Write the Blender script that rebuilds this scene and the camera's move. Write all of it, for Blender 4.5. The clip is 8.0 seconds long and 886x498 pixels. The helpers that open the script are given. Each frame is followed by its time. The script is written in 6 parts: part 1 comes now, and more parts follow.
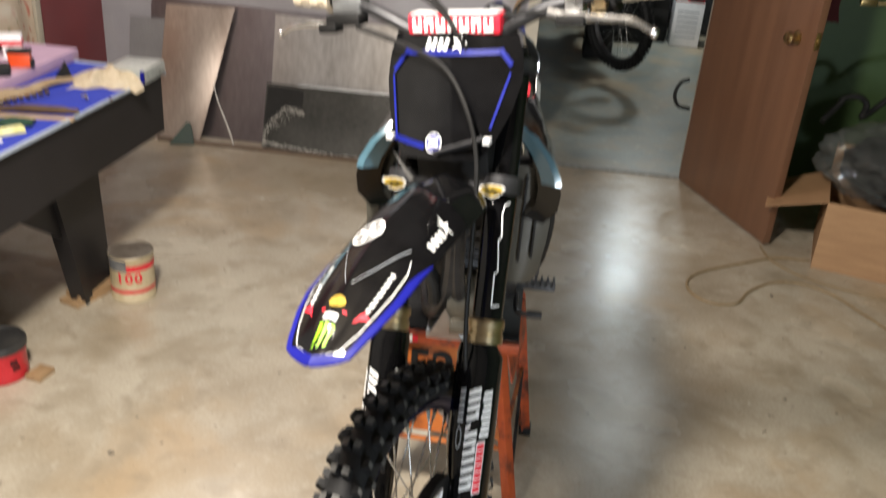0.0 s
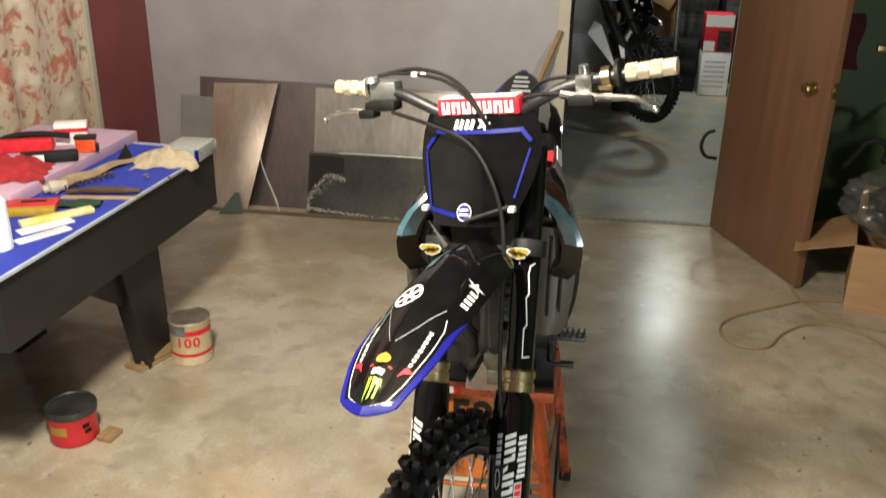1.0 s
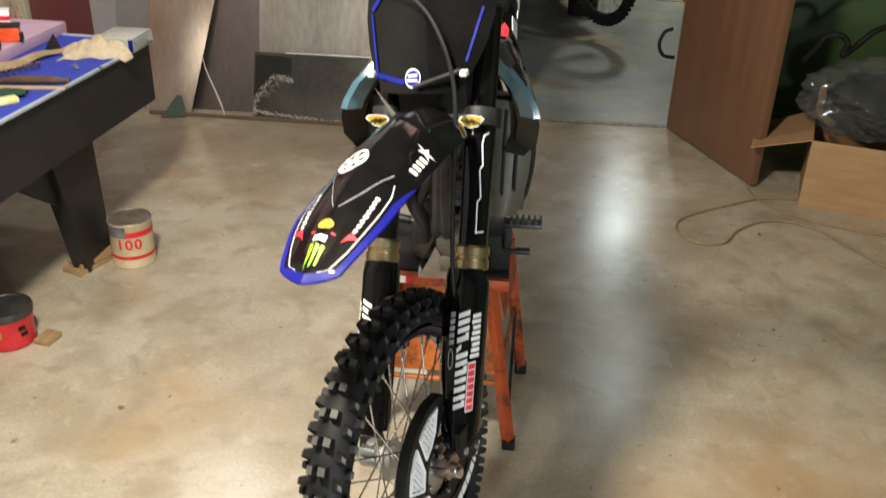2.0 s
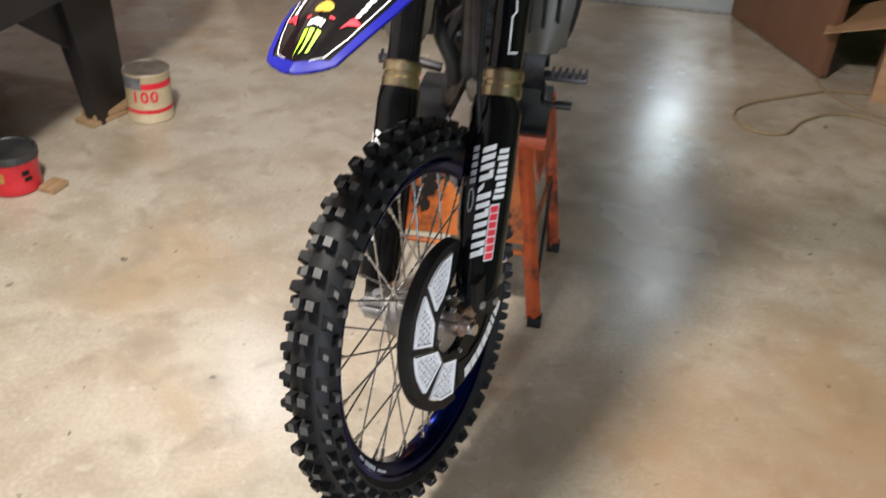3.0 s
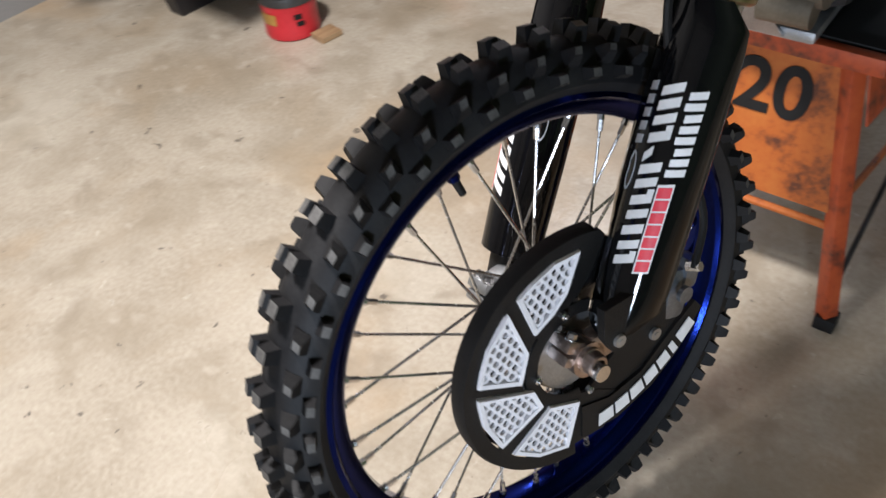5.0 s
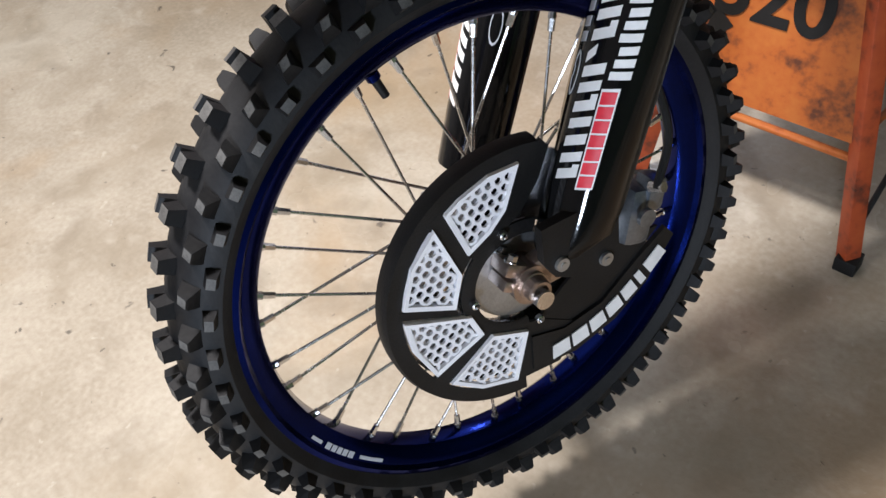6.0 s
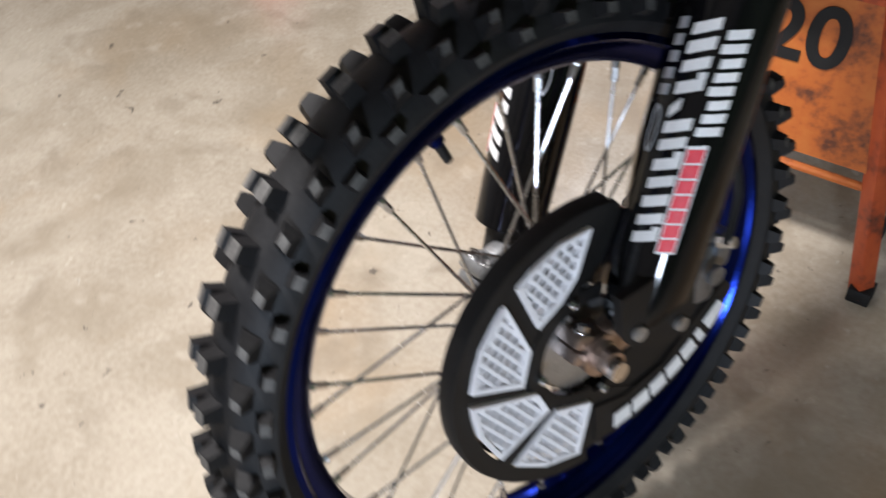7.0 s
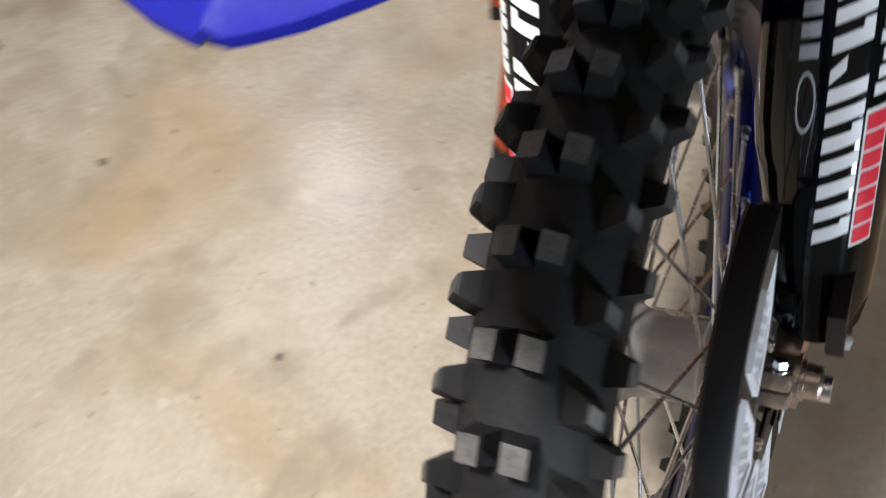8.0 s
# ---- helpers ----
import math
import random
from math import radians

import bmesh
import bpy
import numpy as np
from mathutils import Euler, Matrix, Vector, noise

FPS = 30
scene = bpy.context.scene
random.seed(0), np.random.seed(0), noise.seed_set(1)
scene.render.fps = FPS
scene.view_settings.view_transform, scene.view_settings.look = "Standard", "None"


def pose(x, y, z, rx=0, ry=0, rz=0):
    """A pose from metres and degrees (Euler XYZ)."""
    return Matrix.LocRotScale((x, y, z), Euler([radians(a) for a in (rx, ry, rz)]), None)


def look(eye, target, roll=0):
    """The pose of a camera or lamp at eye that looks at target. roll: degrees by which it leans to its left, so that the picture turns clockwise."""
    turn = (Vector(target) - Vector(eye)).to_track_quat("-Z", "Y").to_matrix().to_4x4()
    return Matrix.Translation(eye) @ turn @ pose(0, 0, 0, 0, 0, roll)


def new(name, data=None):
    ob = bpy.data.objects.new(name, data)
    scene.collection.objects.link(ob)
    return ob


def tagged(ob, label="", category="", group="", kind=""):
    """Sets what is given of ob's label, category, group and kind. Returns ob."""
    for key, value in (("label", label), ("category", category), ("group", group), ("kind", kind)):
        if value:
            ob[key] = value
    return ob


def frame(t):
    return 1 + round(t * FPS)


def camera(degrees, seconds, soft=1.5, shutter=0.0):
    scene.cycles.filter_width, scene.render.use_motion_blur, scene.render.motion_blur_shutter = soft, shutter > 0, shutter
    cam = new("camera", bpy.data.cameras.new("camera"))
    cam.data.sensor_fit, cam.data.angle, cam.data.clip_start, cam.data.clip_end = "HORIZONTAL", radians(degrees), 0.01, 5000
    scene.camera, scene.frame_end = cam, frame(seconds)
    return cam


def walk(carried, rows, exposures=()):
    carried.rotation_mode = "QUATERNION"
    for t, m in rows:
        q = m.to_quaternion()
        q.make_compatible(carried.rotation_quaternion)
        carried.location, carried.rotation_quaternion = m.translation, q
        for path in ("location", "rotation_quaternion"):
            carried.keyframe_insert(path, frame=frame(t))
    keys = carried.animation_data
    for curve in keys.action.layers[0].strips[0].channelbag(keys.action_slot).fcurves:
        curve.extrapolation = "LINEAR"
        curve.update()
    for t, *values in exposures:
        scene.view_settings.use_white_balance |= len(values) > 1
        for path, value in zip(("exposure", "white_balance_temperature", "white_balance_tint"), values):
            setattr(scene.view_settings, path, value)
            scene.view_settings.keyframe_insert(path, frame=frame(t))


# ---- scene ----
cam = camera(53.63, 8.0, soft=1.45, shutter=0.5)
ROWS = [
    (0.0, -0.0329, 0.1528, 1.6616, 64.28, -4.07, 7.11),
    (0.5, -0.0053, 0.0439, 1.7574, 69.55, -1.96, 7.58),
    (1.0, 0.0000, 0.0000, 1.7500, 67.68, -0.95, 8.73),
    (1.5, 0.0017, 0.0294, 1.6930, 64.38, -0.69, 7.64),
    (1.7, 0.0043, 0.0434, 1.6720, 63.55, -0.98, 6.22),
    (2.8, 0.0264, 0.1378, 1.4280, 58.62, -3.12, 7.97),
    (3.0, 0.0363, 0.1861, 1.3930, 56.74, -3.08, 9.80),
    (3.5, -0.0187, 0.3612, 1.3333, 53.24, -3.14, 12.87),
    (4.0, -0.0282, 0.5481, 1.2940, 48.58, -2.49, 15.34),
    (4.2, -0.0318, 0.6038, 1.2836, 46.92, -2.04, 16.70),
    (5.3, 0.2808, 0.8678, 1.1566, 47.52, 6.08, 41.63),
    (5.5, 0.2884, 0.9007, 1.1268, 46.46, 6.65, 41.85),
    (6.0, 0.2869, 0.9056, 1.1249, 44.25, 6.43, 41.61),
    (6.5, 0.2785, 0.9067, 1.1293, 44.17, 5.51, 41.41),
    (7.0, 0.1418, 0.9005, 1.1169, 44.90, 5.10, 36.77),
    (7.3, -0.0043, 0.9103, 1.0994, 44.56, 6.33, 29.89),
    (7.5, -0.0897, 0.9252, 1.1057, 43.00, 6.53, 23.61),
    (7.7, -0.1268, 0.9647, 1.1326, 39.69, 9.21, 17.77),
    (8.0, -0.2251, 1.0223, 1.0823, 36.67, 8.14, 5.23),
]
walk(cam, [(t, pose(x, y, z, rx, ry, rz)) for t, x, y, z, rx, ry, rz in ROWS],
     [(0.0, 0.0, 6450, 8), (0.5, -0.10, 6750, 6), (1.0, -0.11, 7080, 3), (1.7, -0.06, 6880, 3), (3.0, -0.10, 6150, 10), (4.2, -0.06, 5900, 10), (5.3, -0.08, 5850, 12), (7.0, -0.12, 5850, 12), (8.0, -0.20, 5900, 10)])

# ---- light ----
world = bpy.data.worlds.new("night")
world.use_nodes = True
world.node_tree.nodes["Background"].inputs["Color"].default_value = (0.01, 0.012, 0.016, 1)
world.node_tree.nodes["Background"].inputs["Strength"].default_value = 0.2
scene.world = world


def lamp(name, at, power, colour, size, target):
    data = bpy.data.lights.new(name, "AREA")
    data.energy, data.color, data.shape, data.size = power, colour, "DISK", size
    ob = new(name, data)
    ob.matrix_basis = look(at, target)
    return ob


bulb = bpy.data.lights.new("garage_lamp", "POINT")
bulb.energy, bulb.color, bulb.shadow_soft_size = 400, (1.0, 0.912, 0.815), 0.14
new("garage_lamp", bulb).matrix_basis = pose(-0.72, 0.95, 2.42)
# Unseen fill, added low in front to brighten the wheel's disc cover.
lamp("front_fill_lamp", (1.25, -0.95, 0.65), 55, (0.84, 0.92, 1.0), 0.30, (-0.1, 1.4, 0.55))
back_bulb = bpy.data.lights.new("back_ceiling_lamp", "POINT")
back_bulb.energy, back_bulb.color, back_bulb.shadow_soft_size = 43, (0.96, 0.97, 1.0), 0.10
new("back_ceiling_lamp", back_bulb).matrix_basis = pose(-1.68, 4.25, 2.7)
lamp("next_room_lamp", (1.05, 8.35, 2.25), 34, (0.88, 0.96, 0.97), 0.26, (1.05, 8.34, 0))
# Second bulb, put this far forward to brighten the parked bike's plate and shields.
front_bulb = bpy.data.lights.new("next_room_bulb", "POINT")
front_bulb.energy, front_bulb.color, front_bulb.shadow_soft_size = 30, (0.88, 0.96, 0.97), 0.07
new("next_room_bulb", front_bulb).matrix_basis = pose(0.95, 6.15, 2.6)

# ---- materials ----
def surface(name, low, high, scale=8.0, rough=0.5, metal=0.0, bump=0.1, fine=120.0, spread=0.1, coat=0.0, alpha=1.0, stretch=(1, 1, 1), mid=None):
    """A surface of two colours mixed by coarse and fine grain, with fine relief and uneven gloss."""
    m = bpy.data.materials.new(name)
    m.use_nodes = True
    nodes, links = m.node_tree.nodes, m.node_tree.links
    shader = nodes["Principled BSDF"]
    place = nodes.new("ShaderNodeTexCoord")
    turn = nodes.new("ShaderNodeMapping")
    turn.inputs["Scale"].default_value = stretch
    links.new(place.outputs["Object"], turn.inputs["Vector"])
    grains = []
    for size, detail in ((scale, 4.0), (fine, 3.0)):
        grain = nodes.new("ShaderNodeTexNoise")
        grain.inputs["Scale"].default_value, grain.inputs["Detail"].default_value = size, detail
        links.new(turn.outputs["Vector"], grain.inputs["Vector"])
        grains.append(grain)
    both = nodes.new("ShaderNodeMix")
    both.data_type = "FLOAT"
    both.inputs["Factor"].default_value = 0.3
    links.new(grains[0].outputs["Fac"], both.inputs["A"])
    links.new(grains[1].outputs["Fac"], both.inputs["B"])
    ramp = nodes.new("ShaderNodeValToRGB")
    ramp.color_ramp.elements[0].position, ramp.color_ramp.elements[1].position = 0.36, 0.64
    ramp.color_ramp.elements[0].color, ramp.color_ramp.elements[1].color = (*low, 1), (*high, 1)
    if mid:
        ramp.color_ramp.elements.new(0.5).color = (*mid, 1)
    links.new(both.outputs["Result"], ramp.inputs["Fac"])
    links.new(ramp.outputs["Color"], shader.inputs["Base Color"])
    gloss = nodes.new("ShaderNodeMapRange")
    gloss.inputs["To Min"].default_value, gloss.inputs["To Max"].default_value = max(rough - spread, 0.03), min(rough + spread, 1)
    links.new(grains[0].outputs["Fac"], gloss.inputs["Value"])
    links.new(gloss.outputs["Result"], shader.inputs["Roughness"])
    shader.inputs["Metallic"].default_value = metal
    shader.inputs["Coat Weight"].default_value = coat
    shader.inputs["Coat Roughness"].default_value = 0.12
    if bump:
        relief = nodes.new("ShaderNodeBump")
        relief.inputs["Strength"].default_value, relief.inputs["Distance"].default_value = bump, 0.004
        links.new(grains[1].outputs["Fac"], relief.inputs["Height"])
        links.new(relief.outputs["Normal"], shader.inputs["Normal"])
    return m


def concrete(name, tones, gloss, patches=()):
    """Old sealed concrete: broad stains, blotches, specks and fine grain; also single patches by place, reach, colour
    and strength, some of them painted light or shade.
    """
    m = surface(name, tones[0], tones[2], 2.2, gloss, 0.0, 0.12, 90.0, 0.12, 0.0, 1.0, (1, 1, 1), tones[1])
    nodes, links = m.node_tree.nodes, m.node_tree.links
    shader = nodes["Principled BSDF"]
    base = shader.inputs["Base Color"].links[0].from_socket
    place = next(n for n in nodes if n.type == "TEX_COORD")
    for size, low, high, colour, amount in ((0.9, 0.52, 0.70, (0.29, 0.27, 0.21), 0.38), (1.7, 0.54, 0.66, (0.40, 0.285, 0.165), 0.65), (3.2, 0.50, 0.68, (0.33, 0.255, 0.165), 0.55), (5.0, 0.50, 0.70, (0.30, 0.25, 0.18), 0.75), (9.0, 0.55, 0.70, (0.27, 0.225, 0.165), 0.55), (26.0, 0.69, 0.74, (0.08, 0.07, 0.06), 0.75), (52.0, 0.70, 0.76, (0.07, 0.06, 0.05), 0.6), (15.0, 0.60, 0.74, (0.60, 0.54, 0.45), 0.35), (34.0, 0.68, 0.74, (0.66, 0.61, 0.52), 0.30)):
        spots = nodes.new("ShaderNodeTexNoise")
        spots.inputs["Scale"].default_value, spots.inputs["Detail"].default_value, spots.inputs["Distortion"].default_value = size, 5.0, 0.4
        links.new(place.outputs["Object"], spots.inputs["Vector"])
        cut = nodes.new("ShaderNodeMapRange")
        cut.inputs["From Min"].default_value, cut.inputs["From Max"].default_value, cut.inputs["To Max"].default_value = low, high, amount
        links.new(spots.outputs["Fac"], cut.inputs["Value"])
        mix = nodes.new("ShaderNodeMix")
        mix.data_type = "RGBA"
        mix.inputs["B"].default_value = (*colour, 1)
        links.new(cut.outputs["Result"], mix.inputs["Factor"])
        links.new(base, mix.inputs["A"])
        base = mix.outputs["Result"]
    for (sx, sy), reach, colour, amount in patches:
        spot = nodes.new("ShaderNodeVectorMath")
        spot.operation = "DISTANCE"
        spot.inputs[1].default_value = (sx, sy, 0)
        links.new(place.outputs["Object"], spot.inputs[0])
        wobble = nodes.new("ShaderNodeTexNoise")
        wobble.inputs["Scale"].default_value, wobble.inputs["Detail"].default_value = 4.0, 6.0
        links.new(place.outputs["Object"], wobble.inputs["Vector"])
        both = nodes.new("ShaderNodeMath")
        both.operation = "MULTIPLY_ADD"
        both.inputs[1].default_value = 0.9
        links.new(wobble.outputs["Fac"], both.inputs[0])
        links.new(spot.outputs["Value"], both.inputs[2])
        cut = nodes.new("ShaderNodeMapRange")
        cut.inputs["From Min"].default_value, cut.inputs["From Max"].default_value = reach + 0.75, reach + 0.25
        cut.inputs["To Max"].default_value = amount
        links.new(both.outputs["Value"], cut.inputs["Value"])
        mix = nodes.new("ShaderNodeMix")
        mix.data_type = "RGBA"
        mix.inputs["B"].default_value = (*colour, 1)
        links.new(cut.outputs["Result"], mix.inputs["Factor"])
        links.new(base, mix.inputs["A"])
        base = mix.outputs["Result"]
    links.new(base, shader.inputs["Base Color"])
    return m


# First patch tints in warmer light; last two paint the bike's shade.
# The two at the back only darken the floor towards the wall.
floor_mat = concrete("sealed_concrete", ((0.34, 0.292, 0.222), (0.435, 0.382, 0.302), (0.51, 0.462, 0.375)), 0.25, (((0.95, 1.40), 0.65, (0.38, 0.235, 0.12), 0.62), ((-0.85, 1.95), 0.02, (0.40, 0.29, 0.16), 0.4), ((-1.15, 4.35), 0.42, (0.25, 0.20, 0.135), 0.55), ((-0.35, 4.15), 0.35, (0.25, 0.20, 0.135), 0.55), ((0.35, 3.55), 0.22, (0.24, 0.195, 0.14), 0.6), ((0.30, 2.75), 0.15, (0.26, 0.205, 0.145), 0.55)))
floor_far_mat = concrete("grey_concrete", ((0.17, 0.185, 0.17), (0.215, 0.23, 0.21), (0.26, 0.275, 0.255)), 0.38)
grey_wall_mat = surface("grey_panel", (0.31, 0.30, 0.325), (0.40, 0.39, 0.415), 3, 0.42, 0, 0.05)
red_wall_mat = surface("maroon_panel", (0.16, 0.030, 0.036), (0.22, 0.045, 0.050), 3, 0.42, 0, 0.05)
green_wall_mat = surface("green_paint", (0.034, 0.064, 0.022), (0.048, 0.088, 0.030), 3, 0.5, 0, 0.05)
plain_wall_mat = surface("plain_wall", (0.20, 0.195, 0.185), (0.26, 0.25, 0.24), 3, 0.7, 0, 0.05)
ceiling_mat = surface("dark_ceiling", (0.055, 0.045, 0.035), (0.10, 0.085, 0.065), 3, 0.8, 0, 0.05)
white_trim_mat = surface("cream_trim", (0.42, 0.38, 0.31), (0.52, 0.48, 0.40), 6, 0.5, 0, 0.05)
door_mat = surface("stained_birch", (0.122, 0.058, 0.032), (0.158, 0.077, 0.042), 1.8, 0.38, 0, 0.06, 40, 0.08, 0.15, 1, (9, 9, 0.7))
black_plastic = surface("black_plastic", (0.0028, 0.0028, 0.0032), (0.0048, 0.0048, 0.0054), 20, 0.07, 0, 0.010, 300, 0.03, 0.0)
matt_black = surface("matt_black_plastic", (0.0065, 0.0063, 0.0063), (0.012, 0.0115, 0.0115), 20, 0.55, 0, 0.15, 500)
rubber = surface("tyre_rubber", (0.0055, 0.0056, 0.0063), (0.0135, 0.0136, 0.0142), 26, 0.60, 0, 0.08, 260, 0.12, 0, 1, (1, 1, 1), (0.009, 0.009, 0.0098))
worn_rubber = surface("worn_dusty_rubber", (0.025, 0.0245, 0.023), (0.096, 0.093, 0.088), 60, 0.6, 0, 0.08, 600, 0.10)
blue_metal = surface("blue_anodised", (0.0014, 0.005, 0.055), (0.003, 0.010, 0.120), 9, 0.15, 0.95, 0.03, 300, 0.06)
blue_plastic = surface("blue_plastic", (0.0075, 0.009, 0.165), (0.012, 0.0135, 0.22), 9, 0.45, 0, 0.04, 300, 0.06)
steel = surface("bright_steel", (0.50, 0.50, 0.51), (0.70, 0.70, 0.70), 30, 0.26, 1, 0.05, 300, 0.08)
dull_alloy = surface("cast_alloy", (0.30, 0.31, 0.32), (0.44, 0.45, 0.46), 20, 0.45, 0.9, 0.15, 300, 0.1)
dark_metal = surface("dark_metal", (0.03, 0.03, 0.032), (0.07, 0.07, 0.075), 20, 0.42, 0.7, 0.1, 300)
gold_metal = surface("bronze_alloy", (0.42, 0.33, 0.20), (0.60, 0.48, 0.30), 20, 0.3, 1, 0.05)
white_plastic = surface("white_plastic", (0.84, 0.84, 0.88), (0.91, 0.91, 0.94), 30, 0.4, 0, 0.05)
white_print = surface("white_print", (0.72, 0.72, 0.72), (0.84, 0.84, 0.84), 40, 0.4, 0, 0.02)
red_print = surface("red_print", (0.62, 0.02, 0.04), (0.75, 0.04, 0.06), 40, 0.4, 0, 0.02)
blue_print = surface("blue_print", (0.008, 0.013, 0.165), (0.012, 0.018, 0.21), 40, 0.35, 0, 0.02)
green_print = surface("green_print", (0.30, 0.62, 0.02), (0.40, 0.75, 0.04), 40, 0.4, 0, 0.02)
yellow_print = surface("yellow_print", (0.36, 0.245, 0.03), (0.45, 0.31, 0.05), 40, 0.4, 0, 0.02)
grey_print = surface("grey_print", (0.40, 0.42, 0.46), (0.50, 0.52, 0.56), 40, 0.4, 0, 0.02)
pale_blue = surface("pale_blue_panel", (0.058, 0.125, 0.165), (0.085, 0.165, 0.21), 10, 0.25, 0, 0.03, 300, 0.05, 0.5)
stand_red = surface("worn_red_orange_paint", (0.07, 0.022, 0.014), (0.46, 0.085, 0.020), 14, 0.5, 0.1, 0.12, 70, 0.1, 0, 1, (1, 1, 1), (0.40, 0.065, 0.016))
orange_paint = surface("worn_orange_paint", (0.10, 0.030, 0.012), (0.44, 0.13, 0.020), 16, 0.55, 0.1, 0.12, 90, 0.1, 0, 1, (1, 1, 1), (0.40, 0.10, 0.014))
grip_mat = surface("cream_rubber", (0.38, 0.32, 0.235), (0.49, 0.42, 0.32), 30, 0.65, 0, 0.1, 300)
felt_mat = surface("blue_felt", (0.018, 0.035, 0.36), (0.026, 0.05, 0.46), 12, 0.9, 0, 0.2, 500)
table_black = surface("black_laminate", (0.010, 0.009, 0.010), (0.016, 0.014, 0.015), 6, 0.5, 0, 0.03)
warm_alloy = surface("heat_tinted_alloy", (0.30, 0.24, 0.21), (0.46, 0.38, 0.34), 20, 0.32, 0.95, 0.1, 300, 0.1)

for m, level in ((black_plastic, 0.36), (matt_black, 0.24), (rubber, 0.27), (blue_plastic, 0.10), (blue_print, 0.15), (red_print, 0.18), (white_print, 0.3), (green_print, 0.18), (yellow_print, 0.2)):
    m.node_tree.nodes["Principled BSDF"].inputs["Specular IOR Level"].default_value = level

# ---- building ----
PLACES = {}


def box(bm, x0, x1, y0, y1, z0, z1, m=None, bevel=0.0):
    """A box between two corners, its edges rounded where bevel is given."""
    made = bmesh.ops.create_cube(bm, size=1.0, matrix=Matrix.Translation(((x0 + x1) / 2, (y0 + y1) / 2, (z0 + z1) / 2)) @ Matrix.Diagonal((x1 - x0, y1 - y0, z1 - z0, 1)))
    verts = made["verts"]
    if bevel:
        edges = list({e for v in verts for e in v.link_edges})
        cut = bmesh.ops.bevel(bm, geom=edges, offset=bevel, segments=2, affect="EDGES", profile=0.6)
        verts = list({v for f in cut["faces"] for v in f.verts} | {v for v in verts if v.is_valid})
    if m is not None:
        bmesh.ops.transform(bm, matrix=m, verts=verts)
    return verts


def rod(bm, a, b, r0, r1=None, sides=12, caps=True):
    """A round bar from a to b, tapered where r1 is given."""
    a, b = Vector(a), Vector(b)
    m = Matrix.Translation((a + b) / 2) @ (b - a).to_track_quat("Z", "Y").to_matrix().to_4x4()
    return bmesh.ops.create_cone(bm, cap_ends=caps, segments=sides, radius1=r0, radius2=r0 if r1 is None else r1, depth=(b - a).length, matrix=m)["verts"]


def tube(bm, points, radius, sides=8, smooth=4):
    """A bent round tube through some points, rounded between them."""
    pts = [Vector(p) for p in points]
    if smooth > 1 and len(pts) > 2:
        full = [pts[0] * 2 - pts[1]] + pts + [pts[-1] * 2 - pts[-2]]
        out = []
        for i in range(1, len(full) - 2):
            p0, p1, p2, p3 = full[i - 1 : i + 3]
            for k in range(smooth):
                t = k / smooth
                out.append(0.5 * (2 * p1 + (p2 - p0) * t + (2 * p0 - 5 * p1 + 4 * p2 - p3) * t * t + (3 * p1 - p0 - 3 * p2 + p3) * t ** 3))
        pts = out + [pts[-1]]
    radii = radius if isinstance(radius, (list, tuple)) else [radius] * len(pts)
    if len(radii) != len(pts):
        radii = [radii[min(int(i * len(radii) / len(pts)), len(radii) - 1)] for i in range(len(pts))]
    rings, side = [], None
    for i, p in enumerate(pts):
        way = (pts[min(i + 1, len(pts) - 1)] - pts[max(i - 1, 0)]).normalized()
        if side is None:
            side = way.orthogonal().normalized()
        side = (side - way * side.dot(way)).normalized()
        up = way.cross(side)
        rings.append([bm.verts.new(p + radii[i] * (math.cos(2 * math.pi * k / sides) * side + math.sin(2 * math.pi * k / sides) * up)) for k in range(sides)])
    for r0, r1 in zip(rings, rings[1:]):
        for k in range(sides):
            bm.faces.new((r0[k], r0[(k + 1) % sides], r1[(k + 1) % sides], r1[k]))
    bm.faces.new(rings[0][::-1])
    bm.faces.new(rings[-1])


def lathe(bm, profile, steps=48, axis="X", closed=False, start=0.0, sweep=2 * math.pi):
    """A profile of (along, radius) turned round an axis; about X the angle runs from Y to Z."""
    whole = sweep > 6.28
    count = steps if whole else steps + 1
    rings = []
    for i in range(count):
        a = start + sweep * i / steps
        c, s = math.cos(a), math.sin(a)
        rings.append([bm.verts.new((x, r * c, r * s) if axis == "X" else (r * c, r * s, x)) for x, r in profile])
    rounds = list(zip(rings, rings[1:] + rings[:1])) if whole else list(zip(rings, rings[1:]))
    n = len(profile)
    for r0, r1 in rounds:
        for k in range(n if closed else n - 1):
            bm.faces.new((r0[k], r0[(k + 1) % n], r1[(k + 1) % n], r1[k]))
    if closed and not whole:
        bm.faces.new(rings[0])
        bm.faces.new(rings[-1][::-1])


def slab(bm, outline, normal, thick, lift=0.0):
    """A flat plate: an outline of 3D points pushed along normal."""
    normal = Vector(normal).normalized()
    low = [bm.verts.new(Vector(p) + normal * lift) for p in outline]
    high = [bm.verts.new(Vector(p) + normal * (lift + thick)) for p in outline]
    bm.faces.new(low[::-1])
    bm.faces.new(high)
    for i in range(len(low)):
        j = (i + 1) % len(low)
        bm.faces.new((low[i], low[j], high[j], high[i]))


def grid(bm, rows, thick=0.0, close=False):
    """A sheet through rows of points, given thickness by a second sheet pushed inwards."""
    verts = [[bm.verts.new(p) for p in row] for row in rows]
    faces = []
    for r0, r1 in zip(verts, verts[1:]):
        for k in range(len(r0) - 1):
            faces.append(bm.faces.new((r0[k], r0[k + 1], r1[k + 1], r1[k])))
    if thick:
        bmesh.ops.recalc_face_normals(bm, faces=faces)
        bmesh.ops.solidify(bm, geom=faces, thickness=thick)
    return faces


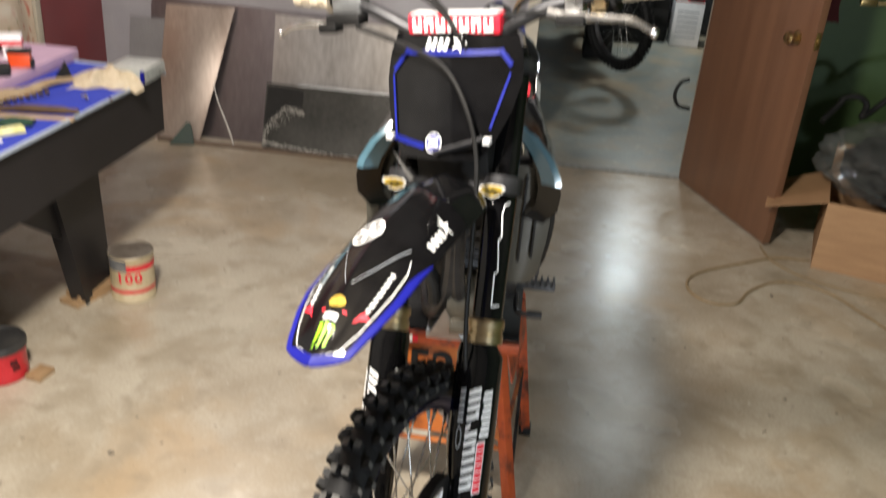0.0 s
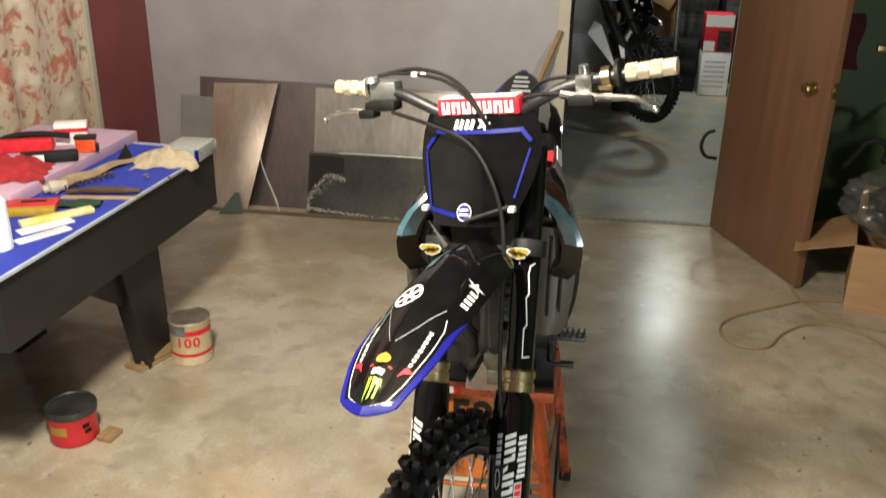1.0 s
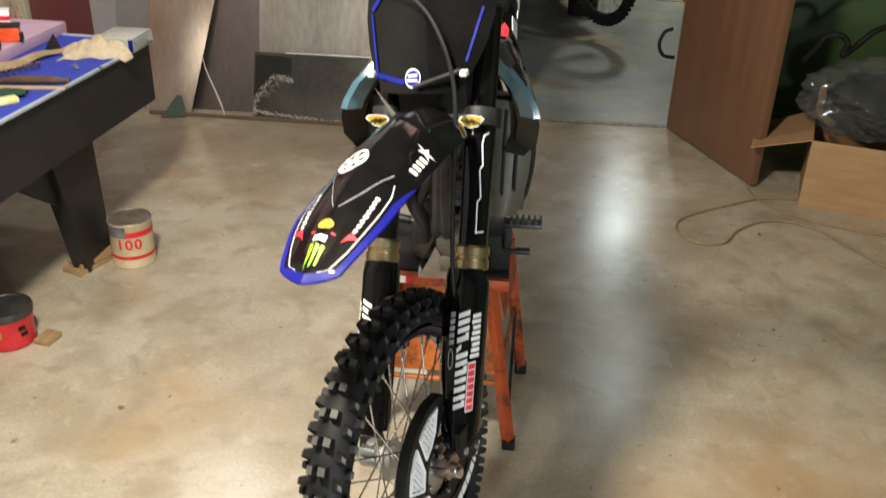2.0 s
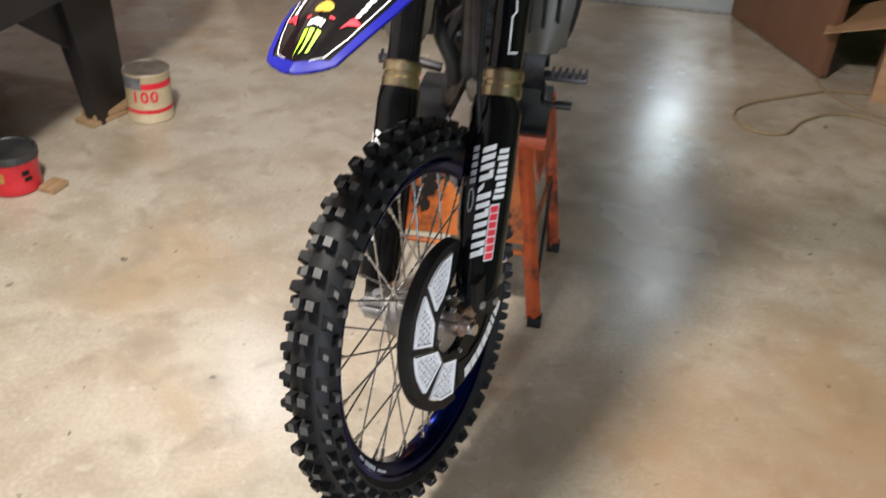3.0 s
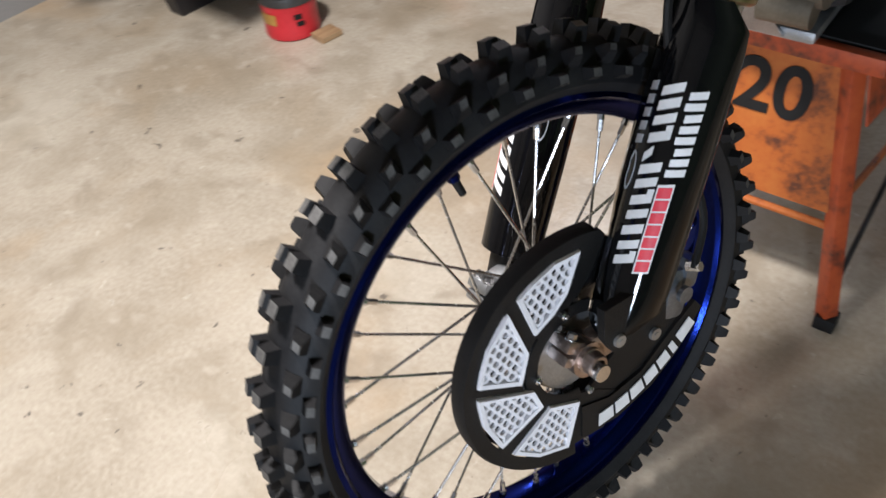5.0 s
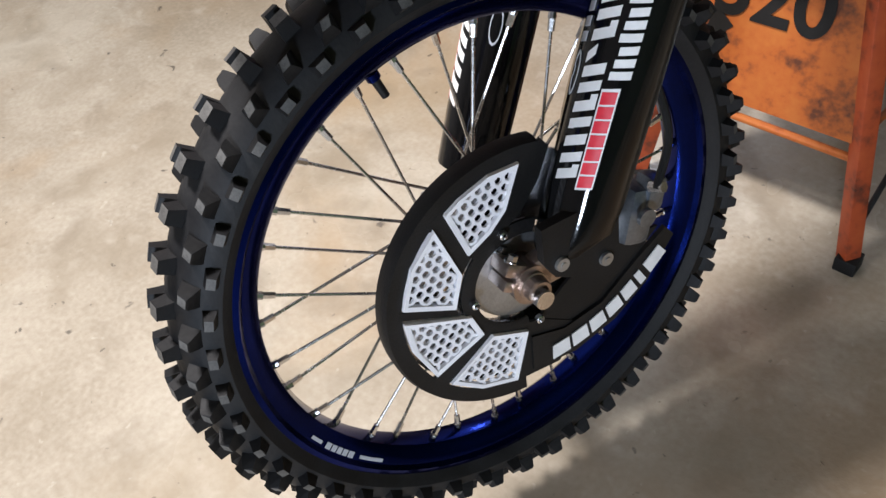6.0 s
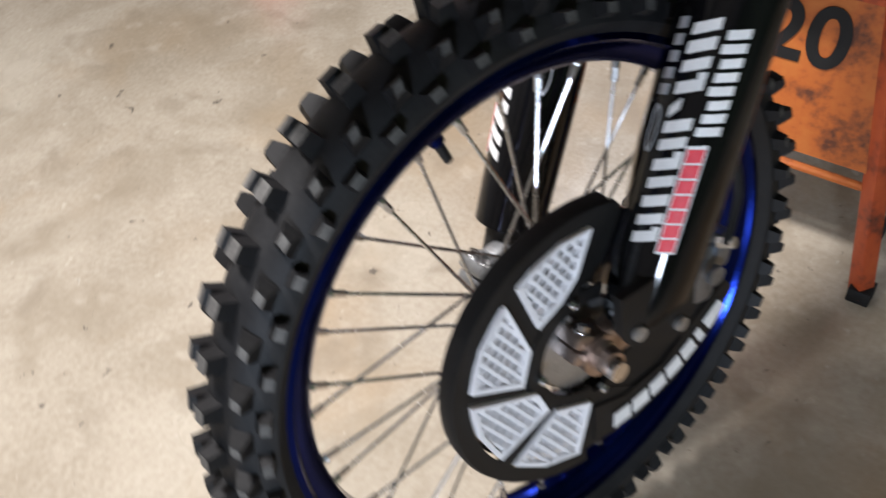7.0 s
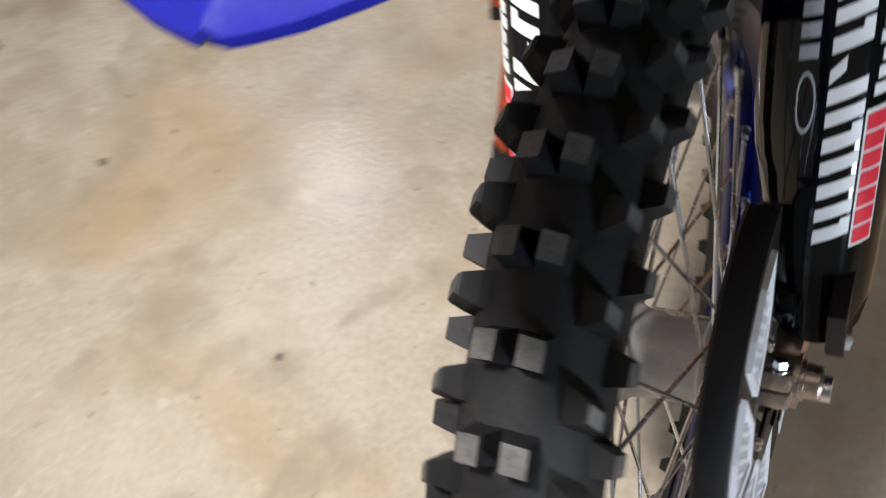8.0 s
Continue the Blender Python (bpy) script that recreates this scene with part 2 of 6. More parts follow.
def shaped(name, bm, material, smooth=True):
    bmesh.ops.recalc_face_normals(bm, faces=bm.faces)
    if smooth:
        for f in bm.faces:
            f.smooth = True
        for e in bm.edges:
            if len(e.link_faces) == 2 and e.calc_face_angle(0) > 0.6:
                e.smooth = False
    me = bpy.data.meshes.new(name)
    bm.to_mesh(me)
    bm.free()
    me.materials.append(material)
    return me


def thing(name, at, label, category, group="", kind=""):
    """An empty at a thing's base that carries its parts."""
    ob = new(name)
    ob.empty_display_size = 0.1
    ob.matrix_basis = at if isinstance(at, Matrix) else Matrix.Translation(at)
    PLACES[ob] = ob.matrix_basis.copy()
    return tagged(ob, label, category, group, kind)


def part(name, bm, material, parent, label="", at=None, smooth=True):
    """One mesh under a thing or a part; at is its own pose in the world, else its parent's."""
    me = bm if isinstance(bm, bpy.types.Mesh) else shaped(name, bm, material, smooth)
    ob = new(name, me)
    ob.parent = parent
    spot = PLACES[parent] if at is None else at
    ob.matrix_basis = PLACES[parent].inverted() @ spot
    PLACES[ob] = spot.copy()
    return tagged(ob, label)


def single(name, bm, material, label, category, at=None, group="", kind="", smooth=True):
    """A thing that is one mesh."""
    ob = new(name, shaped(name, bm, material, smooth))
    ob.matrix_basis = at or Matrix()
    PLACES[ob] = ob.matrix_basis.copy()
    return tagged(ob, label, category, group, kind)


def B():
    return bmesh.new()

# ---- the room ----
XL, XR, YB, YF, ZC = -2.45, 2.7, 4.84, -3.0, 2.95
bm = B(); box(bm, XL, XR, YF, YB, -0.1, 0.0)
single("floor", bm, floor_mat, "worn sealed concrete garage floor with stains, painted light and shade", "floor", kind="structure", smooth=False)
bm = B(); box(bm, -2.0, 3.2, YB, 10.2, -0.1, -0.004)
single("floor_far", bm, floor_far_mat, "grey concrete floor of the next room", "floor", kind="structure", smooth=False)
bm = B(); box(bm, XL, -0.07, YB, YB + 0.1, 0, ZC)
single("wall_back", bm, grey_wall_mat, "grey panelled back wall", "wall", kind="structure", smooth=False)
bm = B(); box(bm, 0.87, XR, YB, YB + 0.1, 0, ZC)
single("wall_back_green", bm, green_wall_mat, "green painted wall beside the doorway", "wall", kind="structure", smooth=False)
bm = B(); box(bm, -0.07, 0.87, YB, YB + 0.1, 2.06, ZC)
single("wall_header", bm, grey_wall_mat, "grey wall above the doorway", "wall", kind="structure", smooth=False)
# Unseen stretch, coloured plain so no red light bounces onto the bike.
bm = B(); box(bm, XL - 0.1, XL, YF, 2.3, 0, ZC)
single("wall_left_front", bm, plain_wall_mat, "unseen plain wall beside the camera", "wall", kind="structure", smooth=False)
bm = B(); box(bm, XL - 0.1, XL, 2.3, YB + 0.1, 0, ZC)
single("wall_left", bm, red_wall_mat, "dark red panelled side wall", "wall", kind="structure", smooth=False)
bm = B(); box(bm, XR, XR + 0.1, YF, YB + 0.1, 0, ZC)
single("wall_right", bm, green_wall_mat, "green painted side wall", "wall", kind="structure", smooth=False)
bm = B(); box(bm, XL - 0.1, XR + 0.1, YF - 0.1, YF, 0, ZC)
single("wall_front", bm, plain_wall_mat, "plain wall behind the camera", "wall", kind="structure", smooth=False)
# Never in view; dark colour added to keep bounced light out of the shadows.
bm = B(); box(bm, XL - 0.1, XR + 0.6, YF - 0.1, 10.3, ZC, ZC + 0.1)
single("ceiling", bm, ceiling_mat, "unseen ceiling, coloured dark to hold back bounced light", "ceiling", kind="structure", smooth=False)
for name, b in (("wall_far", (-2.0, 3.2, 10.2, 10.3)), ("wall_far_left", (-2.1, -2.0, 4.94, 10.3)), ("wall_far_right", (3.2, 3.3, 4.94, 10.3))):
    bm = B(); box(bm, *b, 0, ZC)
    single(name, bm, plain_wall_mat, "plain wall of the next room", "wall", kind="structure", smooth=False)
# door frame and threshold
bm = B(); box(bm, -0.11, -0.045, YB - 0.015, YB + 0.115, 0, 2.09, bevel=0.004)
single("trim", bm, white_trim_mat, "cream painted door frame post", "door frame", kind="structure")
bm = B(); box(bm, 0.835, 0.875, YB - 0.003, YB + 0.115, 0, 2.09, bevel=0.004)
single("trim_hinge", bm, white_trim_mat, "cream painted hinge post", "door frame", kind="structure")
bm = B(); box(bm, -0.045, 0.835, YB - 0.01, YB + 0.11, 2.03, 2.09, bevel=0.004)
single("trim_head", bm, white_trim_mat, "cream painted door frame head", "door frame", kind="structure")
bm = B(); box(bm, -0.045, 0.835, YB - 0.006, YB + 0.028, -0.002, 0.010, bevel=0.004)
single("threshold", bm, surface("worn_threshold", (0.16, 0.155, 0.14), (0.30, 0.29, 0.27), 30, 0.6, 0.4, 0.1), "dull metal threshold strip under the doorway", "threshold", kind="structure")
# open door
hinge = Matrix.Translation((0.832, YB - 0.02, 0.012)) @ Matrix.Rotation(math.atan2(-0.773, 0.300), 4, "Z")
door = thing("door_1", hinge, "open flush brown wooden door with brass knobs", "door", kind="structure")
bm = B(); box(bm, 0, 0.83, -0.018, 0.018, 0, 2.01, bevel=0.002)
part("leaf", bm, door_mat, door)

# ---- the motorcycle: what turns with the handlebar is built round the front axle (x to its left, y to the rear, z up) ----
FK = Matrix(((0.94101, 0.30589, -0.14468, -0.16042), (-0.30233, 0.95207, 0.04648, 1.36581), (0.15196, 0.0, 0.98839, 0.46827), (0, 0, 0, 1)))
BK = Matrix.Translation((-0.160, 1.76, 0)) @ Matrix.Rotation(radians(1.5), 4, "Z")
bike = thing("dirt_bike", (-0.17, 2.2, 0.5), "black and blue motocross bike resting on an orange stand", "motorcycle")


def turned(name, bm, material, label="", parent=None, smooth=True):
    return part(name, bm, material, parent or bike, label, FK, smooth)


def fixed(name, bm, material, label="", parent=None, smooth=True):
    return part(name, bm, material, parent or bike, label, BK, smooth)


def arc(psi):
    return -0.0050 + 0.0385 * math.sin(psi), 0.2845 + 0.0435 * math.cos(psi)


def knob_mesh(psi, long, wide, high, skew, taper, base=1.38):
    """One tread block at an angle across the tread, built at the wheel's turn 0: dusty top, black sides."""
    bm = B()
    x, r = arc(psi)
    out = Vector((math.sin(psi), math.cos(psi)))
    side = Vector((math.cos(psi), -math.sin(psi)))
    rings = []
    for up, k in ((-0.005, base), (high * 0.30, 0.3 + base * 0.58), (high * 0.88, 0.90 * taper ** 0.35), (high, taper)):
        ring = []
        for a, b in ((-1, -1), (1, -1), (1, 1), (-1, 1)):
            px = x + out.x * up + side.x * b * wide / 2 * k
            pr = r + out.y * up + side.y * b * wide / 2 * k
            t = (a * long / 2 * k + skew * b) / 0.33
            ring.append(bm.verts.new((px, pr * math.cos(t), pr * math.sin(t))))
        rings.append(ring)
    for r0, r1 in zip(rings, rings[1:]):
        for i in range(4):
            bm.faces.new((r0[i], r0[(i + 1) % 4], r1[(i + 1) % 4], r1[i]))
    top = bm.faces.new(rings[-1])
    bmesh.ops.recalc_face_normals(bm, faces=bm.faces)
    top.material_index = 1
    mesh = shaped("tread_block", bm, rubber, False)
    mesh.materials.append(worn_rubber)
    return mesh


bm = B()
side = [(-0.021, 0.262), (-0.027, 0.276), (-0.0345, 0.284)]
lathe(bm, [(x - 0.0045, r) for x, r in side] + [arc(radians(d)) for d in range(-84, 85, 12)] + [(-x - 0.0045, r) for x, r in side[::-1]], 96)
tyre = turned("front_tyre", bm, rubber, "black knobbly rubber front tyre with dusty blocks")
TREAD = 46
for s in (-1, 1):
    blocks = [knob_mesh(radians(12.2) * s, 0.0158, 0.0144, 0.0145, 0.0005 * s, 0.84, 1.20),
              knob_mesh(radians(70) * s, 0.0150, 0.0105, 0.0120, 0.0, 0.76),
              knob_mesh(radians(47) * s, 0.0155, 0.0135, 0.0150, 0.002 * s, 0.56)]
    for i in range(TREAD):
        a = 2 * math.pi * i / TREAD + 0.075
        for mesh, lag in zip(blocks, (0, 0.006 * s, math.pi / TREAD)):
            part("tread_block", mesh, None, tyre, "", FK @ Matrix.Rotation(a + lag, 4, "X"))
bm = B()
lathe(bm, [(x - 0.0035, r) for x, r in [(-0.0275, 0.2795), (-0.0285, 0.272), (-0.0235, 0.268), (-0.0205, 0.258), (-0.012, 0.2495), (0, 0.2475), (0.012, 0.2495), (0.0205, 0.258), (0.0235, 0.268), (0.0285, 0.272), (0.0275, 0.2795), (0.022, 0.279), (0.019, 0.262), (-0.019, 0.262), (-0.022, 0.279)]], 96, closed=True)
rim = turned("front_rim", bm, blue_metal, "blue anodised alloy rim")
bm = B()
for k, (a0, a1, w) in enumerate(((203, 206.5, 0.2), (208, 209.6, 1), (210, 211.4, 1), (211.8, 213.2, 1), (213.6, 215, 1), (215.4, 217, 1), (219, 226, 0.25))):
    x0, x1 = 0.0212, 0.0236
    r0, r1 = 0.2600 + 0.002 * (1 - w), 0.2668 - 0.002 * (1 - w)
    rows = [[(0.0179 + (r - 0.258) * 0.3, r * math.cos(radians(a)), r * math.sin(radians(a))) for r in (r0, r1)] for a in (a0, (a0 + a1) / 2, a1)]
    grid(bm, rows, 0.0006)
turned("rim_print", bm, grey_print, "pale grey printed marks", rim)
# hub, spokes and nipples
bm = B()
lathe(bm, [(-0.064, 0.012), (-0.064, 0.022), (-0.050, 0.024), (-0.046, 0.041), (-0.039, 0.042), (-0.030, 0.036), (-0.010, 0.033), (0.020, 0.033), (0.024, 0.042), (0.030, 0.041), (0.033, 0.030), (0.045, 0.030), (0.045, 0.012)], 40)
turned("front_hub", bm, surface("pale_alloy", (0.52, 0.52, 0.52), (0.66, 0.66, 0.66), 20, 0.42, 0.35, 0.06, 300, 0.1), "pale cast alloy front hub")
bm = B(); rod(bm, (0, 0, 0), (0, 0, 1), 0.0017, sides=8)
spoke_mesh = shaped("spoke", bm, steel)
bm = B(); rod(bm, (0, 0, 0), (0, 0, 0.012), 0.0034, 0.0036, sides=6); rod(bm, (0, 0, 0.012), (0, 0, 0.019), 0.0044, 0.0038, sides=8)
nipple_mesh = shaped("nipple", bm, steel)
for i in range(36):
    s = 1 if i % 2 else -1
    j = i // 2
    a = radians(20 * j + (2.4 if s > 0 else 11.3))
    k = (1 if j % 2 == 0 else -1) * s
    h = a + k * radians(70)
    p0 = Vector((0.031 if s > 0 else -0.042, 0.036 * math.cos(h), 0.036 * math.sin(h)))
    p1 = Vector((s * 0.003 - 0.003, 0.249 * math.cos(a), 0.249 * math.sin(a)))
    way = p1 - p0
    turn = way.to_track_quat("Z", "Y").to_matrix().to_4x4()
    part("spoke", spoke_mesh, None, rim, "", FK @ Matrix.Translation(p0) @ turn @ Matrix.Diagonal((1, 1, way.length, 1)))
    part("nipple", nipple_mesh, None, rim, "", FK @ Matrix.Translation(p1 - way.normalized() * 0.0185) @ turn)
a = radians(107.5)
bm = B(); rod(bm, (0, 0.247 * math.cos(a), 0.247 * math.sin(a)), (0, 0.240 * math.cos(a), 0.240 * math.sin(a)), 0.007, sides=12)
turned("valve_nut", bm, blue_metal, "blue valve nut", rim)
bm = B(); rod(bm, (0, 0.240 * math.cos(a), 0.240 * math.sin(a)), (0.002, 0.220 * math.cos(a), 0.220 * math.sin(a)), 0.0045, 0.0040, sides=12)
turned("valve_cap", bm, matt_black, "black valve cap", rim)
# brake disc
bm = B()
lathe(bm, [(0.046, 0.058), (0.046, 0.132), (0.050, 0.132), (0.050, 0.058)], 72, closed=True)
brake_disc = turned("brake_disc", bm, steel, "bright steel brake disc")
for i in range(6):
    bm = B()
    t = radians(60 * i + 12)
    slab(bm, [(0.046, r * math.cos(t + d), r * math.sin(t + d)) for r, d in ((0.028, -0.2), (0.060, -0.1), (0.060, 0.1), (0.028, 0.2))], (1, 0, 0), 0.004)
    turned("disc_arm", bm, dull_alloy, "", brake_disc)
bm = B()
lathe(bm, [(0.052, 0.012), (0.058, 0.014), (0.058, 0.048), (0.052, 0.050)], 48)
turned("hub_cover", bm, dull_alloy, "polished hub face")

# disc cover with pierced white panels
GN = 0.066


def gpt(u, v, n=GN):
    return (n, u, v)


bm = B()
lathe(bm, [(0.045, 0.1470), (0.048, 0.1500), (0.060, 0.1502), (0.0670, 0.1475), (0.066, 0.131)], 60, start=radians(74), sweep=radians(190))
guard = turned("disc_guard", bm, matt_black, "matt black plastic brake disc cover")
bm = B(); lathe(bm, [(GN - 0.003, 0.0525), (GN, 0.052), (GN + 0.001, 0.058), (GN, 0.067), (GN - 0.003, 0.067)], 50, start=radians(66), sweep=radians(205))
turned("guard_inner_ring", bm, matt_black, "", guard)
PANELS = (
    ((0.0180, 0.1310), (-0.0150, 0.1325), (-0.0490, 0.1225), (-0.0660, 0.1130), (-0.0510, 0.0580), (-0.0240, 0.0710), (-0.0040, 0.0880)),
    ((-0.0780, 0.1045), (-0.1095, 0.0750), (-0.1275, 0.0340), (-0.0750, 0.0050), (-0.0605, 0.0415)),
    ((-0.1300, 0.0200), (-0.1280, -0.0210), (-0.1120, -0.0640), (-0.0510, -0.0420), (-0.0600, -0.0130)),
    ((-0.1005, -0.0825), (-0.0680, -0.1115), (-0.0250, -0.1275), (-0.0020, -0.0680), (-0.0430, -0.0490)),
)
# webs between the panels
for web in (((0.045, 0.1420), (0.019, 0.1330), (-0.003, 0.0880), (-0.023, 0.0710), (-0.050, 0.0590), (-0.046, 0.0500), (-0.018, 0.0590), (0.012, 0.0760), (0.034, 0.1000), (0.052, 0.1320)),
            ((-0.066, 0.1180), (-0.083, 0.1080), (-0.060, 0.0400), (-0.045, 0.0560)),
            ((-0.131, 0.0320), (-0.134, 0.0250), (-0.072, -0.0060), (-0.075, 0.0090)),
            ((-0.115, -0.0670), (-0.103, -0.0850), (-0.045, -0.0500), (-0.050, -0.0400)),
            ((-0.022, -0.1310), (0.030, -0.1360), (0.060, -0.0950), (0.020, -0.0680), (0.000, -0.0600), (-0.004, -0.0680))):
    bm = B(); slab(bm, [gpt(*p) for p in web], (1, 0, 0), 0.004, -0.0035)
    turned("guard_web", bm, matt_black, "", guard)


def inside(p, poly):
    hit = False
    for i in range(len(poly)):
        (x0, y0), (x1, y1) = poly[i], poly[i - 1]
        if (y0 > p[1]) != (y1 > p[1]) and p[0] < (x1 - x0) * (p[1] - y0) / (y1 - y0) + x0:
            hit = not hit
    return hit


def edge_gap(p, poly):
    best = 9.0
    for i in range(len(poly)):
        a, b = Vector(poly[i - 1]), Vector(poly[i])
        q = Vector(p)
        t = max(0.0, min(1.0, (q - a).dot(b - a) / (b - a).length_squared))
        best = min(best, (q - a - (b - a) * t).length)
    return best


def pierced(poly):
    """A panel with a solid border and honeycomb holes: each cell is a ring of six walls."""
    bm = B()
    mid = sum((Vector(p) for p in poly), Vector((0, 0))) / len(poly)
    outer = [Vector(p) for p in poly]
    inner = [p + (mid - p) * 0.17 for p in outer]
    loops = []
    for pts, n in ((outer, GN - 0.002), ([p + (mid - p) * 0.03 for p in outer], GN + 0.004), (inner, GN + 0.0035), (inner, GN - 0.002)):
        loops.append([bm.verts.new((n, p.x, p.y)) for p in pts])
    for l0, l1 in zip(loops, loops[1:]):
        for i in range(len(l0)):
            j = (i + 1) % len(l0)
            bm.faces.new((l0[i], l0[j], l1[j], l1[i]))
    c = 0.0062
    area = [(p.x, p.y) for p in inner]
    for row in range(-24, 25):
        for col in range(-24, 25):
            ctr = (mid.x + c * 1.732 * (col + 0.5 * (row % 2)), mid.y + c * 1.5 * row)
            if not inside(ctr, area) and edge_gap(ctr, area) > c * 0.9:
                continue
            for k in range(6):
                a0, a1 = radians(60 * k + 30), radians(60 * k + 90)
                pts = [(ctr[0] + c * 1.02 * math.cos(a0), ctr[1] + c * 1.02 * math.sin(a0)), (ctr[0] + c * 1.02 * math.cos(a1), ctr[1] + c * 1.02 * math.sin(a1)),
                       (ctr[0] + c * 0.70 * math.cos(a1), ctr[1] + c * 0.70 * math.sin(a1)), (ctr[0] + c * 0.70 * math.cos(a0), ctr[1] + c * 0.70 * math.sin(a0))]
                if all(inside(q, area) or edge_gap(q, area) < 0.0035 for q in pts):
                    slab(bm, [(GN - 0.0015, *q) for q in pts], (1, 0, 0), 0.0035)
    return bm


for poly in PANELS:
    turned("guard_panel", pierced(poly), white_plastic, "white honeycomb pierced panel", guard, smooth=False)
for p in ((-0.012, 0.063), (-0.055, 0.000), (0.012, -0.060)):
    lathe_v = [(GN + 0.001, 0.0048), (GN + 0.006, 0.0046), (GN + 0.007, 0.003), (GN + 0.005, 0.0022)]
    b2 = B()
    lathe(b2, lathe_v, 16)
    bmesh.ops.translate(b2, verts=b2.verts, vec=(0, *p))
    turned("guard_bolt", b2, steel, "bright bolt", guard)
bm = B(); slab(bm, [gpt(*p) for p in ((0.020, -0.058), (0.055, -0.034), (0.110, -0.018), (0.172, -0.026), (0.142, -0.050), (0.092, -0.083), (0.042, -0.090), (0.004, -0.078))], (1, 0, 0), 0.004, -0.0045)
turned("guard_web", bm, matt_black, "", guard)
# rear arm of the cover with raised white marks
ARM = ((-0.004, -0.126), (0.050, -0.132), (0.105, -0.118), (0.150, -0.090), (0.190, -0.045), (0.180, -0.030), (0.140, -0.052), (0.090, -0.085), (0.040, -0.092), (0.000, -0.080))
bm = B(); slab(bm, [gpt(*p) for p in ARM], (1, 0, 0), 0.006, -0.003)
turned("guard_arm", bm, matt_black, "black plastic arm of the cover", guard)
for t0, t1, r0, r1 in ((0.00, 0.13, 1.0, 1.0), (0.155, 0.28, 1.0, 1.0), (0.305, 0.425, 1.0, 1.0), (0.45, 0.57, 0.9, 1.0), (0.595, 0.70, 1.0, 1.0), (0.73, 0.78, 1.0, 1.0), (0.82, 0.97, 1.0, 0.8)):
    def spot(t, side):
        a = Vector((0.020, -0.115)) * (1 - t) ** 2 + 2 * t * (1 - t) * Vector((0.105, -0.115)) + t * t * Vector((0.175, -0.050))
        d = (2 * (1 - t) * Vector((0.085, 0.0)) + 2 * t * Vector((0.07, 0.065))).normalized()
        return gpt(*(a + Vector((-d.y, d.x)) * side))
    bm = B(); slab(bm, [spot(t0, -0.0092), spot(t1, -0.0092), spot(t1 + 0.012, 0.0092 * r1), spot(t0 + 0.012, 0.0092 * r0)], (1, 0, 0), 0.0012, 0.004)
    turned("guard_print", bm, white_print, "white raised mark", guard)

# fork legs
FD = Vector((0, 0.46, 1)).normalized()


def leg(s, v, off=(0, 0)):
    """A point on a fork leg's centre line at height v."""
    return Vector(((0.088 if s > 0 else s * 0.105) + off[0], 0.035 + 0.46 * v + off[1], v))


def shell(s, v, phi, r):
    """A point on the shield round a leg: phi turns from the front (0) outwards (90)."""
    fore = Vector((0, -0.908, 0.418))
    return leg(s, v) + r * (math.cos(phi) * fore + math.sin(phi) * Vector((s, 0, 0)))


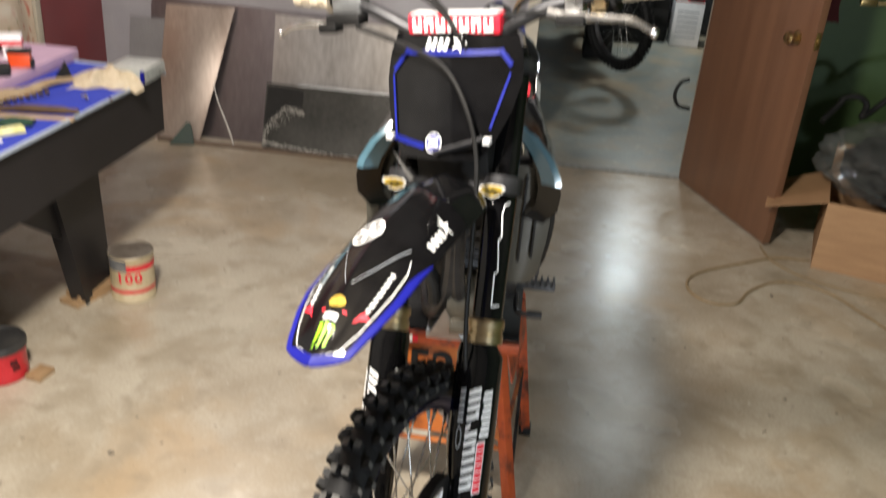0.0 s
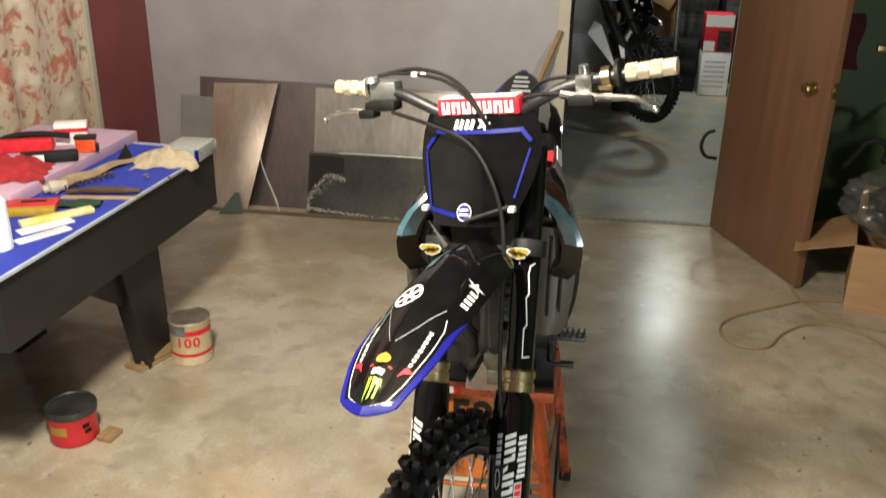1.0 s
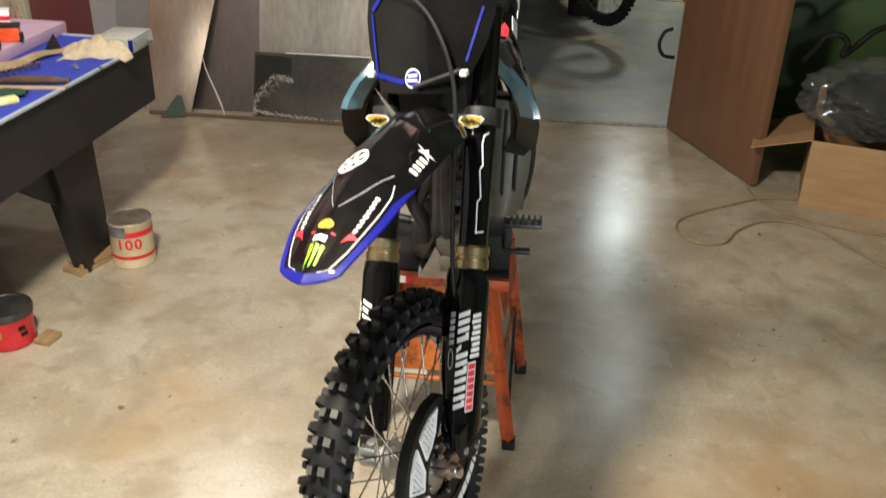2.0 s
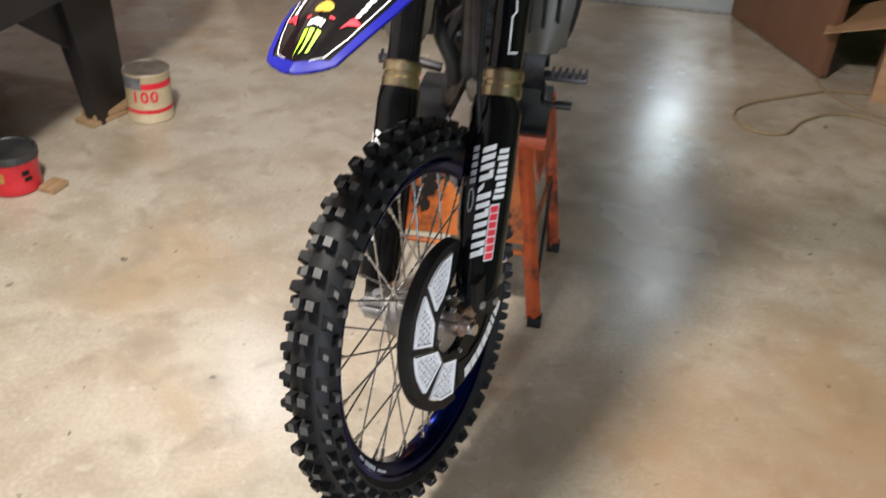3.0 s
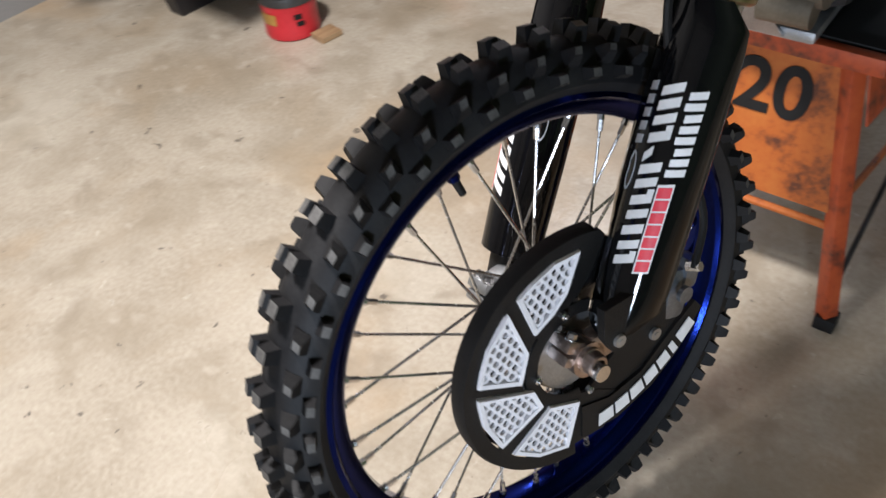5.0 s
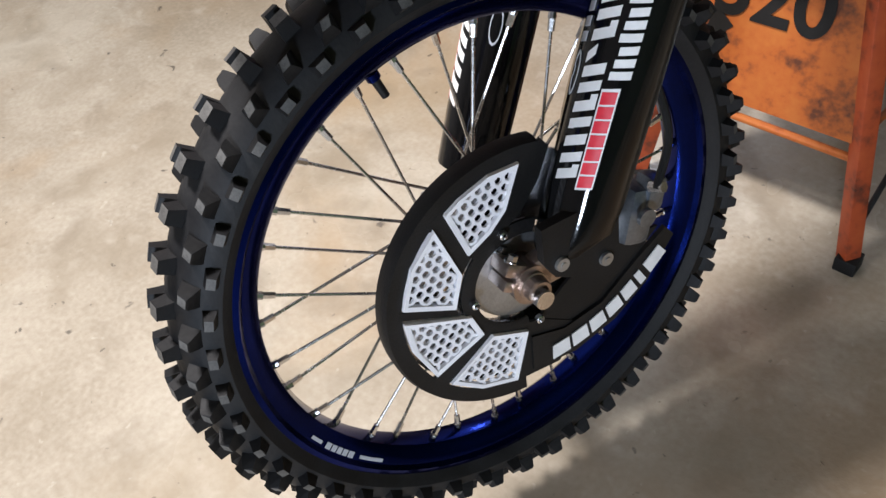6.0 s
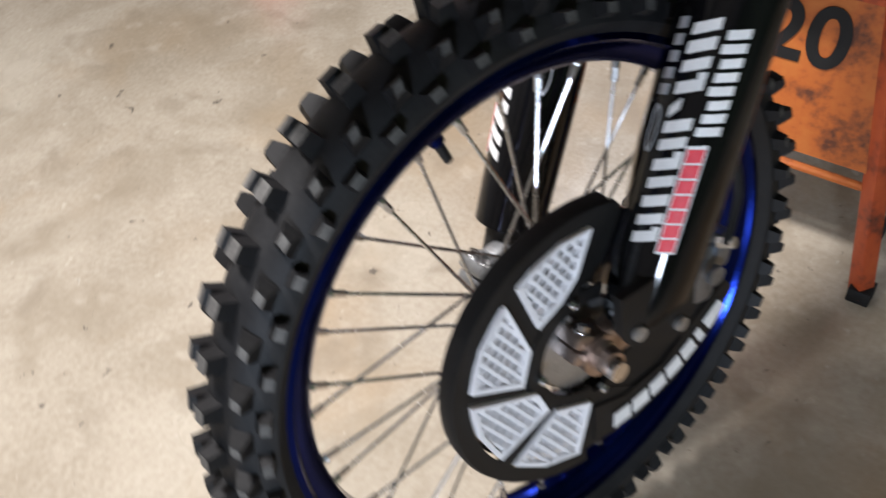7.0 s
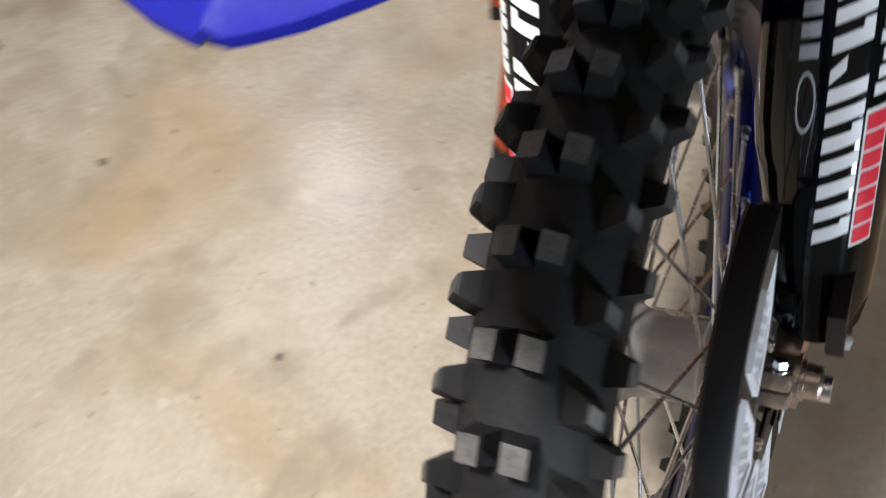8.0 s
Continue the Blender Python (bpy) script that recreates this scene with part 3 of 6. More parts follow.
for s in (1, -1):
    bm = B(); rod(bm, leg(s, 0.045), leg(s, 0.40), 0.0235, sides=24)
    turned("fork_tube", bm, steel, "bright steel inner fork tube")
    bm = B(); rod(bm, leg(s, 0.022 if s > 0 else -0.008), leg(s, 0.075), 0.0215, 0.0255, sides=24); rod(bm, leg(s, 0.075), leg(s, 0.20), 0.0255, 0.0255, sides=24)
    turned("fork_bottom", bm, matt_black, "dark cast fork bottom")
    bm = B()
    lathe(bm, [(0.335, 0.029), (0.338, 0.0335), (0.352, 0.0335), (0.354, 0.031), (0.360, 0.031), (0.362, 0.034), (0.374, 0.034), (0.378, 0.030)], 32, axis="Z")
    m = Matrix.Translation(leg(s, 0) - FD * 0.0) @ FD.to_track_quat("Z", "Y").to_matrix().to_4x4() @ Matrix.Diagonal((1, 1, 1.1013, 1))
    bmesh.ops.transform(bm, matrix=m, verts=bm.verts)
    turned("seal_collar", bm, gold_metal, "bronze coloured seal collar")
    bm = B()
    tube(bm, [leg(s, v) for v in (0.372, 0.45, 0.56, 0.60)], [0.0285, 0.0285, 0.030, 0.030], 28, 1)
    tube(bm, [leg(s, v) for v in (0.60, 0.70, 0.82)], 0.027, 28, 1)
    turned("outer_fork_tube", bm, black_plastic, "gloss black outer fork tube")
    bm = B(); rod(bm, leg(s, 0.815), leg(s, 0.835), 0.024, 0.018, sides=20)
    turned("fork_cap", bm, dark_metal)
    # shield
    bm = B()
    rows = []
    for k in range(15):
        v = (0.034 if s > 0 else 0.030) + (0.303 if s > 0 else 0.307) * k / 14
        lo, hi = (-92, 128) if s > 0 else (-128, 110)
        if v < 0.095 and s > 0:
            q = (0.095 - v) / 0.061
            lo, hi = lo + 55 * q ** 3, hi - 70 * q ** 3
        if v > 0.29:
            q = (v - 0.29) / 0.047
            lo, hi = lo + 30 * q * q, hi - 70 * q * q
        r = 0.0330 + 0.003 * math.sin((v + 0.015) * 8)
        flare = max(0.0, min(1.0, (v - 0.10) / 0.05)) if s > 0 else 0.0
        rows.append([shell(s, v - (0.012 * math.sin(math.pi * j / 12) * max(0.0, 0.10 - v) / 0.07 if s > 0 else 0.0), radians(lo + (hi - lo) * j / 12), r + 0.012 * flare * max(0.0, min(1.0, (-42 - lo - (hi - lo) * j / 12) / 40))) for j in range(13)])
    grid(bm, rows, 0.003)
    shield = turned("fork_shield", bm, black_plastic, "gloss black fork shield with white and red print")

    def decal(bm, v0, v1, p0, p1, slant=0.0, r=0.0404, steps=4):
        rows = []
        p0, p1 = (p0, p1) if s > 0 or p0 < -40 else (p0 + 15, p1 + 15)
        for a in (0, 0.5, 1):
            rows.append([shell(s, v0 + (v1 - v0) * a + slant * (b / steps - 0.5), radians(p0 + (p1 - p0) * b / steps), r - 0.004 + 0.003 * math.sin((v0 + (v1 - v0) * a + 0.015) * 8)) for b in range(steps + 1)])
        grid(bm, rows, 0.0005)

    # heavy white bars in joined pairs; small ones beside them; red blocks on a white band
    tip = 11 if s > 0 else 0
    low, high = (-3, 29) if s > 0 else (-20, 14)
    for k in range(6):
        v0 = 0.0975 + 0.0289 * k
        long = (0.0225, 0.0235, 0.0240, 0.0200, 0.0240, 0.0215)[k]
        bm = B()
        decal(bm, v0, v0 + 0.0088, low, high, 0.009)
        decal(bm, v0 + long - 0.0082, v0 + long, low, high if k != 3 else low + 13, 0.009)
        edge = low if k % 2 else high - 9
        decal(bm, v0 + 0.0088 + (0.003 if k % 2 else 0.0), v0 + long - 0.0078, edge, edge + 9, 0.002)
        turned("white_print", bm, white_print, "heavy white printed block", shield)
    for k in range(8):
        v0 = 0.187 + 0.0098 * k
        bm = B(); decal(bm, v0, v0 + 0.0066, 25 + tip + (k % 3) * 2, 52 + tip, 0.004)
        turned("small_white_print", bm, white_print, "small white printed block", shield)
        if s < 0:
            bm = B(); decal(bm, v0 + 0.008, v0 + 0.0146, -74 + (k % 3) * 2, -52, 0.003)
            turned("small_white_print", bm, white_print, "small white printed block", shield)
    bm = B(); decal(bm, 0.0935, 0.179, 20.5 + tip, 43.5 + tip, 0.004, 0.0402)
    turned("white_band", bm, white_print, "white band", shield)
    for k in range(7):
        v0 = 0.0955 + 0.0118 * k
        bm = B(); decal(bm, v0, v0 + 0.0100, 22.5 + tip, 41.5 + tip, 0.003, 0.0406)
        turned("red_print", bm, red_print, "red printed block", shield)
    bm = B()
    for k in range(5 if s > 0 else 0):
        decal(bm, 0.205 + 0.012 * k, 0.205 + 0.012 * k + 0.0080, -32, -14, 0.003)
    turn_in = -22 if s > 0 else -49
    for k in range(14):
        a0, a1 = 2 * math.pi * k / 14, 2 * math.pi * (k + 1) / 14
        rows = [[shell(s, 0.180 + q * 0.0185 * math.cos(a), radians(turn_in + q * 9.5 * math.sin(a)), 0.0364 + 0.003 * math.sin(1.56)) for q in (1.0, 0.86)] for a in (a0, a1)]
        grid(bm, rows, 0.0005)
    turned("grey_print", bm, grey_print, "grey printed marks", shield)
    # axle lug with two pinch bolts
    bm = B()
    rod(bm, (s * 0.062, 0, 0), (s * 0.100, 0, 0), 0.0215, sides=28)
    tilt = Matrix.Rotation(radians(-32), 4, "X")
    low, high = sorted((s * 0.061, s * 0.097))
    box(bm, low, high, -0.034, -0.004, 0.004, 0.019, tilt, bevel=0.004)
    box(bm, low, high, -0.030, -0.004, -0.012, 0.001, tilt, bevel=0.004)
    low, high = sorted((s * 0.078, s * 0.100))
    box(bm, low, high, 0.006, 0.052, -0.012, 0.024, bevel=0.007)
    inset = Vector((-0.011, 0.0, 0.006)) if s > 0 else Vector((0, 0, 0))
    bmesh.ops.translate(bm, verts=bm.verts, vec=inset)
    lug = turned("axle_lug", bm, warm_alloy if s > 0 else dull_alloy, "cast axle clamp of the fork leg")
    for dn in (0.069, 0.088):
        b2 = B()
        rod(b2, (s * dn, -0.026, 0.018), (s * dn, -0.026, 0.0255), 0.0058, 0.0052, sides=6)
        rod(b2, (s * dn, -0.026, 0.0175), (s * dn, -0.026, 0.0195), 0.0075, sides=16)
        bmesh.ops.transform(b2, matrix=tilt, verts=b2.verts)
        bmesh.ops.translate(b2, verts=b2.verts, vec=inset)
        turned("pinch_bolt", b2, steel, "bright pinch bolt", lug)
    bm = B()
    lathe(bm, [(0.099, 0.0), (0.099, 0.0155), (0.103, 0.0155), (0.1035, 0.0138), (0.113, 0.0130), (0.115, 0.0118), (0.115, 0.0085), (0.111, 0.0078), (0.111, 0.0)], 24)
    if s < 0:
        bmesh.ops.scale(bm, vec=(-1, 1, 1), verts=bm.verts)
        bmesh.ops.reverse_faces(bm, faces=bm.faces)
    bmesh.ops.translate(bm, verts=bm.verts, vec=inset)
    turned("axle_nut", bm, warm_alloy if s > 0 else steel, "axle nut with a drilled end", None, False)
for s in (1,):
    bm = B(); slab(bm, [(s * 0.1030, u, v) for u, v in ((0.004, 0.085), (0.002, 0.046), (0.012, 0.026), (0.032, 0.014), (0.050, 0.000), (0.072, 0.002), (0.086, 0.022), (0.090, 0.085))], (s, 0, 0), 0.0115)
    turned("shield_bracket", bm, matt_black, "black lower bracket of the fork shield")
for p in ((0.1140, 0.0200, 0.0380), (0.1140, 0.0690, 0.0170)):
    bm = B(); rod(bm, p, (p[0] + 0.004, p[1], p[2]), 0.0078, 0.007, sides=20); rod(bm, (p[0] + 0.0035, p[1], p[2]), (p[0] + 0.0050, p[1], p[2]), 0.003, sides=6)
    turned("shield_bolt", bm, dull_alloy, "alloy shield bolt")
bm = B(); rod(bm, (-0.11, 0, 0), (0.11, 0, 0), 0.010, sides=20)
turned("front_axle", bm, steel)
# caliper
bm = B()
box(bm, 0.038, 0.084, 0.112, 0.146, 0.020, 0.086, Matrix.Rotation(radians(-18), 4, "X"), bevel=0.010)
box(bm, 0.060, 0.088, 0.128, 0.150, 0.060, 0.098, Matrix.Rotation(radians(-18), 4, "X"), bevel=0.007)
rod(bm, (0.092, 0.135, 0.02), (0.098, 0.135, 0.02), 0.010, sides=18)
caliper = turned("brake_caliper", bm, surface("blued_cast_alloy", (0.13, 0.145, 0.165), (0.24, 0.26, 0.29), 24, 0.38, 0.8, 0.12, 200, 0.1), "cast alloy brake caliper behind the fork leg")
bm = B(); rod(bm, (0.085, 0.150, 0.045), (0.100, 0.155, 0.050), 0.006, sides=6)
turned("banjo_bolt", bm, steel, "", caliper)
bm = B(); tube(bm, [(0.095, 0.150, 0.048), (0.085, 0.175, 0.10), (0.070, 0.165, 0.18), (0.068, 0.150, 0.26), (0.072, 0.140, 0.34), (0.070, 0.170, 0.44), (0.072, 0.212, 0.57), (0.068, 0.246, 0.675), (0.040, 0.272, 0.76), (-0.014, 0.300, 0.823), (-0.107, 0.322, 0.858), (-0.204, 0.340, 0.884)], 0.0044, 8, 5)
turned("brake_hose", bm, matt_black, "black rubber brake hose")
# triple clamps
for v, deep in ((0.60, 0.030), (0.80, 0.022)):
    bm = B()
    for s in (1, -1):
        rod(bm, leg(s, v - deep / 2), leg(s, v + deep / 2), 0.039, sides=28)
    c = leg(0, v)
    box(bm, -0.09, 0.09, c.y - 0.030, c.y + 0.045, v - deep / 2, v + deep / 2, bevel=0.006)
    turned("fork_clamp", bm, dark_metal, "dark alloy fork clamp")
# white outlined mark on one outer tube
bm = B()
trace = ((0.402, 58), (0.400, 31), (0.452, 29), (0.460, 40), (0.508, 30), (0.516, 40), (0.552, 33), (0.566, 38), (0.572, 56))
for (va, pa), (vb, pb) in zip(trace, trace[1:]):
    along = Vector((vb - va, radians(pb - pa) * 0.0305)).normalized() * 0.0013
    ends = [(va - along.x, pa - math.degrees(along.y / 0.0305)), (vb + along.x, pb + math.degrees(along.y / 0.0305))]
    over = (-along.y, math.degrees(along.x / 0.0305))
    rows = [[shell(1, v + q * over[0], radians(p + q * over[1]), 0.0303) for q in (-1, 1)] for v, p in [(ends[0][0] + (ends[1][0] - ends[0][0]) * k / 4, ends[0][1] + (ends[1][1] - ends[0][1]) * k / 4) for k in range(5)]]
    grid(bm, rows, 0.0004)
turned("tube_print", bm, white_print, "white outlined mark")

# front mudguard
FU = (-0.2495, -0.248, -0.244, -0.235, -0.225, -0.21, -0.16, -0.12, -0.05, 0.03, 0.12, 0.22, 0.32)
FW = (0.003, 0.008, 0.019, 0.038, 0.052, 0.058, 0.073, 0.081, 0.084, 0.088, 0.088, 0.082, 0.070)
FZ = (0.5145, 0.5155, 0.5180, 0.5235, 0.5293, 0.5375, 0.564, 0.582, 0.609, 0.633, 0.647, 0.640, 0.595)
FDR = (0.001, 0.002, 0.004, 0.007, 0.010, 0.011, 0.019, 0.026, 0.038, 0.050, 0.055, 0.050, 0.040)


def ease(u, ys):
    return float(np.interp(u, FU, ys))


def spear(u):
    """Half width of the raised spear-shaped middle of the mudguard, as a share of its width."""
    return 0.70 * min(1.0, max(0.0, (u + 0.128) / 0.118)) ** 0.8


def fender(u, s, lift=0.0):
    """A point on the mudguard: u rearwards, s from -1 to 1 across."""
    ridge = 0.006 * max(0.0, 1 - abs(s) * 3.0) * (1 if u > -0.2 else 0.3)
    if u > -0.128:
        ridge += 0.0032 * max(0.0, min(1.0, (spear(u) + 0.03 - abs(s)) / 0.07)) * min(1.0, (u + 0.128) / 0.03)
    return Vector((0.0155 + s * ease(u, FW), u, ease(u, FZ) + ridge - ease(u, FDR) * abs(s) ** 2.1 + lift))


bm = B()
us = [-0.2495, -0.2487, -0.2475, -0.2455, -0.243] + [-0.240 + 0.56 * (k / 64) for k in range(65)]
grid(bm, [[fender(u, -1 + 2 * j / 48) for j in range(49)] for u in us], 0.004)
mud = turned("front_mudguard", bm, black_plastic, "gloss black front mudguard with blue edging")
bm = B()
rows = []
for k in range(-40, 41):
    q = abs(k) / 40
    u = -0.2495 + 0.2345 * (q * q if q < 0.35 else q ** 1.35 * (0.35 ** 2 / 0.35 ** 1.35) + (1 - 0.35 ** 0.65) * ((q - 0.35) / 0.65) ** 1.2)
    u = min(u, -0.015)
    sign = 1 if k > 0 else -1
    part_u = (u + 0.2495) / 0.2345
    wide = 0.0095 * min(1.0, (1 - part_u) / 0.28 + 0.02)
    u_in = -0.2375 + part_u * 0.2225
    x_in = max(ease(u_in, FW) - wide, 0.001) * min(1.0, ((u_in + 0.2375) / 0.014) ** 0.8 if u_in > -0.2375 else 0.0)
    row = [fender(u, sign * (1.005 if k else 0.0), -0.0005)]
    for w in (0.02, 0.35, 0.7, 1.0):
        pu = u + (u_in - u) * w
        x0 = ease(u, FW)
        px = x0 + (x_in - x0) * w
        row.append(fender(pu, max(-1.0, min(1.0, sign * px / ease(pu, FW))) if k else 0.0, 0.0016))
    rows.append(row)
grid(bm, rows)
turned("blue_edging", bm, blue_plastic, "blue plastic edging", mud)
bm = B()
under = [[fender(u, -0.94 + 1.88 * j / 12, -0.0065) for j in range(13)] for u in us[10:42]]
grid(bm, under, 0.001)
turned("blue_underside", bm, blue_plastic, "blue underside", mud)


def mark(bm, pts, lift=0.0022):
    """A flat printed shape on the mudguard, given as (u, s) corners."""
    top = [bm.verts.new(fender(u, s, lift)) for u, s in pts]
    bm.faces.new(top)


def line(bm, pts, half):
    """A thin printed line along (u, s) points of the mudguard."""
    rows = []
    for (u0, s0), (u1, s1) in zip(pts, pts[1:]):
        for k in range(5):
            u, t = u0 + (u1 - u0) * k / 5, s0 + (s1 - s0) * k / 5
            rows.append([fender(u, t - half / ease(u, FW), 0.0016), fender(u, t + half / ease(u, FW), 0.0016)])
    grid(bm, rows)


def disc_pts(u, x, r, n=20, k=1.0, turn=0.0):
    w = ease(u, FW)
    return [(u + r * k * math.sin(2 * math.pi * i / n + turn), (x + r * math.cos(2 * math.pi * i / n + turn)) / w) for i in range(n)]


bm = B()
for i in range(20):
    a0, a1 = 2 * math.pi * i / 20, 2 * math.pi * (i + 1) / 20
    w = ease(-0.017, FW)
    mark(bm, [(-0.017 + r * math.sin(a), (-0.022 + r * math.cos(a)) / w) for r, a in ((0.0275, a0), (0.0275, a1), (0.0230, a1), (0.0230, a0))])
for k in range(3):
    a = radians(60 * k + 30)
    d, e = (math.sin(a), math.cos(a)), (math.cos(a), -math.sin(a))
    w = ease(-0.017, FW)
    mark(bm, [(-0.017 + d[0] * p + e[0] * q, (-0.022 + d[1] * p + e[1] * q) / w) for p, q in ((-0.0245, -0.0028), (0.0245, -0.0028), (0.0245, 0.0028), (-0.0245, 0.0028))], 0.0023 + 0.0002 * k)
turned("round_emblem", bm, white_print, "round white spoked emblem", mud)
for s in (-1, 1):
    bm = B()
    line(bm, [(-0.231, s * 0.42), (-0.222, s * 0.66), (-0.19, s * 0.775), (-0.15, s * 0.80), (-0.10, s * 0.815), (-0.065, s * 0.81), (-0.035, s * 0.72)], 0.0007)
    turned("white_edge_line", bm, white_print, "thin white line", mud)
    bm = B()
    line(bm, [(u, s * (spear(u) + 0.012)) for u in (-0.124, -0.115, -0.10, -0.08, -0.06, -0.04, -0.02)], 0.0004)
    turned("pale_streak", bm, grey_print, "thin pale line along the raised middle", mud)
    bm = B()
    for k in range(8):
        u0 = -0.158 + 0.010 * k
        mark(bm, [(u0, s * 0.60), (u0 + 0.007, s * 0.60), (u0 + 0.008, s * (0.685 if k % 2 else 0.67)), (u0 + 0.001, s * 0.67)])
    turned("white_side_print", bm, white_print, "row of small white blocks", mud)
bm = B()
for k in range(6):
    mark(bm, [(-0.186, -0.17 + 0.058 * k), (-0.186, -0.125 + 0.058 * k), (-0.176, -0.115 + 0.058 * k), (-0.176, -0.16 + 0.058 * k)])
turned("small_white_print", bm, white_print, "small white printed blocks", mud)
bm = B()
for k in range(4):
    u0 = 0.005 + 0.013 * k
    mark(bm, [(u0, 0.76), (u0 + 0.008, 0.76), (u0 + 0.010, 0.89), (u0 + 0.002, 0.89)])
turned("white_print", bm, white_print, "white printed blocks beside a star", mud)
bm = B()
star = []
for i in range(10):
    r = 0.013 if i % 2 == 0 else 0.005
    star.append((0.068 + r * math.cos(math.pi * i / 5), 0.78 + r * math.sin(math.pi * i / 5) / 0.075))
mark(bm, star)
turned("white_star", bm, white_print, "white printed star", mud)
bm = B(); mark(bm, [(0.080, -0.44), (0.080, -0.24), (0.112, -0.19), (0.150, -0.14), (0.150, -0.32), (0.112, -0.38)])
turned("pale_blue_stripe", bm, pale_blue, "pale metallic blue stripe", mud)
bm = B(); mark(bm, [(-0.120, -0.68), (-0.045, -0.62), (-0.020, -0.55), (-0.050, -0.57), (-0.115, -0.62)])
turned("pale_blue_stripe", bm, pale_blue, "pale metallic blue stripe", mud)
bm = B()
for k in range(3):
    s0 = -0.17 + 0.15 * k
    mark(bm, [(-0.192, s0), (-0.192, s0 + 0.10), (-0.205, s0 + 0.085), (-0.222, s0 + 0.055 + 0.02 * k), (-0.232 + 0.004 * k, s0 + 0.03), (-0.214, s0 + 0.02)])
turned("green_print", bm, green_print, "bright green printed bars", mud)
bm = B(); mark(bm, disc_pts(-0.157, -0.001, 0.014, 18, 0.62))
turned("yellow_print", bm, yellow_print, "orange oval mark", mud)
for s in (-1, 1):
    bm = B()
    mark(bm, [(-0.180, s * 0.50), (-0.164, s * 0.56), (-0.150, s * 0.70), (-0.158, s * 0.60), (-0.166, s * 0.80), (-0.172, s * 0.60)])
    turned("red_print", bm, red_print, "red printed mark", mud)
    bm = B()
    mark(bm, [(-0.171, s * 0.25 - 0.05), (-0.171, s * 0.25 + 0.05), (-0.168, s * 0.25 + 0.05), (-0.168, s * 0.25 - 0.05)])
    turned("red_bar", bm, red_print, "small red bar", mud)

# number plate
def face(x, v, lift=0.0):
    """A point on the plate's front."""
    return Vector((x, 0.262 + 0.46 * (v - 0.681) + 1.6 * (x + 0.012) ** 2 - lift * 0.908, v + lift * 0.418))


PT = (0.662, 0.69, 0.74, 0.79, 0.83, 0.868, 0.884)
PL = (-0.085, -0.112, -0.134, -0.146, -0.146, -0.135, -0.120)
PR = (0.062, 0.088, 0.112, 0.124, 0.122, 0.108, 0.092)
bm = B()
grid(bm, [[face(float(np.interp(v, PT, PL)) + (float(np.interp(v, PT, PR)) - float(np.interp(v, PT, PL))) * j / 14, v) for j in range(15)] for v in [0.662 + 0.222 * k / 14 for k in range(15)]], 0.004)
plate = turned("number_plate", bm, black_plastic, "black front number plate with a blue border line")


def strokes(bm, pts, wide, lift=0.0035, closed=False):
    ends = list(zip(pts, pts[1:] + pts[:1])) if closed else list(zip(pts, pts[1:]))
    for a, b in ends:
        a, b = Vector(a), Vector(b)
        d = (b - a).normalized() * wide / 2
        q = Vector((-d.y, d.x))
        n = 4
        rows = []
        for k in range(n + 1):
            p = (a - d) + (b - a + 2 * d) * k / n
            rows.append([face(*(p + q), lift), face(*(p - q), lift)])
        grid(bm, rows, 0.0006)


bm = B()
strokes(bm, [(-0.128, 0.806), (-0.103, 0.837), (0.085, 0.838), (0.102, 0.818)], 0.0075)
strokes(bm, [(-0.130, 0.795), (-0.106, 0.697)], 0.0045)
strokes(bm, [(-0.106, 0.692), (-0.045, 0.682)], 0.0085)
strokes(bm, [(0.103, 0.800), (0.080, 0.715)], 0.0045)
turned("blue_border", bm, blue_print, "blue border line", plate)
bm = B(); 
c = [face(-0.022 + 0.016 * math.cos(2 * math.pi * k / 24), 0.688 + 0.016 * math.sin(2 * math.pi * k / 24), 0.004) for k in range(24)]
bm.faces.new([bm.verts.new(p) for p in c])
turned("blue_badge", bm, blue_print, "round blue badge", plate)
bm = B()
for k in range(24):
    a0, a1 = 2 * math.pi * k / 24, 2 * math.pi * (k + 1) / 24
    bm.faces.new([bm.verts.new(face(-0.022 + r * math.cos(a), 0.688 + r * math.sin(a), 0.0045)) for r, a in ((0.0165, a0), (0.0165, a1), (0.0145, a1), (0.0145, a0))])
strokes(bm, [(-0.030, 0.692), (-0.015, 0.693)], 0.004, 0.0048)
strokes(bm, [(-0.031, 0.684), (-0.014, 0.684)], 0.004, 0.0048)
for k in range(4):
    strokes(bm, [(-0.058 + 0.0125 * k, 0.846), (-0.055 + 0.0125 * k, 0.857)], 0.0075)
    if k % 2 == 0:
        strokes(bm, [(-0.058 + 0.0125 * k, 0.8465), (-0.046 + 0.0125 * k, 0.8465)], 0.003)
pts = []
for i in range(10):
    r = 0.016 if i % 2 == 0 else 0.0062
    pts.append(face(0.006 + r * math.sin(math.pi * i / 5 + 0.3), 0.853 + r * math.cos(math.pi * i / 5 + 0.3), 0.004))
bm.faces.new([bm.verts.new(p) for p in pts])
turned("white_print", bm, white_print, "white printed marks with a star", plate)
for x in (-0.108, 0.084):
    bm = B(); box(bm, x - 0.007, x + 0.007, 0.254, 0.268, 0.694, 0.704, bevel=0.002)
    turned("plate_screw", bm, white_print, "pale plate screw", plate)
bm = B(); rod(bm, (-0.016, 0.248, 0.676), (0.078, 0.258, 0.704), 0.0045, sides=12)
turned("hose_guide", bm, dark_metal, "dark metal hose guide rod")
bm = B(); slab(bm, [(-0.100, 0.252, 0.675), (-0.052, 0.236, 0.628), (-0.062, 0.236, 0.622)], (0, -0.9, 0.4), 0.003)
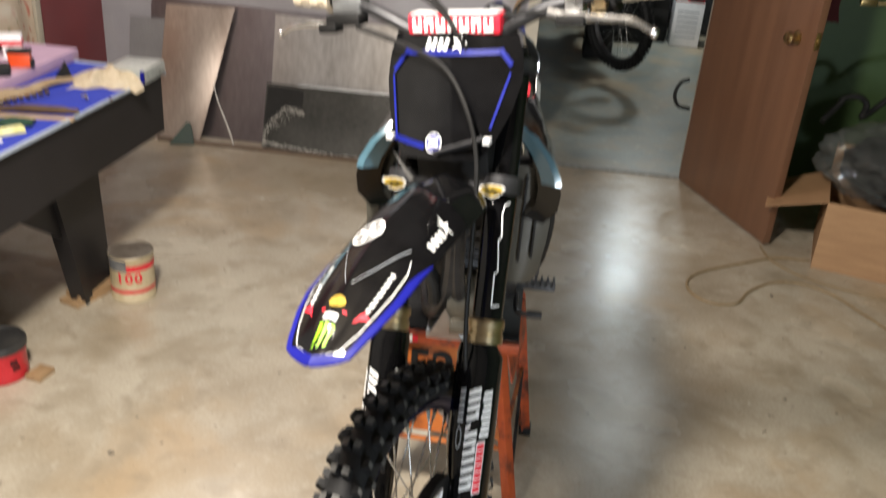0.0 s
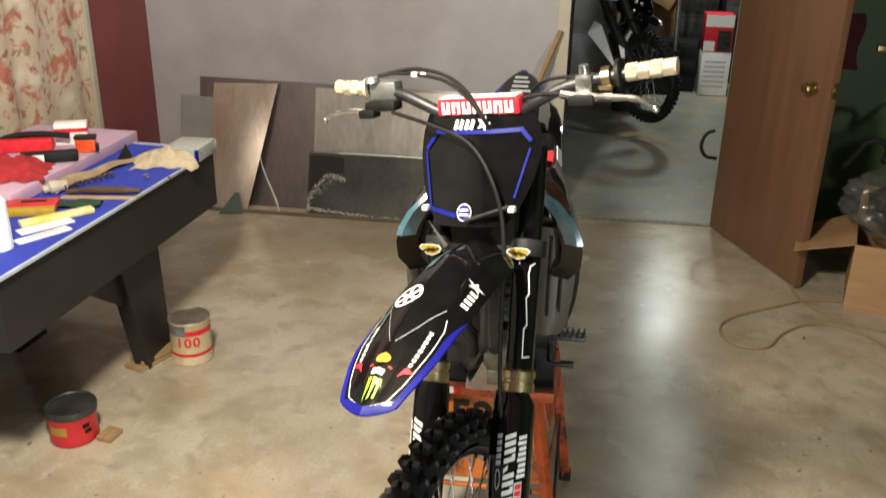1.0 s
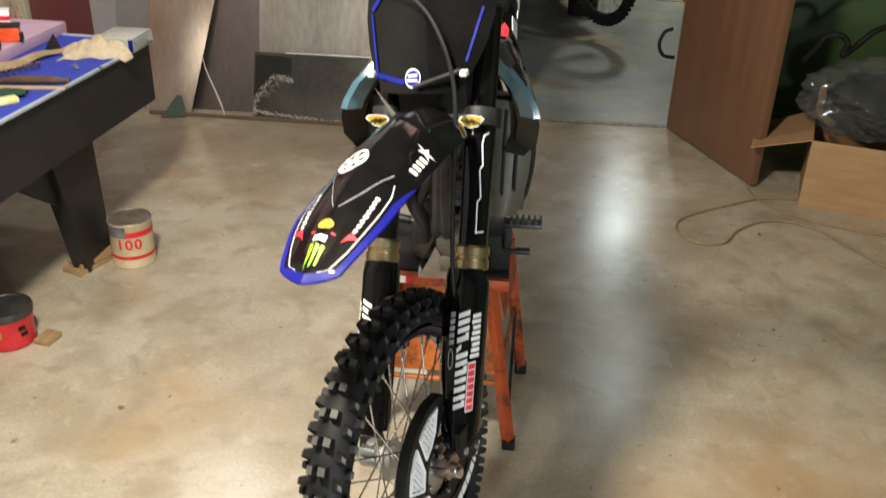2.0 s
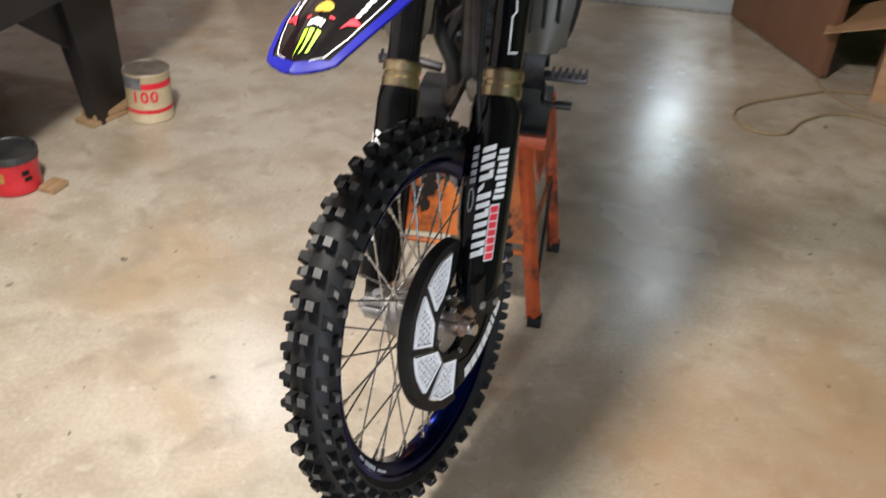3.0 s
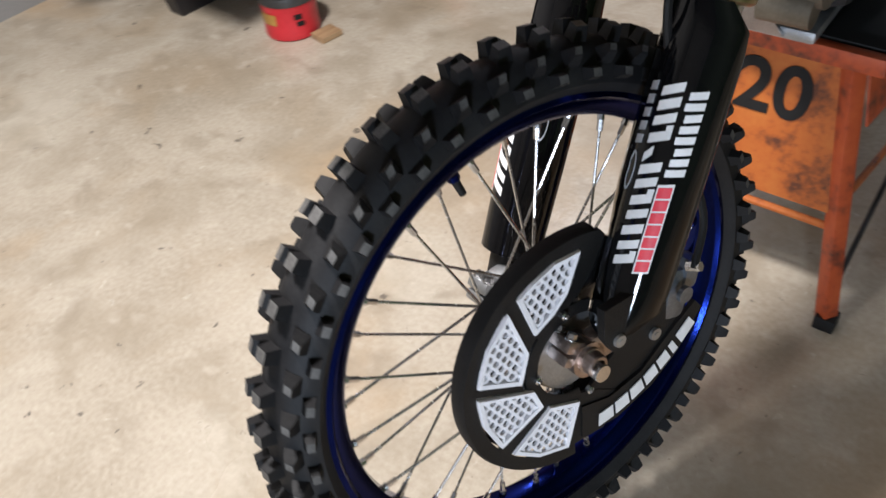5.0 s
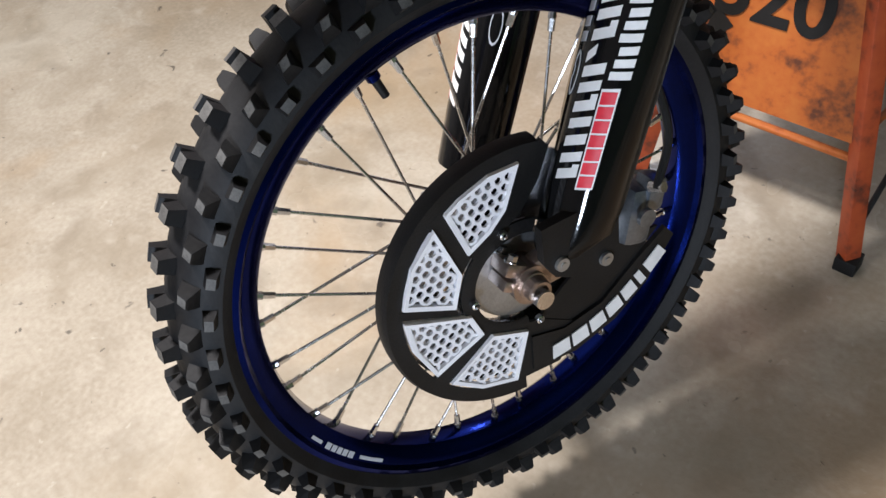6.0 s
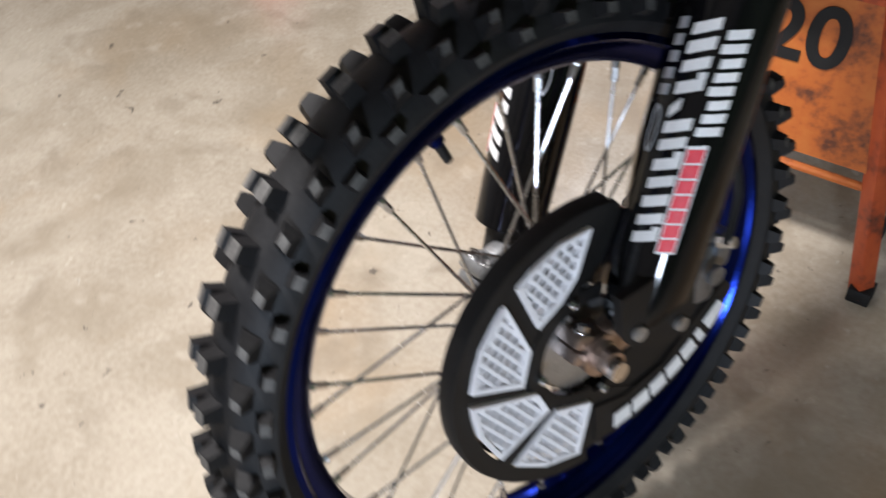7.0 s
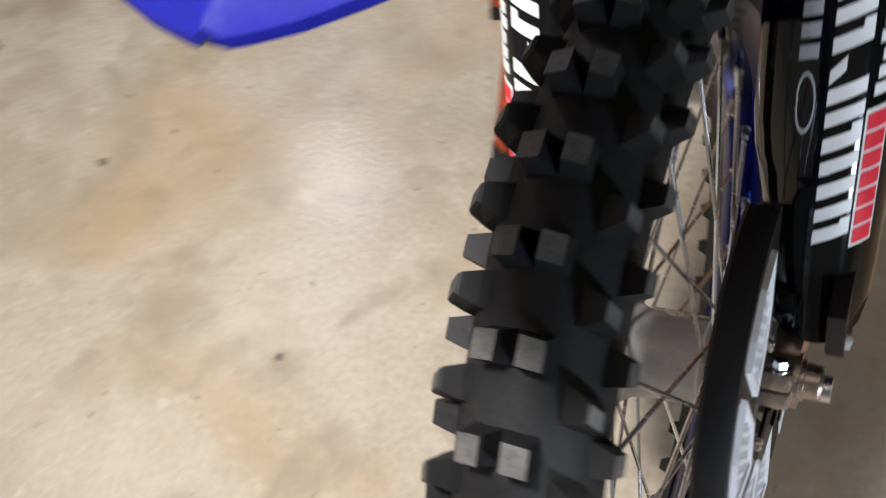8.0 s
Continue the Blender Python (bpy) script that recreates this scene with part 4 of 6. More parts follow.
turned("plate_bracket", bm, steel, "bright wedge bracket under the plate")
# black body under the plate, between the clamps
bm = B(); box(bm, -0.075, 0.075, 0.285, 0.34, 0.60, 0.70, bevel=0.015)
turned("clamp_cover", bm, matt_black, "matt black cover under the plate")
# yellow marks over the legs
for s in (1, -1):
    bm = B()
    ctr = Vector((s * 0.098 - 0.012, 0.268, 0.606))
    prof = [(-0.030, 0.004), (-0.022, 0.012), (0.000, 0.015), (0.026, 0.013), (0.034, 0.006), (0.016, -0.012), (-0.002, -0.016), (-0.022, -0.008)]
    slab(bm, [ctr + Vector((s * x * 0.82, -0.003, z * 0.82)) for x, z in prof], (0, -1, 0.35), 0.002)
    badge = turned("winged_mark", bm, white_print, "yellow winged mark with black bars and a white edge")
    bm = B(); slab(bm, [ctr + Vector((s * x * 0.73, -0.0045, z * 0.70 + 0.0006)) for x, z in prof], (0, -1, 0.35), 0.001)
    turned("yellow_field", bm, yellow_print, "yellow field", badge)
    for k in range(3):
        x = -0.004 + 0.010 * k
        bm = B(); slab(bm, [ctr + Vector((s * a, -0.0060, b)) for a, b in ((x - 0.016, 0.0045), (x - 0.013, 0.0062), (x + 0.004, -0.0025), (x + 0.002, -0.0052))], (0, -1, 0.35), 0.001)
        turned("black_bar", bm, matt_black, "", badge)

# handlebar
bm = B()
tube(bm, [(-0.365, 0.392, 0.936), (-0.29, 0.386, 0.930), (-0.20, 0.378, 0.915), (-0.145, 0.372, 0.893), (-0.09, 0.374, 0.868), (-0.012, 0.376, 0.858), (0.065, 0.374, 0.868), (0.120, 0.372, 0.893), (0.175, 0.378, 0.915), (0.27, 0.386, 0.930), (0.375, 0.392, 0.940)], 0.0125, 14, 5)
turned("handlebar", bm, dark_metal, "dark grey tapered alloy handlebar")
for side, x0, x1 in ((-1, -0.366, -0.287), (1, 0.290, 0.383)):
    bm = B()
    a, b = Vector((x0, 0.389 if side > 0 else 0.392, 0.934)), Vector((x1, 0.387 if side < 0 else 0.393, 0.929 if side < 0 else 0.941))
    rod(bm, a, b, 0.0142, sides=24)
    n = 4
    pads = []
    for k in range(n):
        p = a + (b - a) * ((k + 0.05) / n)
        q = a + (b - a) * ((k + 0.95) / n)
        for j in range(6):
            ang = radians(60 * j + (30 if k % 2 else 0))
            d = Vector((0, math.cos(ang), math.sin(ang)))
            t = Vector((0, -math.sin(ang), math.cos(ang)))
            pads.append((d, [p + d * 0.0115 + t * 0.0072, q + d * 0.0115 + t * 0.0072, q + d * 0.0115 - t * 0.0072, p + d * 0.0115 - t * 0.0072]))
    rod(bm, (x0 if side < 0 else x1 - 0.004, a.y if side < 0 else b.y, a.z if side < 0 else b.z), (x0 + 0.005 if side < 0 else x1 + 0.002, a.y if side < 0 else b.y, a.z if side < 0 else b.z), 0.0158, sides=24)
    grip = turned("grip", bm, grip_mat, "cream block-pattern rubber grip")
    for d, pts in pads:
        bm = B(); slab(bm, pts, d, 0.0036)
        turned("rubber_pad", bm, grip_mat, "", grip)
    bm = B(); rod(bm, (-0.286, 0.386, 0.929) if side < 0 else (0.276, 0.386, 0.930), (-0.279, 0.386, 0.929) if side < 0 else (0.283, 0.386, 0.931), 0.031 if side > 0 else 0.024, sides=24)
    turned("grip_flange", bm, grip_mat if side < 0 else matt_black, "", grip)
bm = B()
box(bm, -0.272, -0.205, 0.366, 0.404, 0.900, 0.945, bevel=0.009)
rod(bm, (-0.262, 0.37, 0.945), (-0.262, 0.37, 0.955), 0.018, 0.014, sides=18)
turned("throttle_housing", bm, dull_alloy, "dull alloy throttle housing")
bm = B()
box(bm, -0.270, -0.195, 0.335, 0.375, 0.885, 0.908, bevel=0.008)
box(bm, -0.285, -0.245, 0.330, 0.362, 0.872, 0.892, bevel=0.006)
turned("brake_cylinder", bm, matt_black, "black front brake cylinder")
bm = B(); tube(bm, [(-0.255, 0.348, 0.882), (-0.300, 0.340, 0.890), (-0.345, 0.336, 0.886), (-0.378, 0.342, 0.872)], [0.0065, 0.006, 0.005, 0.005], 10, 5)
bmesh.ops.create_uvsphere(bm, u_segments=10, v_segments=8, radius=0.0075, matrix=Matrix.Translation((-0.379, 0.342, 0.871)))
turned("brake_lever", bm, steel, "bright alloy brake lever")
bm = B()
box(bm, 0.195, 0.230, 0.360, 0.400, 0.900, 0.938, bevel=0.008)
rod(bm, (0.212, 0.375, 0.93), (0.212, 0.372, 0.955), 0.012, 0.010, sides=14)
turned("clutch_perch", bm, steel, "bright clutch perch")
bm = B(); rod(bm, (0.246, 0.384, 0.926), (0.262, 0.385, 0.928), 0.022, sides=22); box(bm, 0.240, 0.268, 0.366, 0.376, 0.905, 0.915, bevel=0.003)
turned("bar_clamp", bm, gold_metal, "bronze coloured bar clamp")
bm = B(); tube(bm, [(0.170, 0.352, 0.905), (0.205, 0.350, 0.898), (0.258, 0.345, 0.896), (0.315, 0.340, 0.893), (0.352, 0.345, 0.874)], [0.009, 0.010, 0.0075, 0.006, 0.0055], 10, 5)
bmesh.ops.create_uvsphere(bm, u_segments=10, v_segments=8, radius=0.0085, matrix=Matrix.Translation((0.353, 0.345, 0.872)))
turned("clutch_lever", bm, steel, "bright alloy clutch lever")
bm = B(); box(bm, 0.188, 0.240, 0.330, 0.352, 0.884, 0.904, bevel=0.007)
turned("lever_boot", bm, matt_black, "black rubber lever boot")
bm = B(); box(bm, -0.103, 0.083, 0.350, 0.392, 0.868, 0.905, bevel=0.010)
pad = turned("bar_pad", bm, red_print, "red handlebar pad with white blocks")
bm = B()
for k in range(7):
    x = -0.090 + 0.0235 * k
    box(bm, x, x + 0.0065, 0.3478, 0.3502, 0.874, 0.897)
    box(bm, x + 0.0065, x + 0.0120, 0.3478, 0.3502, 0.890 if k % 2 else 0.874, 0.897 if k % 2 else 0.881)
    box(bm, x + 0.0120, x + 0.0185, 0.3478, 0.3502, 0.874, 0.897)
box(bm, -0.095, 0.075, 0.354, 0.388, 0.9045, 0.9062)
turned("white_print", bm, white_print, "white printed blocks", pad)
bm = B()
for z in (0, 0.012):
    tube(bm, [(-0.255, 0.385, 0.955), (-0.215, 0.392, 0.958 + z * 0.3), (-0.158, 0.388, 0.953 + z), (-0.085, 0.372, 0.938 + z), (-0.030, 0.352, 0.905 + z), (0.010, 0.330, 0.868), (0.03, 0.36, 0.80)], 0.0042, 8, 5)
turned("throttle_cable", bm, matt_black, "pair of black throttle cables")
bm = B()
for x in (-0.172, -0.150):
    rod(bm, (x, 0.389, 0.953), (x + 0.014, 0.388, 0.952), 0.0056, sides=10)
turned("cable_sleeve", bm, white_print, "white cable sleeve")
bm = B()
tube(bm, [(0.190, 0.356, 0.904), (0.130, 0.362, 0.905), (0.070, 0.372, 0.89), (0.04, 0.40, 0.84), (0.03, 0.44, 0.78)], 0.0042, 8, 5)
tube(bm, [(0.215, 0.382, 0.925), (0.160, 0.400, 0.930), (0.100, 0.410, 0.915), (0.06, 0.42, 0.86)], 0.0036, 8, 5)
turned("clutch_cable", bm, matt_black, "black clutch cable")
bm = B()
for x in (-0.05, 0.026):
    box(bm, x - 0.014, x + 0.014, 0.358, 0.398, 0.815, 0.876, bevel=0.006)
turned("bar_mount", bm, dark_metal, "dark alloy bar mount")

# frame, engine and bodywork
def mirror(make, name, material, label="", parent=None):
    for s in (1, -1):
        bm = B()
        make(bm, s)
        fixed(name, bm, material, label, parent)


def shroud(bm, s):
    rows = []
    for t, z, x, y in ((0, 1.165, 0.085, 0.09), (1, 1.135, 0.135, 0.055), (2, 1.10, 0.172, 0.04), (3, 1.06, 0.197, 0.03), (4, 1.02, 0.207, 0.03), (5, 0.975, 0.205, 0.045), (6, 0.940, 0.180, 0.06)):
        row = [(s * (x - 0.045), y + 0.035, z - 0.006), (s * x, y, z)]
        for k in range(1, 6):
            q = k / 5
            row.append((s * (x + (0.150 - x) * q + 0.02 * math.sin(q * 3.14)), y + (0.42 - 0.02 * t) * q, z + (1.06 - 0.03 * t - z) * q * 0.55))
        rows.append(row)
    grid(bm, rows, 0.004)


mirror(shroud, "radiator_shroud", black_plastic, "black radiator shroud with a pale blue stripe")


def stripe(bm, s):
    rows = []
    for z, x, y in ((1.155, 0.102, 0.075), (1.125, 0.148, 0.047), (1.09, 0.181, 0.033), (1.055, 0.200, 0.025), (1.035, 0.206, 0.024)):
        rows.append([(s * (x - 0.040), y + 0.026, z - 0.004), (s * (x - 0.012), y + 0.002, z), (s * (x + 0.001), y + 0.004, z + 0.001)])
    grid(bm, rows, 0.003)


mirror(stripe, "shroud_stripe", pale_blue, "pale metallic blue stripe")


def radiator(bm, s):
    box(bm, s * 0.075 if s > 0 else -0.190, 0.190 if s > 0 else -0.075, 0.130, 0.165, 0.780, 1.050, bevel=0.004)


def cover(bm, s):
    grid(bm, [[(s * (x0 + (x1 - x0) * q / 6), 0.124 - 0.014 * math.sin(math.pi * q / 6), z) for q in range(7)] for z, x0, x1 in ((1.045, 0.082, 0.196), (0.96, 0.078, 0.200), (0.87, 0.080, 0.194), (0.80, 0.088, 0.184), (0.772, 0.100, 0.170))], 0.004)


mirror(radiator, "radiator", dark_metal, "dark radiator")
mirror(cover, "radiator_cover", surface("smoked_plastic", (0.045, 0.043, 0.035), (0.070, 0.066, 0.054), 7, 0.36, 0, 0.05), "smoked grey radiator cover")
for k in range(3):
    for s in (-1, 1):
        x = s * (0.112 + 0.027 * k)
        bm = B(); box(bm, x - 0.003, x + 0.003, 0.098, 0.112, 0.815 + 0.012 * k, 1.025, bevel=0.0015)
        fixed("cover_rib", bm, matt_black, "dark upright rib of the radiator cover")
bm = B(); tube(bm, [(0.195, 0.12, 1.00), (0.200, 0.13, 0.90), (0.185, 0.15, 0.80), (0.150, 0.16, 0.775)], 0.008, 8, 4)
fixed("radiator_guard", bm, matt_black)
# head tube and frame
bm = B()
rod(bm, BK.inverted() @ FK @ leg(0, 0.575, (0, 0.035)), BK.inverted() @ FK @ leg(0, 0.825, (0, 0.035)), 0.030, sides=24)
fixed("head_tube", bm, dull_alloy)
bm = B()
for s in (1, -1):
    tube(bm, [(s * 0.03, 0.02, 1.12), (s * 0.075, 0.16, 1.08), (s * 0.105, 0.40, 0.98), (s * 0.115, 0.62, 0.80), (s * 0.110, 0.68, 0.62), (s * 0.08, 0.60, 0.56)], 0.024, 10, 4)
    tube(bm, [(0, 0.02, 1.05), (s * 0.004, 0.10, 0.88), (s * 0.012, 0.18, 0.70), (s * 0.050, 0.27, 0.585), (s * 0.08, 0.45, 0.545), (s * 0.08, 0.62, 0.56)], 0.019, 10, 4)
fixed("frame", bm, dark_metal, "dark alloy perimeter frame")
bm = B()
box(bm, -0.060, 0.105, 0.27, 0.60, 0.565, 0.74, bevel=0.03)
box(bm, -0.045, 0.065, 0.25, 0.42, 0.74, 0.97, bevel=0.02)
for k in range(5):
    box(bm, -0.052, 0.072, 0.245, 0.425, 0.765 + 0.03 * k, 0.772 + 0.03 * k)
rod(bm, (-0.075, 0.42, 0.66), (0.15, 0.42, 0.66), 0.085, sides=28)
rod(bm, (-0.07, 0.55, 0.64), (0.16, 0.55, 0.64), 0.06, sides=24)
fixed("engine", bm, dark_metal, "dark cast alloy engine")
bm = B(); rod(bm, (-0.01, 0.235, 0.655), (0.085, 0.235, 0.655), 0.062, sides=28); rod(bm, (0.0, 0.205, 0.60), (0.075, 0.205, 0.60), 0.030, sides=20)
fixed("engine_case", bm, surface("brown_cast_alloy", (0.10, 0.085, 0.062), (0.17, 0.145, 0.11), 16, 0.5, 0.5, 0.12, 200), "brownish rounded front of the engine case")
bm = B(); tube(bm, [(0.02, 0.245, 0.86), (0.01, 0.20, 0.84), (-0.040, 0.190, 0.80), (-0.068, 0.21, 0.76), (-0.085, 0.30, 0.74), (-0.120, 0.46, 0.78), (-0.16, 0.64, 0.84), (-0.165, 0.85, 0.92)], 0.019, 12, 5)
fixed("exhaust_pipe", bm, dark_metal, "dark exhaust pipe")
bm = B(); box(bm, -0.060, 0.075, 0.24, 0.62, 0.525, 0.545, bevel=0.006); slab(bm, [(-0.055, 0.24, 0.53), (0.030, 0.24, 0.53), (0.012, 0.185, 0.60), (-0.012, 0.165, 0.655), (-0.032, 0.185, 0.60)], (0, -1, 0.3), 0.005)
fixed("skid_plate", bm, dull_alloy, "alloy skid plate")
bm = B()
tube(bm, [(-0.085, 0.17, 0.83), (-0.070, 0.16, 0.77), (-0.045, 0.165, 0.715), (-0.040, 0.175, 0.665)], 0.014, 10, 4)
tube(bm, [(0.05, 0.19, 0.98), (0.03, 0.15, 0.90), (-0.02, 0.165, 0.83), (-0.055, 0.175, 0.76), (-0.030, 0.20, 0.70)], 0.012, 10, 4)
fixed("coolant_hose", bm, matt_black, "black coolant hoses")
# seat, tank, side panels and tail
bm = B()
rows = []
for y, w, z in ((0.12, 0.075, 1.16), (0.22, 0.115, 1.185), (0.36, 0.105, 1.165), (0.52, 0.075, 1.125), (0.75, 0.080, 1.115), (1.00, 0.090, 1.115), (1.16, 0.070, 1.120)):
    rows.append([(w * 1.05 * c, y, z - 0.10 * (1 - math.sqrt(max(0.0, 1 - c * c))) - (0.05 if abs(c) == 1 else 0)) for c in (-1, -0.9, -0.7, -0.4, 0, 0.4, 0.7, 0.9, 1)])
grid(bm, rows, 0.02)
fixed("seat", bm, matt_black, "black gripper seat")
bm = B()
rows = []
for y, w, z in ((1.05, 0.085, 1.075), (1.20, 0.090, 1.105), (1.34, 0.080, 1.125), (1.46, 0.060, 1.135), (1.52, 0.030, 1.135)):
    rows.append([(0.012 + 1.22 * w * c, y, z - 0.045 * abs(c) ** 2) for c in (-1, -0.6, -0.2, 0.2, 0.6, 1)])
grid(bm, rows, 0.005)
tail = fixed("rear_mudguard", bm, blue_plastic, "blue rear mudguard with pale print")
bm = B()
grid(bm, [[(0.012 + w * c, y, z + 0.003 - 0.012 * c * c) for c in (-1, -0.5, 0, 0.5, 1)] for y, w, z in ((1.07, 0.072, 1.084), (1.20, 0.076, 1.106), (1.34, 0.062, 1.126), (1.45, 0.036, 1.136))], 0.002)
fixed("tail_panel", bm, matt_black, "black printed panel on the blue mudguard", tail)
for k in range(6):
    y, w = 1.13 + 0.045 * k, 0.040 - 0.003 * k
    z = 1.0985 + (0.0065 if k < 2 else 0.0064) * k + (0.003 if k > 1 else 0)
    bm = B(); slab(bm, [(0.012 - w, y, z), (0.012 + w * (0.8 if k % 2 else 1), y, z), (0.012 + w * (0.8 if k % 2 else 1), y + 0.014, z + 0.002), (0.012 - w, y + 0.014, z + 0.002)], (0, 0, 1), 0.003)
    fixed("tail_print", bm, yellow_print if k == 1 else grey_print, "pale printed bar", tail)


def panel(bm, s):
    rows = []
    for y, x, z0, z1 in ((0.34, 0.142, 0.94, 1.060), (0.50, 0.150, 0.88, 1.072), (0.70, 0.156, 0.82, 1.085), (0.90, 0.156, 0.84, 1.092), (1.10, 0.138, 0.90, 1.092), (1.25, 0.095, 0.98, 1.092)):
        rows.append([(s * (x + 0.012 * math.sin(3.14 * q)), y, z0 + (z1 - z0) * q) for q in (0, 0.25, 0.5, 0.75, 1)] + [(s * (x - 0.018), y, z1 + 0.008), (s * 0.082, y, z1 + 0.004)])
    grid(bm, rows, 0.004)


mirror(panel, "side_panel", black_plastic, "black side number panel")
bm = B(); slab(bm, [(0.112, 0.50, 1.088), (0.132, 0.49, 1.088), (0.134, 0.55, 1.092), (0.122, 0.60, 1.096), (0.110, 0.56, 1.092)], (0, 0, 1), 0.004)
fixed("orange_mark", bm, red_print, "orange-red mark")
bm = B(); slab(bm, [(0.140, 0.30, 1.150), (0.152, 0.34, 1.120), (0.150, 0.37, 1.150), (0.138, 0.33, 1.175)], (1, -0.6, 0.4), 0.002)
fixed("white_mark", bm, white_print, "white mark")
# rear wheel and swingarm
RW = BK @ Matrix.Translation((0, 1.115, 0.40))
wide_wheel = RW @ Matrix.Diagonal((1.3, 0.95, 0.95, 1))
back_tyre = part("rear_tyre", tyre.data, None, bike, "black knobbly rubber rear tyre", wide_wheel)
for s in (-1, 1):
    for mesh, lag in ((knob_mesh(radians(14) * s, 0.022, 0.017, 0.0150, 0.0, 0.84), 0.0), (knob_mesh(radians(52) * s, 0.020, 0.017, 0.0150, 0.0, 0.7), 0.1)):
        for i in range(30):
            part("tread_block", mesh, None, back_tyre, "", wide_wheel @ Matrix.Rotation(2 * math.pi * i / 30 + lag, 4, "X"))
bm = B(); lathe(bm, [(-0.03, 0.236), (-0.02, 0.222), (0, 0.216), (0.02, 0.222), (0.03, 0.236)], 48); lathe(bm, [(-0.05, 0.0), (-0.05, 0.04), (0.05, 0.04), (0.05, 0.0)], 24)
part("rear_rim", bm, blue_metal, bike, "blue anodised rear rim", RW)
bm = B()
for s in (1, -1):
    tube(bm, [(s * 0.09, 0.62, 0.60), (s * 0.085, 0.85, 0.52), (s * 0.085, 1.15, 0.40)], 0.022, 8, 4)
fixed("swingarm", bm, dull_alloy, "alloy swingarm")


def footpeg(bm, s):
    box(bm, 0.150 if s > 0 else -0.255, 0.255 if s > 0 else -0.150, 0.430, 0.475, 0.588, 0.600, bevel=0.004)
    for k in range(6):
        for y in (0.434, 0.468):
            box(bm, s * (0.172 + 0.016 * k) - 0.003, s * (0.172 + 0.016 * k) + 0.003, y - 0.004, y + 0.004, 0.599, 0.612)
    rod(bm, (s * 0.10, 0.452, 0.585), (s * 0.155, 0.452, 0.594), 0.012, sides=10)


mirror(footpeg, "footpeg", dark_metal, "dark toothed footpeg")
bm = B(); tube(bm, [(0.13, 0.50, 0.60), (0.155, 0.40, 0.585), (0.160, 0.33, 0.575), (0.215, 0.325, 0.575)], 0.007, 8, 3); rod(bm, (0.185, 0.325, 0.575), (0.222, 0.325, 0.575), 0.010, sides=12)
fixed("shift_lever", bm, dark_metal, "dark shift lever")

# ---- the stand under the motorcycle ----
stand = thing("bike_stand", (-0.165, 2.2, 0), "worn orange steel bike stand with stencilled figures", "stand")
for s in (1, -1):
    for xf, xt, y0, y1 in ((0.202, 0.120, 2.005, 2.065), (0.227, 0.159, 2.375, 2.345)):
        x0, x1 = -0.165 + s * xf, -0.165 + s * xt
        bm = B()
        a, b = Vector((x0, y0, 0.004)), Vector((x1, y1, 0.50))
        m = Matrix.Translation((a + b) / 2) @ (b - a).to_track_quat("Z", "X").to_matrix().to_4x4()
        box(bm, -0.014, 0.014, -0.014, 0.014, -(b - a).length / 2, (b - a).length / 2, m, 0.003)
        leg_part = part("leg", bm, stand_red, stand, "", Matrix())
        bm = B(); box(bm, x0 - 0.018, x0 + 0.018, y0 - 0.018, y0 + 0.018, 0, 0.028, bevel=0.003)
        part("foot", bm, matt_black, leg_part, "worn black foot", Matrix())


def lean(x, z, lift=0.0):
    """A point on the stand's front plate."""
    return (x, 2.005 + 0.14 * z - lift, z)


bm = B()
slab(bm, [lean(-0.335, 0.225), lean(0.005, 0.225), lean(-0.040, 0.490), lean(-0.290, 0.490)], (0, -1, 0), 0.004, 0.008)
front = part("front_plate", bm, orange_paint, stand, "worn orange front plate", Matrix())
for s in (1, -1):
    c = -0.165
    bm = B()
    slab(bm, [(c + s * 0.150, 2.055, 0.385), (c + s * 0.176, 2.350, 0.385), (c + s * 0.160, 2.335, 0.490), (c + s * 0.122, 2.085, 0.490)], (s, 0, 0), 0.004, 0.013)
    part("side_plate", bm, stand_red, stand, "worn red-orange side plate", Matrix())
    bm = B(); rod(bm, (c + s * 0.166, 2.035, 0.250), (c + s * 0.194, 2.365, 0.250), 0.006, sides=10)
    part("side_rod", bm, orange_paint, stand, "rusty side rod", Matrix())
    bm = B(); rod(bm, (c + s * 0.194, 2.02, 0.06), (c + s * 0.196, 2.36, 0.245), 0.005, sides=10)
    part("brace_rod", bm, dark_metal, stand, "dark brace rod", Matrix())
bm = B(); rod(bm, (-0.338, 2.03, 0.195), (0.008, 2.03, 0.195), 0.007, sides=10)
part("cross_rod", bm, orange_paint, stand, "rusty orange cross rod", Matrix())
bm = B(); box(bm, -0.335, 0.005, 2.06, 2.355, 0.490, 0.515, bevel=0.006)
part("top", bm, matt_black, stand, "black rubber covered top", Matrix())
bm = B(); box(bm, -0.338, 0.008, 2.034, 2.056, 0.482, 0.512, bevel=0.004)
rail = part("front_rail", bm, stand_red, stand, "worn orange front rail", Matrix())
bm = B(); box(bm, -0.305, -0.262, 2.0320, 2.0338, 0.488, 0.507)
part("white_label", bm, white_print, rail, "white sticker", Matrix())
bm = B(); box(bm, -0.261, -0.248, 2.0320, 2.0338, 0.488, 0.507)
part("red_label", bm, red_print, rail, "red sticker", Matrix())
bm = B(); slab(bm, [lean(-0.338, 0.208), lean(-0.20, 0.208), lean(-0.20, 0.234), lean(-0.338, 0.234)], (0, -1, 0), 0.003, 0.006)
part("pale_strip", bm, white_trim_mat, stand, "pale strip under the plate", Matrix())


